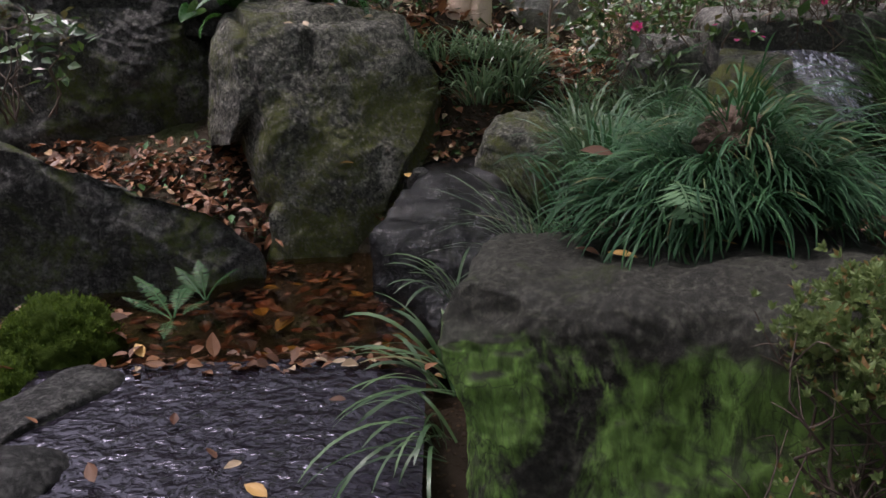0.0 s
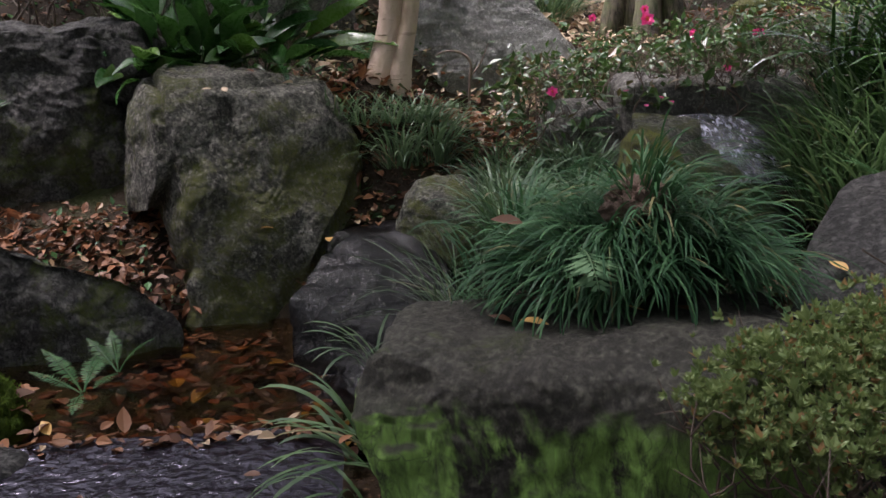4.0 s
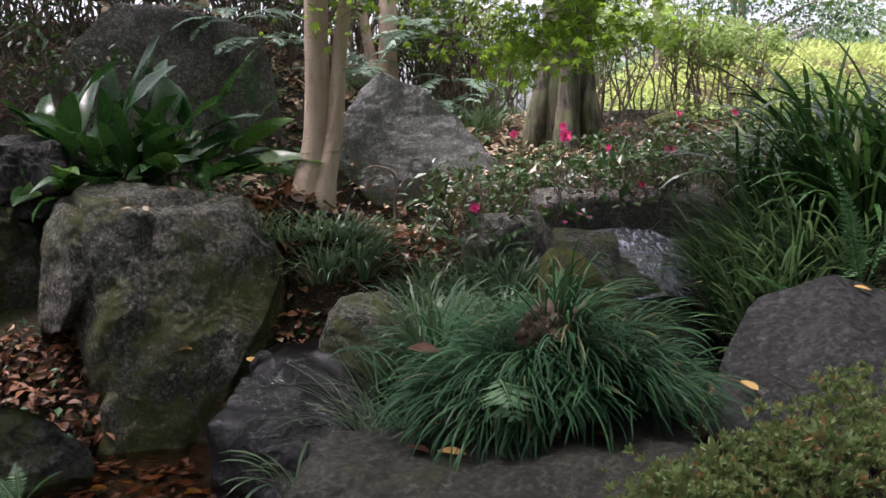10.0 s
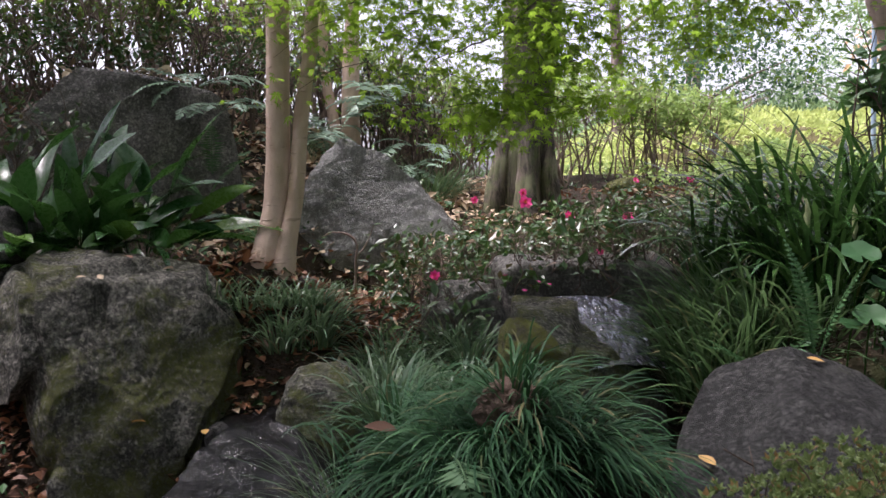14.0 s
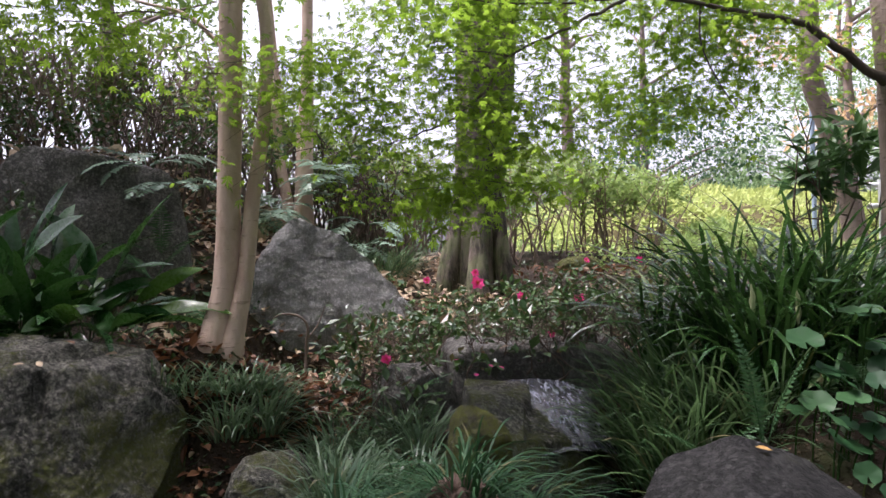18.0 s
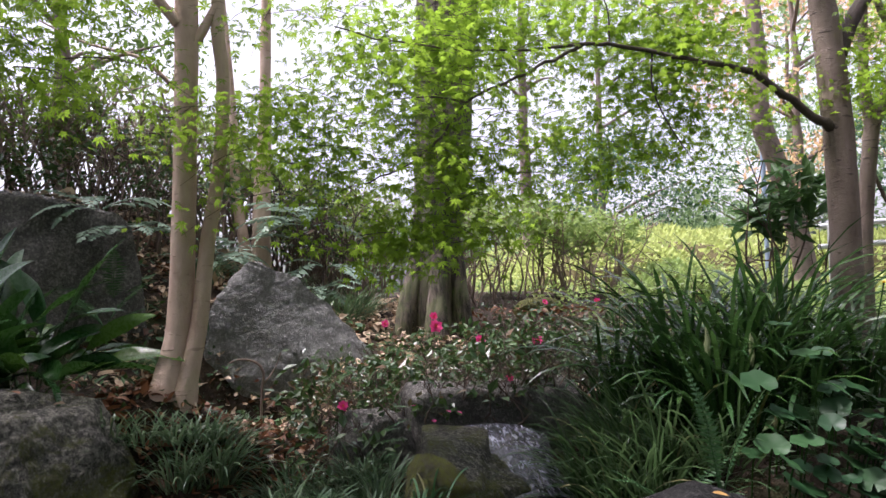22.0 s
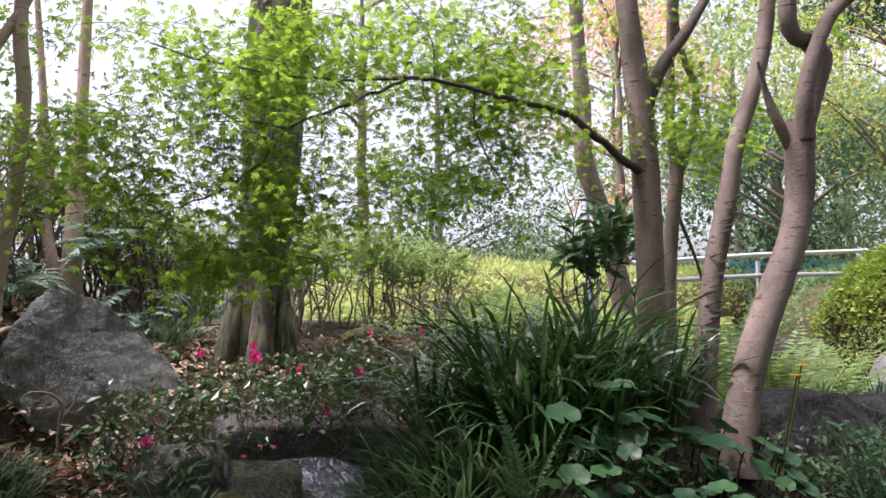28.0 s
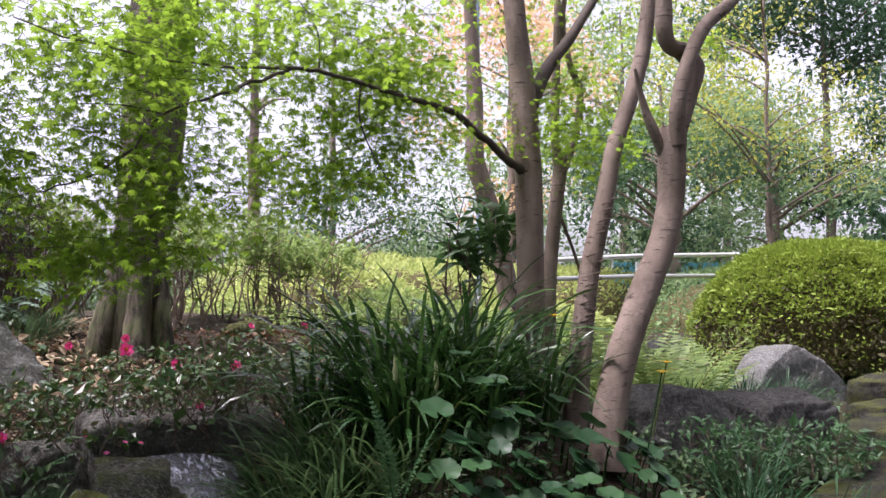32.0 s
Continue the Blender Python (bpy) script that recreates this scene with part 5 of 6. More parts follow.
# shrubs behind the old tree
for x, y, h, n in [(2.75, 7.6, 1.05, 1100), (3.3, 7.9, 1.1, 1300), (3.85, 7.7, 0.95, 1100), (4.25, 7.8, 0.85, 1500), (3.0, 8.5, 1.2, 900), (1.9, 8.2, 1.1, 900)]:
    shrub("azalea_shrub", (x, y, float(ground_z(x, y)) - 0.05), (0.45, 0.4), h, int(n * 0.72), 0.066, L_HEDGE, "open shrub with brown stems and bright green leaves", "shrub", 14, 0.55, wild=0.3, thick=0.011, stem_mat=TWIG_PALE, group="shrubs behind the old tree")
for x, y, h in [(4.6, 6.9, 0.42), (5.2, 6.6, 0.38), (5.6, 7.3, 0.4), (4.9, 7.6, 0.45), (5.7, 6.1, 0.36), (6.3, 6.6, 0.4)]:
    shrub("low_hedge", (x, y, float(ground_z(x, y)) - 0.05), (0.6, 0.5), h, 1900, 0.05, L_HEDGE, "low loose hedge of yellow-green leaves", "hedge", 12, 0.15, group="low hedge")


def mound(name, at, r, mat, leaves, size, label, category, group="", power=2.4, low=0.0):
    """A clipped mound: a dense skin of small leaves over an inner body of twigs and leaves."""
    ob = thing(name, at, label, category, group)
    d = rng.normal(size=(leaves, 3))
    d[:, 2] = np.abs(d[:, 2])
    d /= (np.abs(d) ** power).sum(1, keepdims=True) ** (1 / power)
    # low: thins the bright skin down the sides, leaving them darker as if shaded
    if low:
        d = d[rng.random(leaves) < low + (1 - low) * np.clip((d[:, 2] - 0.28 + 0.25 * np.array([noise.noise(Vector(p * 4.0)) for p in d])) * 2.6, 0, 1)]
        leaves = len(d)
    bumps = np.array([noise.noise(Vector(p * 5.0) + Vector(at)) for p in d])
    P = np.array(at) + d * np.array(r) * (1 + 0.045 * bumps - 0.10 * rng.random(leaves) ** 2)[:, None]
    n = d / np.linalg.norm(d, axis=1)[:, None]
    yaw = np.arctan2(-n[:, 0], n[:, 1]) + rng.normal(size=leaves) * 0.9
    rot = turns(yaw, np.arcsin(np.clip(n[:, 2], -1, 1)) * 0.6 + rng.normal(size=leaves) * 0.5, rng.normal(size=leaves) * 0.7)
    part("leaves", spread(OVAL, P, rot, size * np.exp(rng.normal(size=leaves) * 0.25)), mat, ob, smooth=False)["kind"] = "stuff"
    u, v = np.meshgrid(np.linspace(0, 2 * np.pi, 25), np.linspace(0, np.pi / 2, 9))
    q = np.stack([np.cos(u) * np.cos(v), np.sin(u) * np.cos(v), np.sin(v)], -1)
    q = q / (np.abs(q) ** power).sum(-1, keepdims=True) ** (1 / power)
    V = np.array(at) + q * np.array(r) * 0.86
    i = np.arange(9 * 25).reshape(9, 25)
    F = np.stack([i[:-1, :-1], i[:-1, 1:], i[1:, 1:], i[1:, :-1]], -1).reshape(-1, 4)
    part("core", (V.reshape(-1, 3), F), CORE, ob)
    return ob


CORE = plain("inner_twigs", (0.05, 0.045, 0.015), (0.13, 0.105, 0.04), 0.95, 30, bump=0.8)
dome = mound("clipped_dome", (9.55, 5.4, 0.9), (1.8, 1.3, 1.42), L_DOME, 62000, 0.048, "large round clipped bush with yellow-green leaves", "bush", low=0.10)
# brown-olive inside of the dome, its dark colour also painting the sides' shade
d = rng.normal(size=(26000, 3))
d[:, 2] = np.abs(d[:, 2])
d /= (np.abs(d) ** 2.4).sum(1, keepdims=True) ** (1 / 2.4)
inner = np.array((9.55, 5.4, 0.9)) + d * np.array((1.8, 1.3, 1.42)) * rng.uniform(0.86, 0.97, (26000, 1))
part("inner_leaves", leaf_cloud(OVAL, inner, 0.05, 0.3, 0.8), L_INNER_SHADED, dome, "olive inner leaves, darkened to carry the shade of the sides", smooth=False)["kind"] = "stuff"
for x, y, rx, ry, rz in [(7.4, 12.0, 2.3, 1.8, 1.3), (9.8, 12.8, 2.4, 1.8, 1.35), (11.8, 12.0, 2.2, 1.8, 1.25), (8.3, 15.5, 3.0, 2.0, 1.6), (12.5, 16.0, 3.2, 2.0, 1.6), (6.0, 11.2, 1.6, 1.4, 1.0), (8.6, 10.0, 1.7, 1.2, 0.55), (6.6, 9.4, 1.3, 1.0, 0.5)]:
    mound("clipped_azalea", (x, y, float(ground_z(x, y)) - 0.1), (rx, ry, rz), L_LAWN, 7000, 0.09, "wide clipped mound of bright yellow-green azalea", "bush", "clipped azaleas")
for x, y, rx, ry, rz in [(12.5, 8.5, 2.4, 1.6, 1.3), (15.0, 8.0, 2.6, 1.8, 1.6), (12.8, 6.0, 1.8, 1.4, 1.2)]:
    mound("clipped_bush", (x, y, 0.95), (rx, ry, rz), L_FARTREE, 7000, 0.085, "broad clipped grey-green bush", "bush", "far clipped bushes")


def far_tree(at, height, spread_r, mat, label, leaves=2600, size=0.16, trunk=0.14, lean=0.0, crown_at=0.45, blobs=9, bark=None, name="garden_tree"):
    ob = thing(name, at, label, "tree", "distant trees")
    x, y, z = at
    top = (x + lean, y, z + height)
    part("trunk", limb([(x, y, z - 0.1, trunk), (x + lean * 0.2, y, z + height * 0.3, trunk * 0.8), (x + lean * 0.6, y, z + height * 0.65, trunk * 0.5), (*top, 0.02)], 18, 9, 0.03, 0.02), bark or BARK_FAR, ob)
    P = []
    for b in range(blobs):
        a = rng.uniform(0, 2 * np.pi)
        k = rng.uniform(0.2, 1.0)
        h = z + height * (crown_at + (1.02 - crown_at) * rng.random())
        c = np.array([x + lean * 0.6 + spread_r * k * math.cos(a), y + spread_r * k * math.sin(a), h])
        s = np.array([x + lean * 0.5, y, h - spread_r * 0.5 * k])
        part("limb", limb([(*s, trunk * 0.35), (*((s + c) / 2 + np.array([0, 0, 0.1])), trunk * 0.22), (*c, 0.01)], 7, 5), bark or BARK_FAR, ob)
        P.append(ball(int(leaves * 1.2) // blobs, c, (spread_r * 0.5, spread_r * 0.5, spread_r * 0.32), 0.0))
    part("crown", leaf_cloud(OVAL, np.concatenate(P), size, 0.3, 0.7), mat, ob, smooth=False)["kind"] = "stuff"
    return ob


for x, y, h, r, mat, lab, n, sz in [
    (10.5, 19.5, 8.0, 3.0, L_FARTREE, "tall green tree behind the azaleas", 420, 0.15),
    (12.0, 14.0, 7.0, 1.7, L_ORANGE, "slim tree with orange autumn leaves", 1100, 0.14),
    (16.5, 15.0, 8.0, 3.0, L_FARTREE, "broad green tree behind the rail", 3000, 0.17),
    (13.5, 11.2, 5.0, 2.3, L_FARTREE, "low spreading tree with grey-green leaves", 3200, 0.13),
    (20.0, 11.5, 9.5, 3.2, L_DARKTREE, "dark evergreen tree by the path", 5200, 0.22),
    (22.0, 16.0, 10.0, 3.4, L_FARTREE, "tall pale green garden tree", 2600, 0.2),
    (6.5, 15.0, 7.5, 1.8, L_CANOPY, "thin pale-stemmed garden tree", 260, 0.12),
    (-1.5, 13.5, 7.0, 2.2, L_CANOPY, "tree on the top of the bank", 1400, 0.14),
    (18.5, 22.0, 10.0, 3.5, L_ORANGE, "tall tree with pale orange leaves", 2600, 0.2),
]:
    far_tree((x, y, float(ground_z(x, y))), h, r, mat, lab, int(n * 1.7), sz * 0.78, crown_at=0.35)

for x, y, h, r, mat, lab, n, sz in [
    (15.5, 10.0, 4.0, 2.0, L_FARTREE, "low leafy tree behind the clipped bush", 3000, 0.13),
    (12.2, 9.8, 3.6, 1.8, L_DARKTREE, "low dark tree behind the rail", 3600, 0.12),
    (19.5, 8.5, 6.0, 2.6, L_DARKTREE, "dense evergreen at the garden's edge", 6000, 0.19),
    (17.5, 13.0, 5.0, 2.6, L_FARTREE, "pale green tree behind the path", 4200, 0.15),
    (14.5, 18.0, 4.5, 2.6, L_FARTREE, "low wide tree across the lawn", 3600, 0.16),
    (9.5, 18.0, 3.4, 2.2, L_DARKTREE, "low dark bush-like tree across the lawn", 3000, 0.14),
]:
    far_tree((x, y, float(ground_z(x, y))), h, r, mat, lab, int(n * 1.7), sz * 0.75, crown_at=0.15, blobs=14)

for x, y, h in [(12.0, 24.0, 2.6), (18.0, 26.0, 3.0), (7.0, 26.0, 2.4), (24.0, 20.0, 3.2), (27.0, 13.0, 3.2)]:
    shrub("boundary_shrub", (x, y, float(ground_z(x, y)) - 0.1), (4.0, 1.6), h, 5200, 0.2, L_FARTREE, "dense shrubbery along the garden boundary", "shrub", 16, 0.05, thick=0.03, group="boundary planting")

far_tree((12.6, 8.2, 1.2), 5.6, 2.3, L_GOLDEN, "maple turning yellow behind the clipped bush", 5200, 0.07, crown_at=0.5, blobs=16, trunk=0.07)

# unseen trees added on the near side, closing off light from behind the path
for x, y, h, r in [(-6.5, -3.0, 8.0, 2.8), (-2.0, -5.5, 8.5, 3.0), (2.5, -5.0, 8.0, 3.0), (7.0, -4.5, 8.5, 3.0), (11.5, -2.5, 8.0, 3.0), (-8.0, 2.0, 8.0, 2.6), (16.0, 0.5, 8.5, 3.0)]:
    far_tree((x, y, float(ground_z(x, y))), h, r, L_DARKTREE, "unseen evergreen tree added on the near side to block light", 9000, 0.2, crown_at=0.08, blobs=18)

# hand rail, blue pole, pale building beyond
rail = thing("hand_rail", (7.4, 6.2, 1.15), "two-bar steel hand rail beside a path", "rail")
for z0, z1 in ((2.04, 2.2), (1.86, 1.95)):
    part("bar", tube([(5.6, 6.25, z0 - 0.03), (7.2, 6.2, (z0 + z1) / 2), (8.9, 6.15, z1)], 0.024, 10), STEEL, rail)
for x in (5.7, 7.25, 8.85):
    part("post", tube([(x, 6.22, 1.0), (x, 6.22, 2.06)], 0.022, 10), STEEL, rail)
pole = thing("lamp_pole", (8.15, 10.2, 1.4), "slim blue-grey painted pole", "pole")
part("shaft", tube([(8.15, 10.2, 1.2), (8.15, 10.2, 6.5)], 0.034, 12), POLE, pole)
part("base", tube([(8.15, 10.2, 1.2), (8.15, 10.2, 1.5)], 0.08, 12), POLE, pole)

# a turquoise sheet beyond the far trees
fence = thing("blue_sheet_fence", (16.0, 11.2, 1.9), "turquoise sheet fence behind far trees", "fence")
for i in range(4):
    x, y = 14.2 + i * 0.95, 13.2 - i * 0.55
    part("panel", (np.array([(x, y, 2.05), (x + 0.93, y - 0.54, 2.05), (x + 0.93, y - 0.54, 2.65), (x, y, 2.65), (x, y + 0.04, 2.05), (x + 0.93, y - 0.50, 2.05), (x + 0.93, y - 0.50, 2.65), (x, y + 0.04, 2.65)]), np.array([(0, 1, 2, 3), (5, 4, 7, 6), (3, 2, 6, 7), (0, 4, 5, 1), (0, 3, 7, 4), (1, 5, 6, 2)])), BLUE_SHEET, fence, smooth=False)
    part("post", tube([(x, y + 0.03, 0.8), (x, y + 0.03, 2.7)], 0.03, 8), STEEL, fence)

# ---- plants of the stream bank ----
def clump(name, at, r, n, length, width, mat, label, category="grass", group="", lean=(0.1, 0.7), droop=(0.6, 1.6), rise=0.0, segs=6, toward=None, single=8, stray=0.5, wisp=0):
    """A tuft of arching blades, gathered in wisps of a few where wisp is given."""
    a = rng.uniform(0, 2 * np.pi, n)
    k = np.sqrt(rng.random(n))
    x, y = at[0] + r[0] * k * np.cos(a), at[1] + r[1] * k * np.sin(a)
    roots = np.stack([x, y, np.full(n, at[2]) + rise * (1 - k**2)], -1)
    yaw = np.arctan2(x - at[0], y - at[1]) + rng.normal(size=n) * stray
    if toward is not None:
        yaw = toward + rng.normal(size=n) * 0.8
    long, wide = length * rng.uniform(0.6, 1.15, n), width * rng.uniform(0.7, 1.2, n)
    tilt, bend = rng.uniform(*lean, n) * (0.4 + 0.6 * k), rng.uniform(*droop, n)
    if wisp:
        lead = rng.integers(0, max(1, n // wisp), n)
        roots = roots[lead] + rng.normal(size=(n, 3)) * np.array([0.016, 0.016, 0.012])
        yaw = yaw[lead] + rng.normal(size=n) * 0.2
        tilt = tilt[lead] + rng.normal(size=n) * 0.1
        bend = bend[lead] + rng.normal(size=n) * 0.22
        long = long[lead] * rng.uniform(0.72, 1.1, n)
    ob = thing(name, at, label, category, group)
    m = min(n, single)
    for s in range(m):
        q = slice(s, s + 1)
        part("blade", blades(roots[q], yaw[q], long[q], wide[q], tilt[q], bend[q], segs), mat, ob)
    if n > m:
        q = slice(m, n)
        part("blades", blades(roots[q], yaw[q], long[q], wide[q], tilt[q], bend[q], segs), mat, ob)["kind"] = "stuff"
    return ob


def fern(at, fronds, length, mat, label, pairs=16, lean=(0.5, 1.0), droop=(0.5, 1.0), wide=0.26, yaw=None, span=3.1, group="ferns", gap=0.8):
    ob = thing("fern", at, label, "fern", group)
    for i in range(fronds):
        y0 = (rng.uniform(0, 2 * np.pi) if yaw is None else yaw + rng.uniform(-span / 2, span / 2))
        part("frond", frond(at, y0, length * rng.uniform(0.75, 1.1), rng.uniform(*lean), rng.uniform(*droop), pairs, wide, gap), mat, ob, smooth=False)
    return ob


# the big tuft above the front boulder
for x, y, z, n, L, rise in [(0.54, 2.18, 0.55, 520, 0.25, 0.13), (0.62, 2.10, 0.60, 640, 0.29, 0.15), (0.74, 2.15, 0.65, 800, 0.31, 0.15), (0.86, 2.10, 0.58, 640, 0.30, 0.14), (0.94, 2.18, 0.54, 540, 0.24, 0.11), (0.62, 2.32, 0.56, 440, 0.25, 0.13)]:
    clump("sedge_tuft", (x, y, z), (0.14, 0.10), n, L, 0.0056, L_GRASS, "big drooping tuft of fine green grass", group="sedge tufts", lean=(0.6, 1.25), droop=(1.3, 2.3), rise=rise, segs=10, single=60, stray=0.45, wisp=9)
clump("sedge_tuft", (0.46, 2.45, 0.56), (0.14, 0.12), 160, 0.26, 0.0075, L_GRASS, "green grass leaning over the wet rocks", lean=(0.2, 1.0), droop=(0.8, 2.0), rise=0.12, segs=7, single=100, wisp=5)
rock("root_clump", box_corners(0.72, 2.13, 0.79, 0.885, 0.2, 0.1, 8, 0.75), FIBRE, "brown fibrous root mat in the tuft", 36, "root clump", rough=0.03, grain=18, square=3, seed=91)
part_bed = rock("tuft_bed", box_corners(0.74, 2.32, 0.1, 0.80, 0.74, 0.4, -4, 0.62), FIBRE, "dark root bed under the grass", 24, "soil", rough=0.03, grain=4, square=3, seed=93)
# tufts by the pool
clump("pool_tuft", (-0.02, 2.0, 0.22), (0.05, 0.06), 20, 0.36, 0.015, L_LILY, "arching strap leaves hanging over the pool", lean=(0.6, 1.3), droop=(0.9, 1.7), segs=9, toward=-1.3, single=60)
clump("pool_tuft", (-0.04, 1.8, 0.16), (0.04, 0.06), 14, 0.42, 0.011, L_LILY, "limp strap leaves against the boulder", lean=(0.5, 1.2), droop=(1.4, 2.2), segs=9, toward=-2.2, single=60)
clump("pool_tuft", (0.0, 2.62, 0.2), (0.04, 0.05), 12, 0.3, 0.010, L_LILY, "few arching leaves beside the cascade", lean=(0.3, 0.9), droop=(0.9, 2.0), segs=8, toward=-1.4, single=60)
clump("pool_tuft", (0.32, 2.62, 0.36), (0.12, 0.14), 70, 0.4, 0.005, L_LILY, "thin pale grass over the wet rock", lean=(0.4, 1.2), droop=(0.5, 1.4), segs=6, toward=-1.3, single=20)
# lily turf on the bank
for x, y, z, n, L in [(0.62, 4.0, 0.52, 120, 0.26), (0.48, 3.85, 0.48, 110, 0.24), (1.0, 3.8, 0.58, 110, 0.26), (0.7, 3.5, 0.44, 110, 0.3), (0.9, 3.4, 0.48, 100, 0.28), (0.14, 4.03, 0.66, 110, 0.32), (0.30, 4.08, 0.66, 110, 0.32), (0.0, 4.12, 0.86, 60, 0.17), (0.12, 4.1, 0.86, 60, 0.17), (0.24, 4.12, 0.86, 60, 0.17), (-0.15, 4.2, 0.85, 140, 0.2), (0.32, 4.3, 0.78, 160, 0.22), (0.78, 3.95, 0.52, 160, 0.24), (0.95, 4.05, 0.6, 160, 0.24), (0.62, 3.75, 0.45, 120, 0.22), (0.55, 3.45, 0.42, 110, 0.3), (0.75, 3.3, 0.45, 110, 0.3), (0.5, 3.0, 0.6, 90, 0.32), (-0.2, 4.35, 0.85, 100, 0.2)]:
    clump("lily_turf", (x, y, z), (0.1, 0.09), n, L, 0.009, L_TURF, "green lily turf with narrow arching leaves", group="lily turf", lean=(0.1, 1.0), droop=(0.8, 1.9))
for x, y, n, L in [(1.35, 6.5, 200, 0.34), (1.2, 6.9, 160, 0.3), (1.55, 6.9, 160, 0.34), (0.3, 6.4, 90, 0.25), (1.0, 7.1, 120, 0.3)]:
    clump("lily_turf", (x, y, float(ground_z(x, y)) - 0.02), (0.14, 0.12), n, L, 0.008, L_LILY, "dark lily turf tuft under the trees", group="lily turf", lean=(0.1, 0.9), droop=(0.7, 1.7))
# reedy grass right of the chute, and the big strap-leaved clump behind it
for x, y, z, n, L in [(1.98, 3.4, 0.42, 260, 0.45), (2.0, 3.65, 0.55, 200, 0.42), (2.12, 3.35, 0.42, 300, 0.56), (2.3, 3.5, 0.5, 320, 0.6), (2.25, 3.8, 0.6, 260, 0.52), (2.42, 3.3, 0.55, 240, 0.52), (2.0, 3.1, 0.35, 120, 0.42)]:
    clump("reed_grass", (x, y, z), (0.14, 0.14), int(n * 0.55), L * 1.15, 0.013, L_REED, "tall arching green grass beside the chute", group="reed grass", lean=(0.1, 0.8), droop=(0.7, 1.8), segs=7)
for x, y, z, n, L, w in [(2.6, 3.75, 0.75, 130, 0.85, 0.022), (2.9, 3.7, 0.85, 130, 0.9, 0.022), (3.2, 3.75, 0.95, 110, 0.8, 0.022), (2.6, 3.45, 0.7, 120, 0.7, 0.02), (2.95, 3.4, 0.8, 110, 0.7, 0.02), (2.75, 4.05, 0.85, 100, 0.85, 0.022), (3.3, 3.4, 0.9, 90, 0.6, 0.02), (2.4, 4.1, 0.85, 80, 0.6, 0.018)]:
    clump("strap_clump", (x, y, z), (0.16, 0.15), int(n * 1.0), L * 1.16, w * 1.02, L_STRAP, "large clump of glossy dark strap leaves", group="strap-leaved clump", lean=(0.05, 0.65), droop=(0.9, 2.2), segs=8, single=140)
for x, y, z, h in [(2.58, 3.25, 0.9, 0.33), (2.42, 3.35, 0.9, 0.36)]:
    ob = thing("seed_spike", (x, y, z), "pale green seed spike above the strap leaves", "flower spike")
    part("stalk", tube([(x, y, z), (x + 0.01, y, z + h - 0.06)], 0.004, 5), L_STRAP, ob)
    part("spike", tube(smooth_line([(x + 0.01, y, z + h - 0.09, 0.006), (x + 0.012, y, z + h - 0.04, 0.017), (x + 0.01, y, z + h + 0.02, 0.015), (x + 0.005, y, z + h + 0.06, 0.003)], 10)[:, :3], [0.004, 0.008, 0.011, 0.012, 0.012, 0.011, 0.010, 0.008, 0.005, 0.002], 9, 0.2), SPIKE, ob)

# broad glossy leaves behind the tall boulder
aspid = thing("cast_iron_plant", (-0.7, 4.35, 1.05), "clump of broad dark glossy leaves behind the boulder", "plant")


def big_leaf(root, yaw, length, width, lean, droop, stalk=0.25):
    """One broad leaf on a short stalk, arching over: a sunken rib, a slow twist and a wavy edge."""
    n = 16
    s = np.linspace(0, 1, n)
    ang = lean + droop * s**1.5
    h, z = np.cumsum(np.sin(ang)) * length / n, np.cumsum(np.cos(ang)) * length / n
    swing = rng.normal() * 0.55
    yaws = yaw + swing * s**2
    d = np.stack([np.sin(yaws), np.cos(yaws), np.zeros(n)], -1)
    sd = np.stack([np.cos(yaws), -np.sin(yaws), np.zeros(n)], -1)
    nrm = -d * np.cos(ang)[:, None] + np.array([0, 0, 1.0]) * np.sin(ang)[:, None]
    twist = rng.normal() * 0.7 * s + rng.normal() * 0.25
    across = sd * np.cos(twist)[:, None] + nrm * np.sin(twist)[:, None]
    face = nrm * np.cos(twist)[:, None] - sd * np.sin(twist)[:, None]
    mid = np.array(root) + d * h[:, None] + np.array([0, 0, 1.0]) * z[:, None]
    u = np.clip((s - stalk) / (1 - stalk), 0, 1)
    w = width / 2 * np.where(s < stalk, 0.07, np.sin(np.pi * u**0.8) ** 0.75 + 0.05)
    w[-1] = 0.002
    wave = 0.16 * np.sin(s * 17 + rng.uniform(0, 6)) * w
    cols = [mid + across * (k * w)[:, None] + face * (lift * w + (wave * abs(k) * np.sign(k)))[:, None] for k, lift in ((-1, 0.26), (-0.55, 0.27), (0, 0.0), (0.55, 0.27), (1, 0.26))]
    V = np.stack(cols, 1).reshape(-1, 3)
    i = np.arange(n - 1) * 5
    F = np.concatenate([np.stack([i + a, i + a + 1, i + a + 6, i + a + 5], -1) for a in range(4)])
    return V, F


for i in range(112):
    k = rng.uniform(-1, 1)
    x, y = -0.78 + 0.30 * k, 4.52 + 0.16 * rng.uniform(-1, 1)
    yaw = rng.uniform(-math.pi, math.pi) if i % 2 == 0 else (1.9 if k > -0.5 else 3.6) + rng.normal() * 0.8
    tall = i % 3 == 0
    near = 0.66 if math.cos(yaw) < -0.4 else 0.78 if math.sin(yaw) < -0.5 else 0.95
    part("leaf", big_leaf((x, y, 1.0), yaw, near * rng.uniform(0.62, 0.96) * (1.08 if tall else 0.92), rng.uniform(0.07, 0.115), rng.uniform(0.05, 0.4) if tall else rng.uniform(0.3, 0.95), rng.uniform(0.4, 1.1) if tall else rng.uniform(0.8, 1.7), 0.42), L_ASPID, aspid)


# round-leaved plants
lig = thing("leopard_plant", (2.9, 2.85, 0.75), "low plant with round glossy green leaves", "plant")


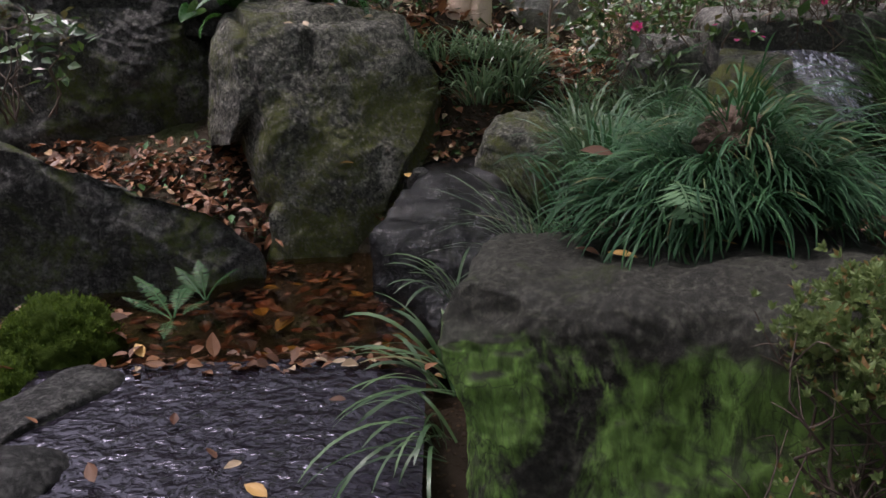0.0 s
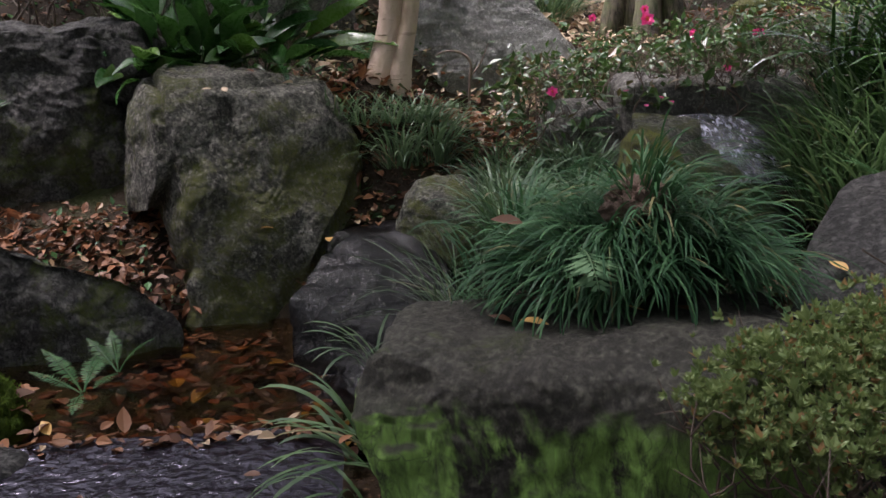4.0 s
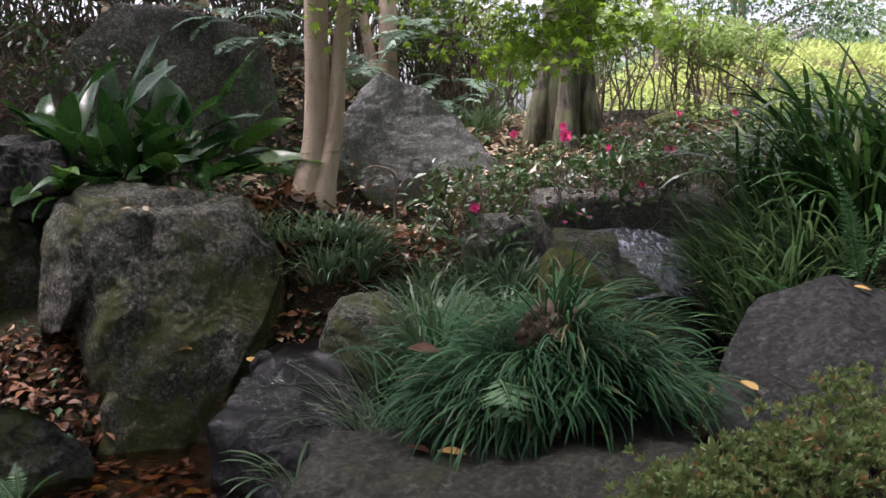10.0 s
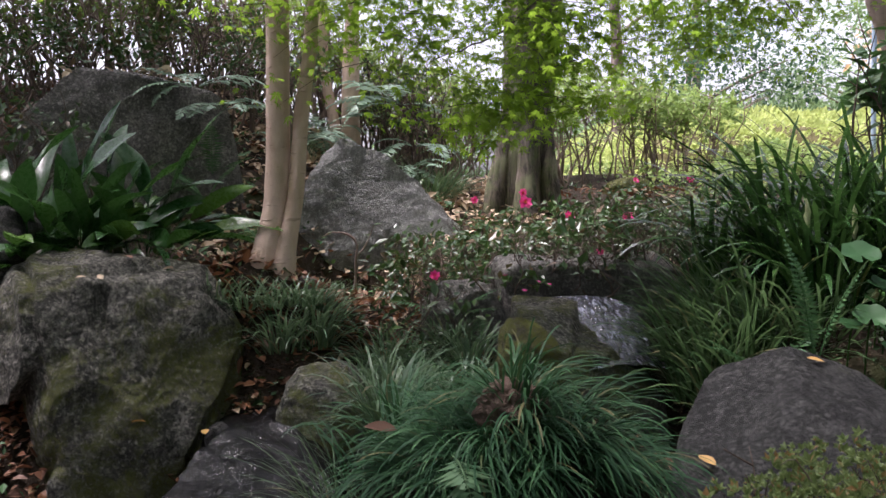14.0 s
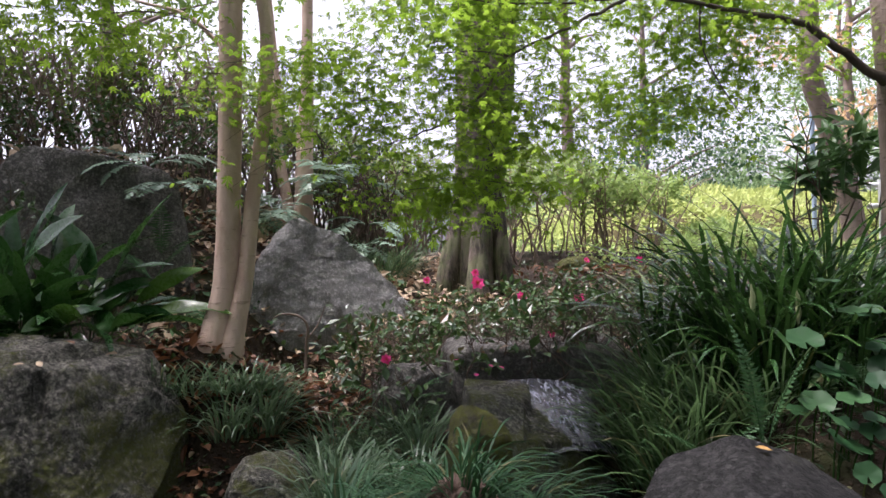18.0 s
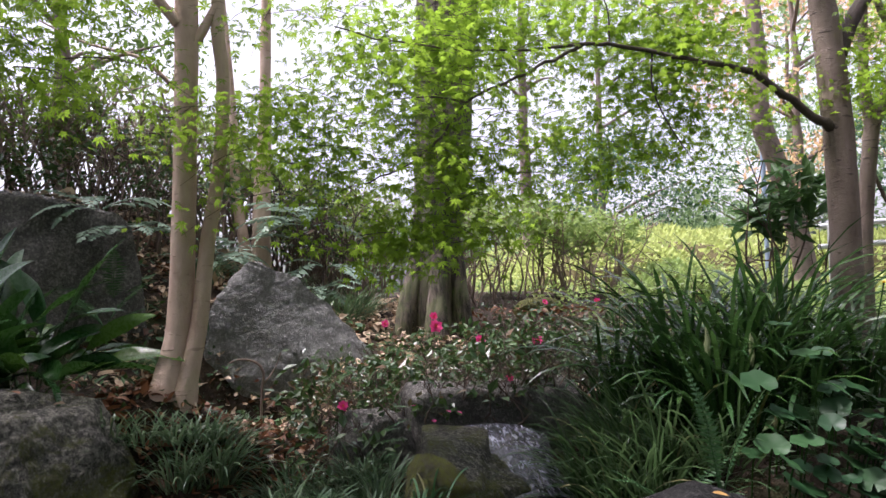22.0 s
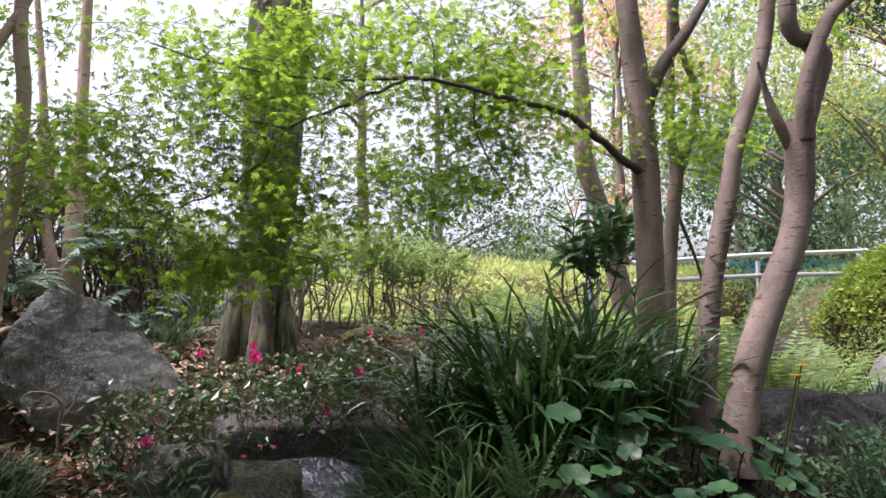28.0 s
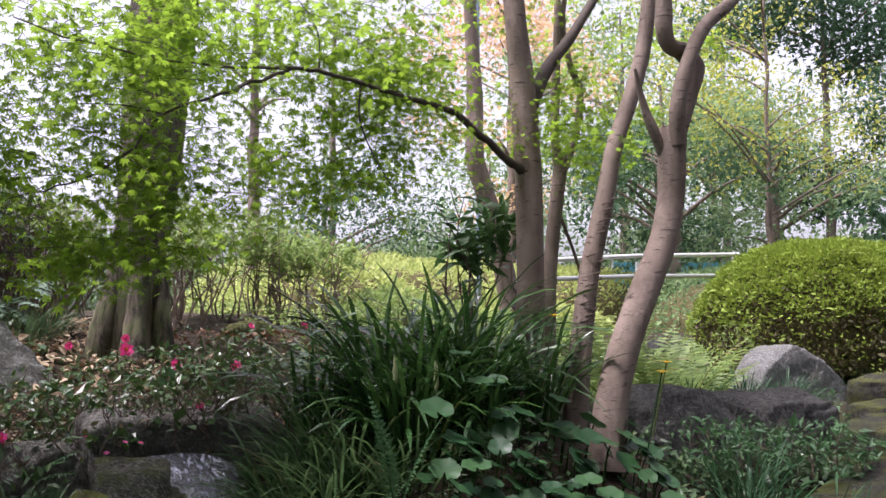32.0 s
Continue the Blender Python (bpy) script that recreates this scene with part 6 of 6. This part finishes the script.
def round_leaf(c, yaw, tilt, r):
    """A kidney-shaped leaf, slightly cupped, with a wavy rim."""
    n = 22
    a = np.linspace(radians(14), radians(346), n)
    rad = r * (0.86 + 0.14 * np.cos((a - np.pi))) * (1 + 0.05 * np.sin(7 * a))
    rim = np.stack([rad * np.sin(a), -rad * np.cos(a) * 0.9, 0.045 * r * np.sin(5 * a) + 0.1 * r], -1)
    half = rim * 0.55 * np.array([1, 1, 0.5])
    V = np.vstack([[(0, 0, -0.02 * r)], half, rim])
    F = [(0, i + 1, i + 2) for i in range(n - 1)]
    for i in range(n - 1):
        F += [(1 + i, 1 + n + i, 2 + n + i), (1 + i, 2 + n + i, 2 + i)]
    R = turns(np.array([yaw]), np.array([tilt]), np.array([rng.normal() * 0.15]))[0]
    return V @ R.T + np.array(c), np.array(F)


def leopard_leaf(owner, c, yaw, tilt, r, base):
    blade = part("leaf", round_leaf(c, yaw, tilt, r), L_ROUND, owner)
    part("stalk", tube(smooth_line([base, (np.array(base) + np.array(c)) / 2 + np.array([0, 0, 0.05]), np.array(c) - np.array([0, 0, 0.01])], 6), 0.004, 5), L_STRAP, blade)


for x, y, z, r in [(2.355, 2.9, 1.107, 0.10), (2.44, 2.86, 0.975, 0.095), (2.50, 2.88, 0.97, 0.09), (2.826, 2.9, 1.063, 0.095), (3.006, 2.88, 0.988, 0.11), (3.217, 2.86, 0.997, 0.105), (3.118, 2.75, 0.79, 0.10), (3.432, 2.85, 0.876, 0.10), (2.625, 2.95, 1.209, 0.08), (2.9, 2.8, 0.86, 0.09), (2.552, 3.0, 1.332, 0.08), (2.7, 2.75, 0.85, 0.09), (2.62, 2.7, 0.8, 0.09), (3.28, 2.7, 0.82, 0.10), (2.9, 2.6, 0.72, 0.10), (3.15, 2.55, 0.7, 0.10), (3.4, 2.6, 0.75, 0.10), (2.7, 2.6, 0.7, 0.09), (2.4, 2.68, 0.72, 0.08), (2.56, 2.55, 0.62, 0.085), (3.02, 2.45, 0.62, 0.09), (3.1, 2.95, 1.1, 0.085), (2.75, 3.0, 1.2, 0.075)]:
    leopard_leaf(lig, (x, y, z), rng.uniform(-0.8, 0.8) + 0.4, 0.42 + 0.2 * rng.normal(), r * 0.86, (x + 0.08, y + 0.15, z - 0.28))
for i in range(95):
    x, y = rng.uniform(2.25, 3.5), rng.uniform(2.35, 2.95)
    z = 0.60 + 0.85 * (y - 2.4) + rng.uniform(-0.12, 0.05)
    leopard_leaf(lig, (x, y, z), rng.uniform(-1.2, 1.2) + 0.4, 0.5 + 0.25 * rng.normal(), rng.uniform(0.05, 0.08), (x + 0.05, y + 0.1, z - 0.25))
for x, y, z in [(3.42, 2.62, 1.24), (3.5, 2.66, 1.28), (3.2, 3.1, 1.5)]:
    ob = thing("yellow_flower", (x, y, z - 0.3), "yellow daisy flower on a thin stalk", "flower")
    part("stalk", tube([(x - 0.05, y + 0.05, z - 0.35), (x, y, z)], 0.004, 5), L_STRAP, ob)
    head = part("flower_head", tube([(x, y, z - 0.004), (x, y, z + 0.006)], [0.008, 0.005], 8), YELLOW, ob)
    for j in range(9):
        R = turns(np.array([j * 0.7]), np.array([0.2]), np.array([0.0]))
        part("petal", spread(OVAL_THIN, np.array([[x, y, z]]), R, 0.035), YELLOW, head)

# ferns
fern((0.53, 2.0, 0.75), 2, 0.22, L_FERN_SOFT, "small pale fern hanging over the front boulder", 9, (1.2, 1.5), (0.9, 1.2), 0.5, math.pi, 0.5, gap=1.35)
fern((-1.0, 2.78, 0.12), 6, 0.26, L_FERN, "small fern at the edge of the pool", 18, (0.5, 1.2), (0.4, 0.9), 0.2)
fern((-0.93, 2.95, 0.12), 4, 0.2, L_FERN, "small fern under the low rock", 18, (0.5, 1.2), (0.4, 0.9), 0.2)
fern((2.16, 2.9, 0.66), 4, 0.5, L_FERN, "upright fern beside the slab rock", 22, (0.0, 0.3), (0.1, 0.5), 0.17)
fern((2.0, 3.0, 0.6), 4, 0.38, L_FERN, "drooping fern beside the slab rock", 18, (0.5, 1.0), (0.4, 0.9), 0.2)
fern((2.72, 3.02, 0.85), 3, 0.3, L_FERN, "fern among the round leaves", 16, (0.4, 1.0), (0.4, 0.9), 0.22)
for x, y, z, n, L in [(0.66, 4.25, 0.62, 6, 0.32), (0.98, 4.22, 0.72, 6, 0.32), (0.6, 3.45, 0.44, 6, 0.3), (0.95, 3.62, 0.52, 6, 0.34), (0.7, 4.1, 0.5, 5, 0.3), (0.9, 3.85, 0.5, 5, 0.32), (1.05, 3.7, 0.5, 5, 0.32), (0.55, 3.65, 0.42, 4, 0.3), (0.8, 3.55, 0.42, 5, 0.3), (1.1, 4.0, 0.65, 4, 0.28), (0.42, 3.55, 0.4, 4, 0.25)]:
    fern((x, y, z), n, L, L_FERN, "dark green fern on the bank", 16, (0.5, 1.1), (0.4, 0.9), 0.22)
for x, y, z, n, L in [(-0.25, 5.75, 1.5, 8, 0.42), (-0.28, 5.5, 1.35, 6, 0.4), (0.12, 5.9, 1.3, 5, 0.35), (0.05, 5.2, 1.1, 4, 0.3)]:
    fern((x, y, z), n, L, L_FERN, "feathery fern below the back rock", 18, (0.3, 1.0), (0.5, 1.1), 0.24)
for x, y, z, n, L in [(-0.34, 5.85, 2.1, 7, 0.5), (-0.18, 5.85, 1.95, 6, 0.45), (1.2, 7.15, 2.1, 9, 0.65), (1.3, 7.0, 1.75, 7, 0.5), (0.42, 7.1, 1.85, 7, 0.55), (0.55, 7.0, 1.9, 7, 0.5), (1.2, 6.8, 1.55, 6, 0.4), (0.35, 6.6, 1.75, 6, 0.4)]:
    fern((x, y, z), n, L, L_FERN_PALE, "silvery arching fern on the bank", 12, (0.9, 1.4), (0.9, 1.5), 0.3, math.pi, 3.6, gap=1.4)
for x, y in [(5.2, 4.2), (5.7, 4.3), (4.9, 4.6), (6.2, 4.6), (4.6, 4.1), (5.5, 4.7)]:
    fern((x, y, float(ground_z(x, y))), 11, 0.72, L_HEDGE, "bright green fern in the light", 18, (0.15, 0.8), (0.5, 1.1), 0.24)
for x, y, n in [(5.9, 4.5, 160), (6.5, 4.4, 160), (6.9, 4.3, 160), (4.2, 2.75, 70), (4.4, 2.4, 70), (3.9, 2.5, 90), (8.4, 4.6, 200), (8.9, 4.4, 220), (9.4, 4.3, 220)]:
    clump("lily_turf", (x, y, float(ground_z(x, y))), (0.22, 0.18), n, 0.38, 0.008, L_GRASS, "green lily turf beside the steps", group="lily turf", lean=(0.1, 0.8), droop=(0.5, 1.5))
for x, y, h in [(4.95, 2.78, 0.42), (5.2, 2.8, 0.35), (7.6, 5.15, 0.75), (8.3, 5.0, 0.9), (8.9, 4.9, 0.9), (6.6, 4.9, 0.55), (4.3, 3.0, 0.3), (4.75, 2.95, 0.34)]:
    shrub("small_shrub", (x, y, float(ground_z(x, y))), (0.3, 0.25), h, 350, 0.05, L_HEDGE if x > 6 else L_FERN, "small leafy plant by the steps", "shrub", 8, 0.1, OVAL_THIN, thick=0.005)
fat = shrub("dark_shrub", (3.85, 4.55, 1.15), (0.26, 0.22), 1.15, 240, 0.15, L_SHRUB, "dark shrub with long drooping leaves", "shrub", 7, 0.55, OVAL_THIN, thick=0.012)

# camellias with pink flowers
for x, y, n in [(0.95, 4.5, 420), (1.25, 4.9, 480), (1.6, 4.75, 420), (1.55, 5.2, 520), (2.0, 5.1, 520), (2.0, 5.6, 480), (2.45, 5.2, 520), (2.5, 5.7, 480), (2.95, 5.4, 480), (3.0, 5.0, 420), (2.6, 4.7, 380), (1.1, 5.3, 380), (3.3, 5.7, 380), (0.85, 4.15, 220), (1.5, 4.42, 260), (1.9, 4.45, 260), (2.2, 4.45, 220), (1.4, 4.36, 160), (1.75, 4.36, 160), (2.1, 4.34, 140)]:
    z = float(ground_z(x, y)) + (0.18 if y < 4.37 and x > 1 else 0.0)
    shrub("camellia", (x, y, z - 0.06), (0.34, 0.28), 0.42, int(n * 0.8), 0.055, L_CAMELLIA, "low spreading camellia with small glossy leaves", "shrub", 16, 0.2, thick=0.006, hollow=0.5, group="camellias", wild=0.6)


def flower(c, r, facing):
    ob = thing("camellia_flower", c, "bright pink camellia blossom", "flower", "pink blossoms")
    for ring, (m, k, up) in enumerate(((7, 1.0, 0.35), (6, 0.75, 0.7), (4, 0.5, 1.1))):
        for j in range(m):
            a = np.array([j * 2 * np.pi / m + ring * 0.4 + rng.normal() * 0.1])
            R = turns(a, np.array([up + rng.normal() * 0.1]), np.array([0.0]))
            T = np.array(Euler(facing).to_matrix())
            part("petal", spread(BROAD_PETAL, np.array([c]), T[None] @ R, r * k), PINK, ob)
    tip = np.array(c) + np.array(Euler(facing).to_matrix()) @ np.array([0, 0, r * 0.45])
    part("stamens", tube([c, tip], [r * 0.1, r * 0.16], 7), YELLOW, ob, "pale yellow stamens")
    return ob


BROAD_PETAL = broad(0.75, 0.1, -0.05)
for c, r in [((0.905, 4.13, 0.97), 0.032), ((1.41, 4.5, 0.97), 0.03), ((1.67, 5.1, 1.3), 0.05), ((1.98, 5.16, 1.2), 0.042), ((2.24, 4.84, 1.2), 0.04), ((1.72, 5.3, 1.36), 0.032), ((3.05, 5.6, 1.42), 0.03), ((2.7, 5.75, 1.42), 0.03), ((1.8, 4.2, 1.05), 0.025), ((1.42, 5.4, 1.32), 0.03)]:
    flower(c, r, (rng.uniform(0.9, 1.4), rng.uniform(-0.3, 0.3), rng.uniform(-0.4, 0.2)))

# azalea in front of the boulder
WHORL = join(*[(OVAL[0] @ turns(np.array([i * 1.05]), np.array([0.75 + 0.3 * (i % 2)]), np.array([0.0]))[0].T, OVAL[1]) for i in range(6)])
for x, y, z, rx, h, n in [(0.84, 1.40, 0.24, 0.24, 0.46, 5200), (1.15, 1.45, 0.28, 0.3, 0.46, 5800), (0.70, 1.26, 0.02, 0.13, 0.4, 260), (1.45, 1.7, 0.38, 0.25, 0.38, 2200)]:
    shrub("azalea_bush", (x, y, z), (rx, 0.22), h, n // 3, 0.019, L_AZALEA, "small-leaved azalea with a few brown leaves", "shrub", 22, 0.55, WHORL, thick=0.005, clumps=110, hollow=0.2, group="front azaleas", wild=0.5)
shrub("corner_camellia", (-1.75, 3.55, 0.75), (0.3, 0.25), 0.45, 150, 0.06, L_CAMELLIA, "thin camellia twigs above the low rock", "shrub", 8, 0.2, thick=0.005, wild=0.6)

# ---- fallen leaves ----
def litter(name, x0, x1, y0, y1, n, size, mat, label, height, flat=0.35, template=None):
    x, y = rng.uniform(x0, x1, n), rng.uniform(y0, y1, n)
    P = np.stack([x, y, height(x, y) + rng.uniform(0.004, 0.03, n)], -1)
    rot = turns(rng.uniform(0, 2 * np.pi, n), rng.normal(size=n) * flat, rng.normal(size=n) * flat)
    size = size * np.exp(rng.normal(size=n) * 0.3)
    kinds = [broad(0.62, 0.14, 0.25), broad(0.5, 0.05, -0.25), broad(0.7, 0.2, 0.1), broad(0.42, 0.1, 0.4)]
    own = rng.integers(0, 4, n)
    ob = part(name, join(*[spread(kinds[q], P[own == q], rot[own == q], size[own == q]) for q in range(4)]), mat, smooth=False)
    return tagged(ob, label, "fallen leaves", kind="stuff")


litter("leaf_pile", -2.0, -0.72, 3.36, 4.0, 1100, 0.05, L_WETLEAF, "drift of dry brown and orange leaves", lambda x, y: ground_z(x, y) + 0.02 + 0.06 * rng.random(len(x)))
litter("drowned_leaves", -1.55, 0.1, 2.42, 3.55, 620, 0.06, L_DROWNED, "orange and brown leaves under the water", lambda x, y: -0.06 + 0.07 * rng.random(len(x)), 0.12)
litter("lip_leaves", -1.15, -0.2, 2.36, 2.48, 90, 0.045, L_DEAD, "wet leaves caught along the pool's lip", lambda x, y: 0.105 + 0.0 * x, 0.25)
litter("bank_leaves", -0.4, 1.3, 3.6, 4.7, 1800, 0.05, L_DEAD, "dry leaves on the bank", lambda x, y: ground_z(x, y) + 0.02)
litter("bank_leaves", -0.4, 3.6, 4.3, 7.0, 1500, 0.05, L_DEAD, "dry leaves under the camellias", lambda x, y: ground_z(x, y) + 0.02)
litter("bank_leaves", -2.5, 1.5, 5.5, 8.0, 1200, 0.055, L_DEAD, "dry leaves on the upper bank", lambda x, y: ground_z(x, y) + 0.02)
litter("pale_leaves", -0.4, 2.2, 5.0, 7.6, 2600, 0.06, L_PALE, "pale dead leaves on the bank", lambda x, y: ground_z(x, y) + 0.03)
litter("pale_leaves", 0.3, 3.2, 4.3, 5.6, 250, 0.05, L_PALE, "pale dead leaves under the camellias", lambda x, y: ground_z(x, y) + 0.03)
litter("rock_top_leaves", -1.15, -0.4, 5.74, 6.2, 60, 0.055, L_PALE, "pale dry leaves along the top of the dark rock", lambda x, y: 2.19 - 0.035 * (x + 1.0))
litter("root_leaves", -0.2, 0.4, 4.05, 4.4, 50, 0.045, L_DEAD, "dry leaves heaped round the tree's foot", lambda x, y: ground_z(x, y) + 0.05 * rng.random(len(x)))
litter("gap_leaves", 1.0, 1.3, 2.3, 2.9, 60, 0.05, L_DEAD, "dry leaves caught between the rocks", lambda x, y: 0.52 + 0.0 * x)
litter("stream_leaves", -1.6, -1.15, 2.5, 2.95, 70, 0.055, L_DEAD, "dry leaves behind the moss", lambda x, y: 0.13 + 0.0 * x, 0.2)

# ---- ground cover and single fallen leaves ----
def cover(name, x0, x1, y0, y1, n, size, mat, label, lift=0.05, template=None):
    x, y = rng.uniform(x0, x1, n), rng.uniform(y0, y1, n)
    keep = np.array([noise.noise(Vector((a * 2.2, b * 2.2, 7.0))) for a, b in zip(x, y)]) > -0.15
    x, y = x[keep], y[keep]
    n = len(x)
    P = np.stack([x, y, ground_z(x, y) + rng.uniform(0.01, lift, n)], -1)
    rot = turns(rng.uniform(0, 2 * np.pi, n), rng.normal(size=n) * 0.5 + 0.2, rng.normal(size=n) * 0.5)
    ob = part(name, spread(template or OVAL, P, rot, size * np.exp(rng.normal(size=n) * 0.3)), mat, smooth=False)
    return tagged(ob, label, "ground cover", kind="stuff")


cover("ground_ivy", -0.5, 1.3, 3.4, 4.7, 1700, 0.04, L_CAMELLIA, "dark green creeping leaves on the bank")
cover("ground_ivy", -0.6, 3.8, 4.6, 6.8, 2600, 0.045, L_CAMELLIA, "dark creeping leaves under the shrubs", 0.12)
cover("ground_ivy", -2.6, 1.6, 5.0, 8.0, 2200, 0.05, L_FERN, "green creeping leaves on the upper bank", 0.1)
cover("ground_ivy", 1.7, 4.2, 2.2, 4.4, 2600, 0.045, L_LILY, "low dark leaves between the clumps", 0.14)
cover("ground_ivy", 3.8, 9.5, 2.2, 6.8, 4200, 0.055, L_FERN, "low green leaves beside the steps", 0.14)
cover("ground_ivy", 3.6, 5.6, 2.1, 3.1, 1800, 0.06, L_LILY, "low dark leaves before the steps", 0.12)
cover("ground_ivy", 3.2, 7.0, 5.6, 9.5, 3200, 0.055, L_HEDGE, "low bright leaves below the shrubs", 0.14)
cover("ground_ivy", -1.5, -0.75, 3.2, 4.0, 160, 0.04, L_FERN, "small green leaves in the drift of leaves", 0.1)


def fallen_leaf(c, size, yaw, mat, label, tilt=0.15):
    R = turns(np.array([yaw]), np.array([tilt]), np.array([rng.normal() * 0.25]))
    return tagged(part("fallen_leaf", spread(broad(0.5, 0.1, rng.uniform(-0.2, 0.2)), np.array([c]), R, size), mat), label, "leaf", "single fallen leaves")


def top_of(name, x, y):
    """The height of a thing's surface at x, y."""
    ob = bpy.data.objects[name]
    V = np.array([v.co for v in ob.data.vertices]) + np.array(ob.location)
    near = np.hypot(V[:, 0] - x, V[:, 1] - y)
    return float(V[near < max(0.03, near.min() + 0.01), 2].max()) + 0.006


for name, x, y, s, yaw, mat, lab in [
    ("tall_boulder", -0.60, 3.83, 0.055, 0.4, L_PALE, "pale curled leaf on the tall boulder"), ("tall_boulder", -0.66, 3.82, 0.045, 2.0, L_PALE, "pale curled leaf on the tall boulder"),
    ("tall_boulder", -0.5, 4.02, 0.05, 0.9, L_DEAD, "brown leaf on top of the boulder"), ("tall_boulder", -0.33, 4.06, 0.06, 2.2, L_PALE, "pale tan leaf on top of the boulder"),
    ("front_boulder", 0.45, 1.97, 0.075, 1.4, L_YELLOW, "orange leaf on the front boulder"), ("front_boulder", 0.36, 2.0, 0.07, 0.9, L_DEAD, "brown leaf on the front boulder"),
    ("front_boulder", 0.68, 1.93, 0.05, 1.7, L_YELLOW, "orange leaf on the front boulder"), ("front_boulder", 0.80, 1.92, 0.06, 0.5, L_DEAD, "brown leaf on the front boulder"),
    ("side_slab", 1.33, 2.17, 0.07, 0.3, L_YELLOW, "yellow leaf on the slab rock"), ("side_slab", 1.91, 2.5, 0.065, 1.5, L_YELLOW, "pale pink-brown leaf on the slab rock"),
]:
    fallen_leaf((x, y, top_of(name, x, y)), s, yaw, mat, lab)
ON = [
    (-0.41, 3.535, 0.50, 0.06, 1.2, L_YELLOW, "orange leaf stuck to the boulder"), (-0.18, 3.53, 0.43, 0.07, 0.1, L_YELLOW, "yellow leaf beside the boulder"),
]
ON_MORE = [
    (0.41, 2.1, 0.80, 0.085, 1.5, L_DEAD, "large brown leaf caught in the grass"),
    (-1.0, 2.47, 0.125, 0.075, 0.6, L_YELLOW, "yellow leaf at the pool's lip"),
    (-1.06, 2.5, 0.125, 0.05, 1.9, L_DEAD, "pale leaf at the pool's lip"), (-1.36, 2.36, 0.15, 0.06, 1.6, L_DEAD, "pale leaf beside the moss"),
    (-0.62, 1.88, 0.105, 0.05, 0.8, L_DEAD, "brown leaf on the wet slab"), (-0.55, 1.86, 0.105, 0.05, 2.3, L_DEAD, "brown leaf on the wet slab"),
    (-0.9, 1.8, 0.10, 0.07, 0.5, L_DEAD, "pale leaf on the wet slab"), (-0.46, 1.72, 0.095, 0.075, 1.0, L_YELLOW, "orange leaf on the wet slab"),
    (-0.32, 2.15, 0.115, 0.05, 1.5, L_DEAD, "pale leaf on the wet slab"), (-0.78, 2.05, 0.11, 0.05, 0.2, L_DROWNED, "dark red leaf on the wet slab"),
    (-0.05, 1.92, 0.33, 0.06, 2.6, L_DEAD, "brown leaf caught in the strap leaves"), (-1.15, 2.05, 0.13, 0.05, 1.1, L_DEAD, "pale leaf beside the stone"),
    (-0.85, 1.68, 0.09, 0.055, 2.0, L_DEAD, "pale leaf on the wet slab"), (-1.3, 3.15, 0.60, 0.035, 0.2, L_DEAD, "tiny pale leaf on the sloping rock"),
]
for x, y, z, s, yaw, mat, lab in ON + ON_MORE:
    fallen_leaf((x, y, z), s, yaw, mat, lab)

# fallen petals, and a bent bare twig before the pale rock
for x, y, z in [(1.25, 3.75, 0.92), (1.36, 3.85, 0.945), (1.2, 3.9, 0.98), (1.5, 4.1, 0.9)]:
    R = turns(np.array([rng.uniform(0, 6)]), np.array([0.2]), np.array([0.1]))
    tagged(part("fallen_petal", spread(BROAD_PETAL, np.array([[x, y, z]]), R, 0.035), PINK), "pink petal fallen beside the water", "petal", "fallen petals")
twig = thing("bare_twig", (0.58, 4.95, 0.75), "bent bare twig rising before the pale rock", "twig")
part("stem", limb([(0.58, 4.95, 0.72, 0.009), (0.59, 4.95, 0.98, 0.008), (0.60, 4.95, 1.09, 0.008), (0.55, 4.95, 1.15, 0.007), (0.46, 4.95, 1.165, 0.005), (0.40, 4.95, 1.14, 0.003)], 22, 7), TWIG_PALE, twig)
part("side_shoot", limb([(0.6, 4.95, 1.02, 0.005), (0.66, 4.94, 1.1, 0.004), (0.70, 4.93, 1.2, 0.002)], 8, 5), TWIG_PALE, twig)
for x, z in ((0.44, 1.16), (0.40, 1.13), (0.70, 1.2), (0.67, 1.14)):
    part("leaf", spread(BROAD, np.array([[x, 4.94, z]]), turns(np.array([rng.uniform(0, 6)]), np.array([0.3]), np.array([0.2])), 0.05), L_CAMELLIA, twig)
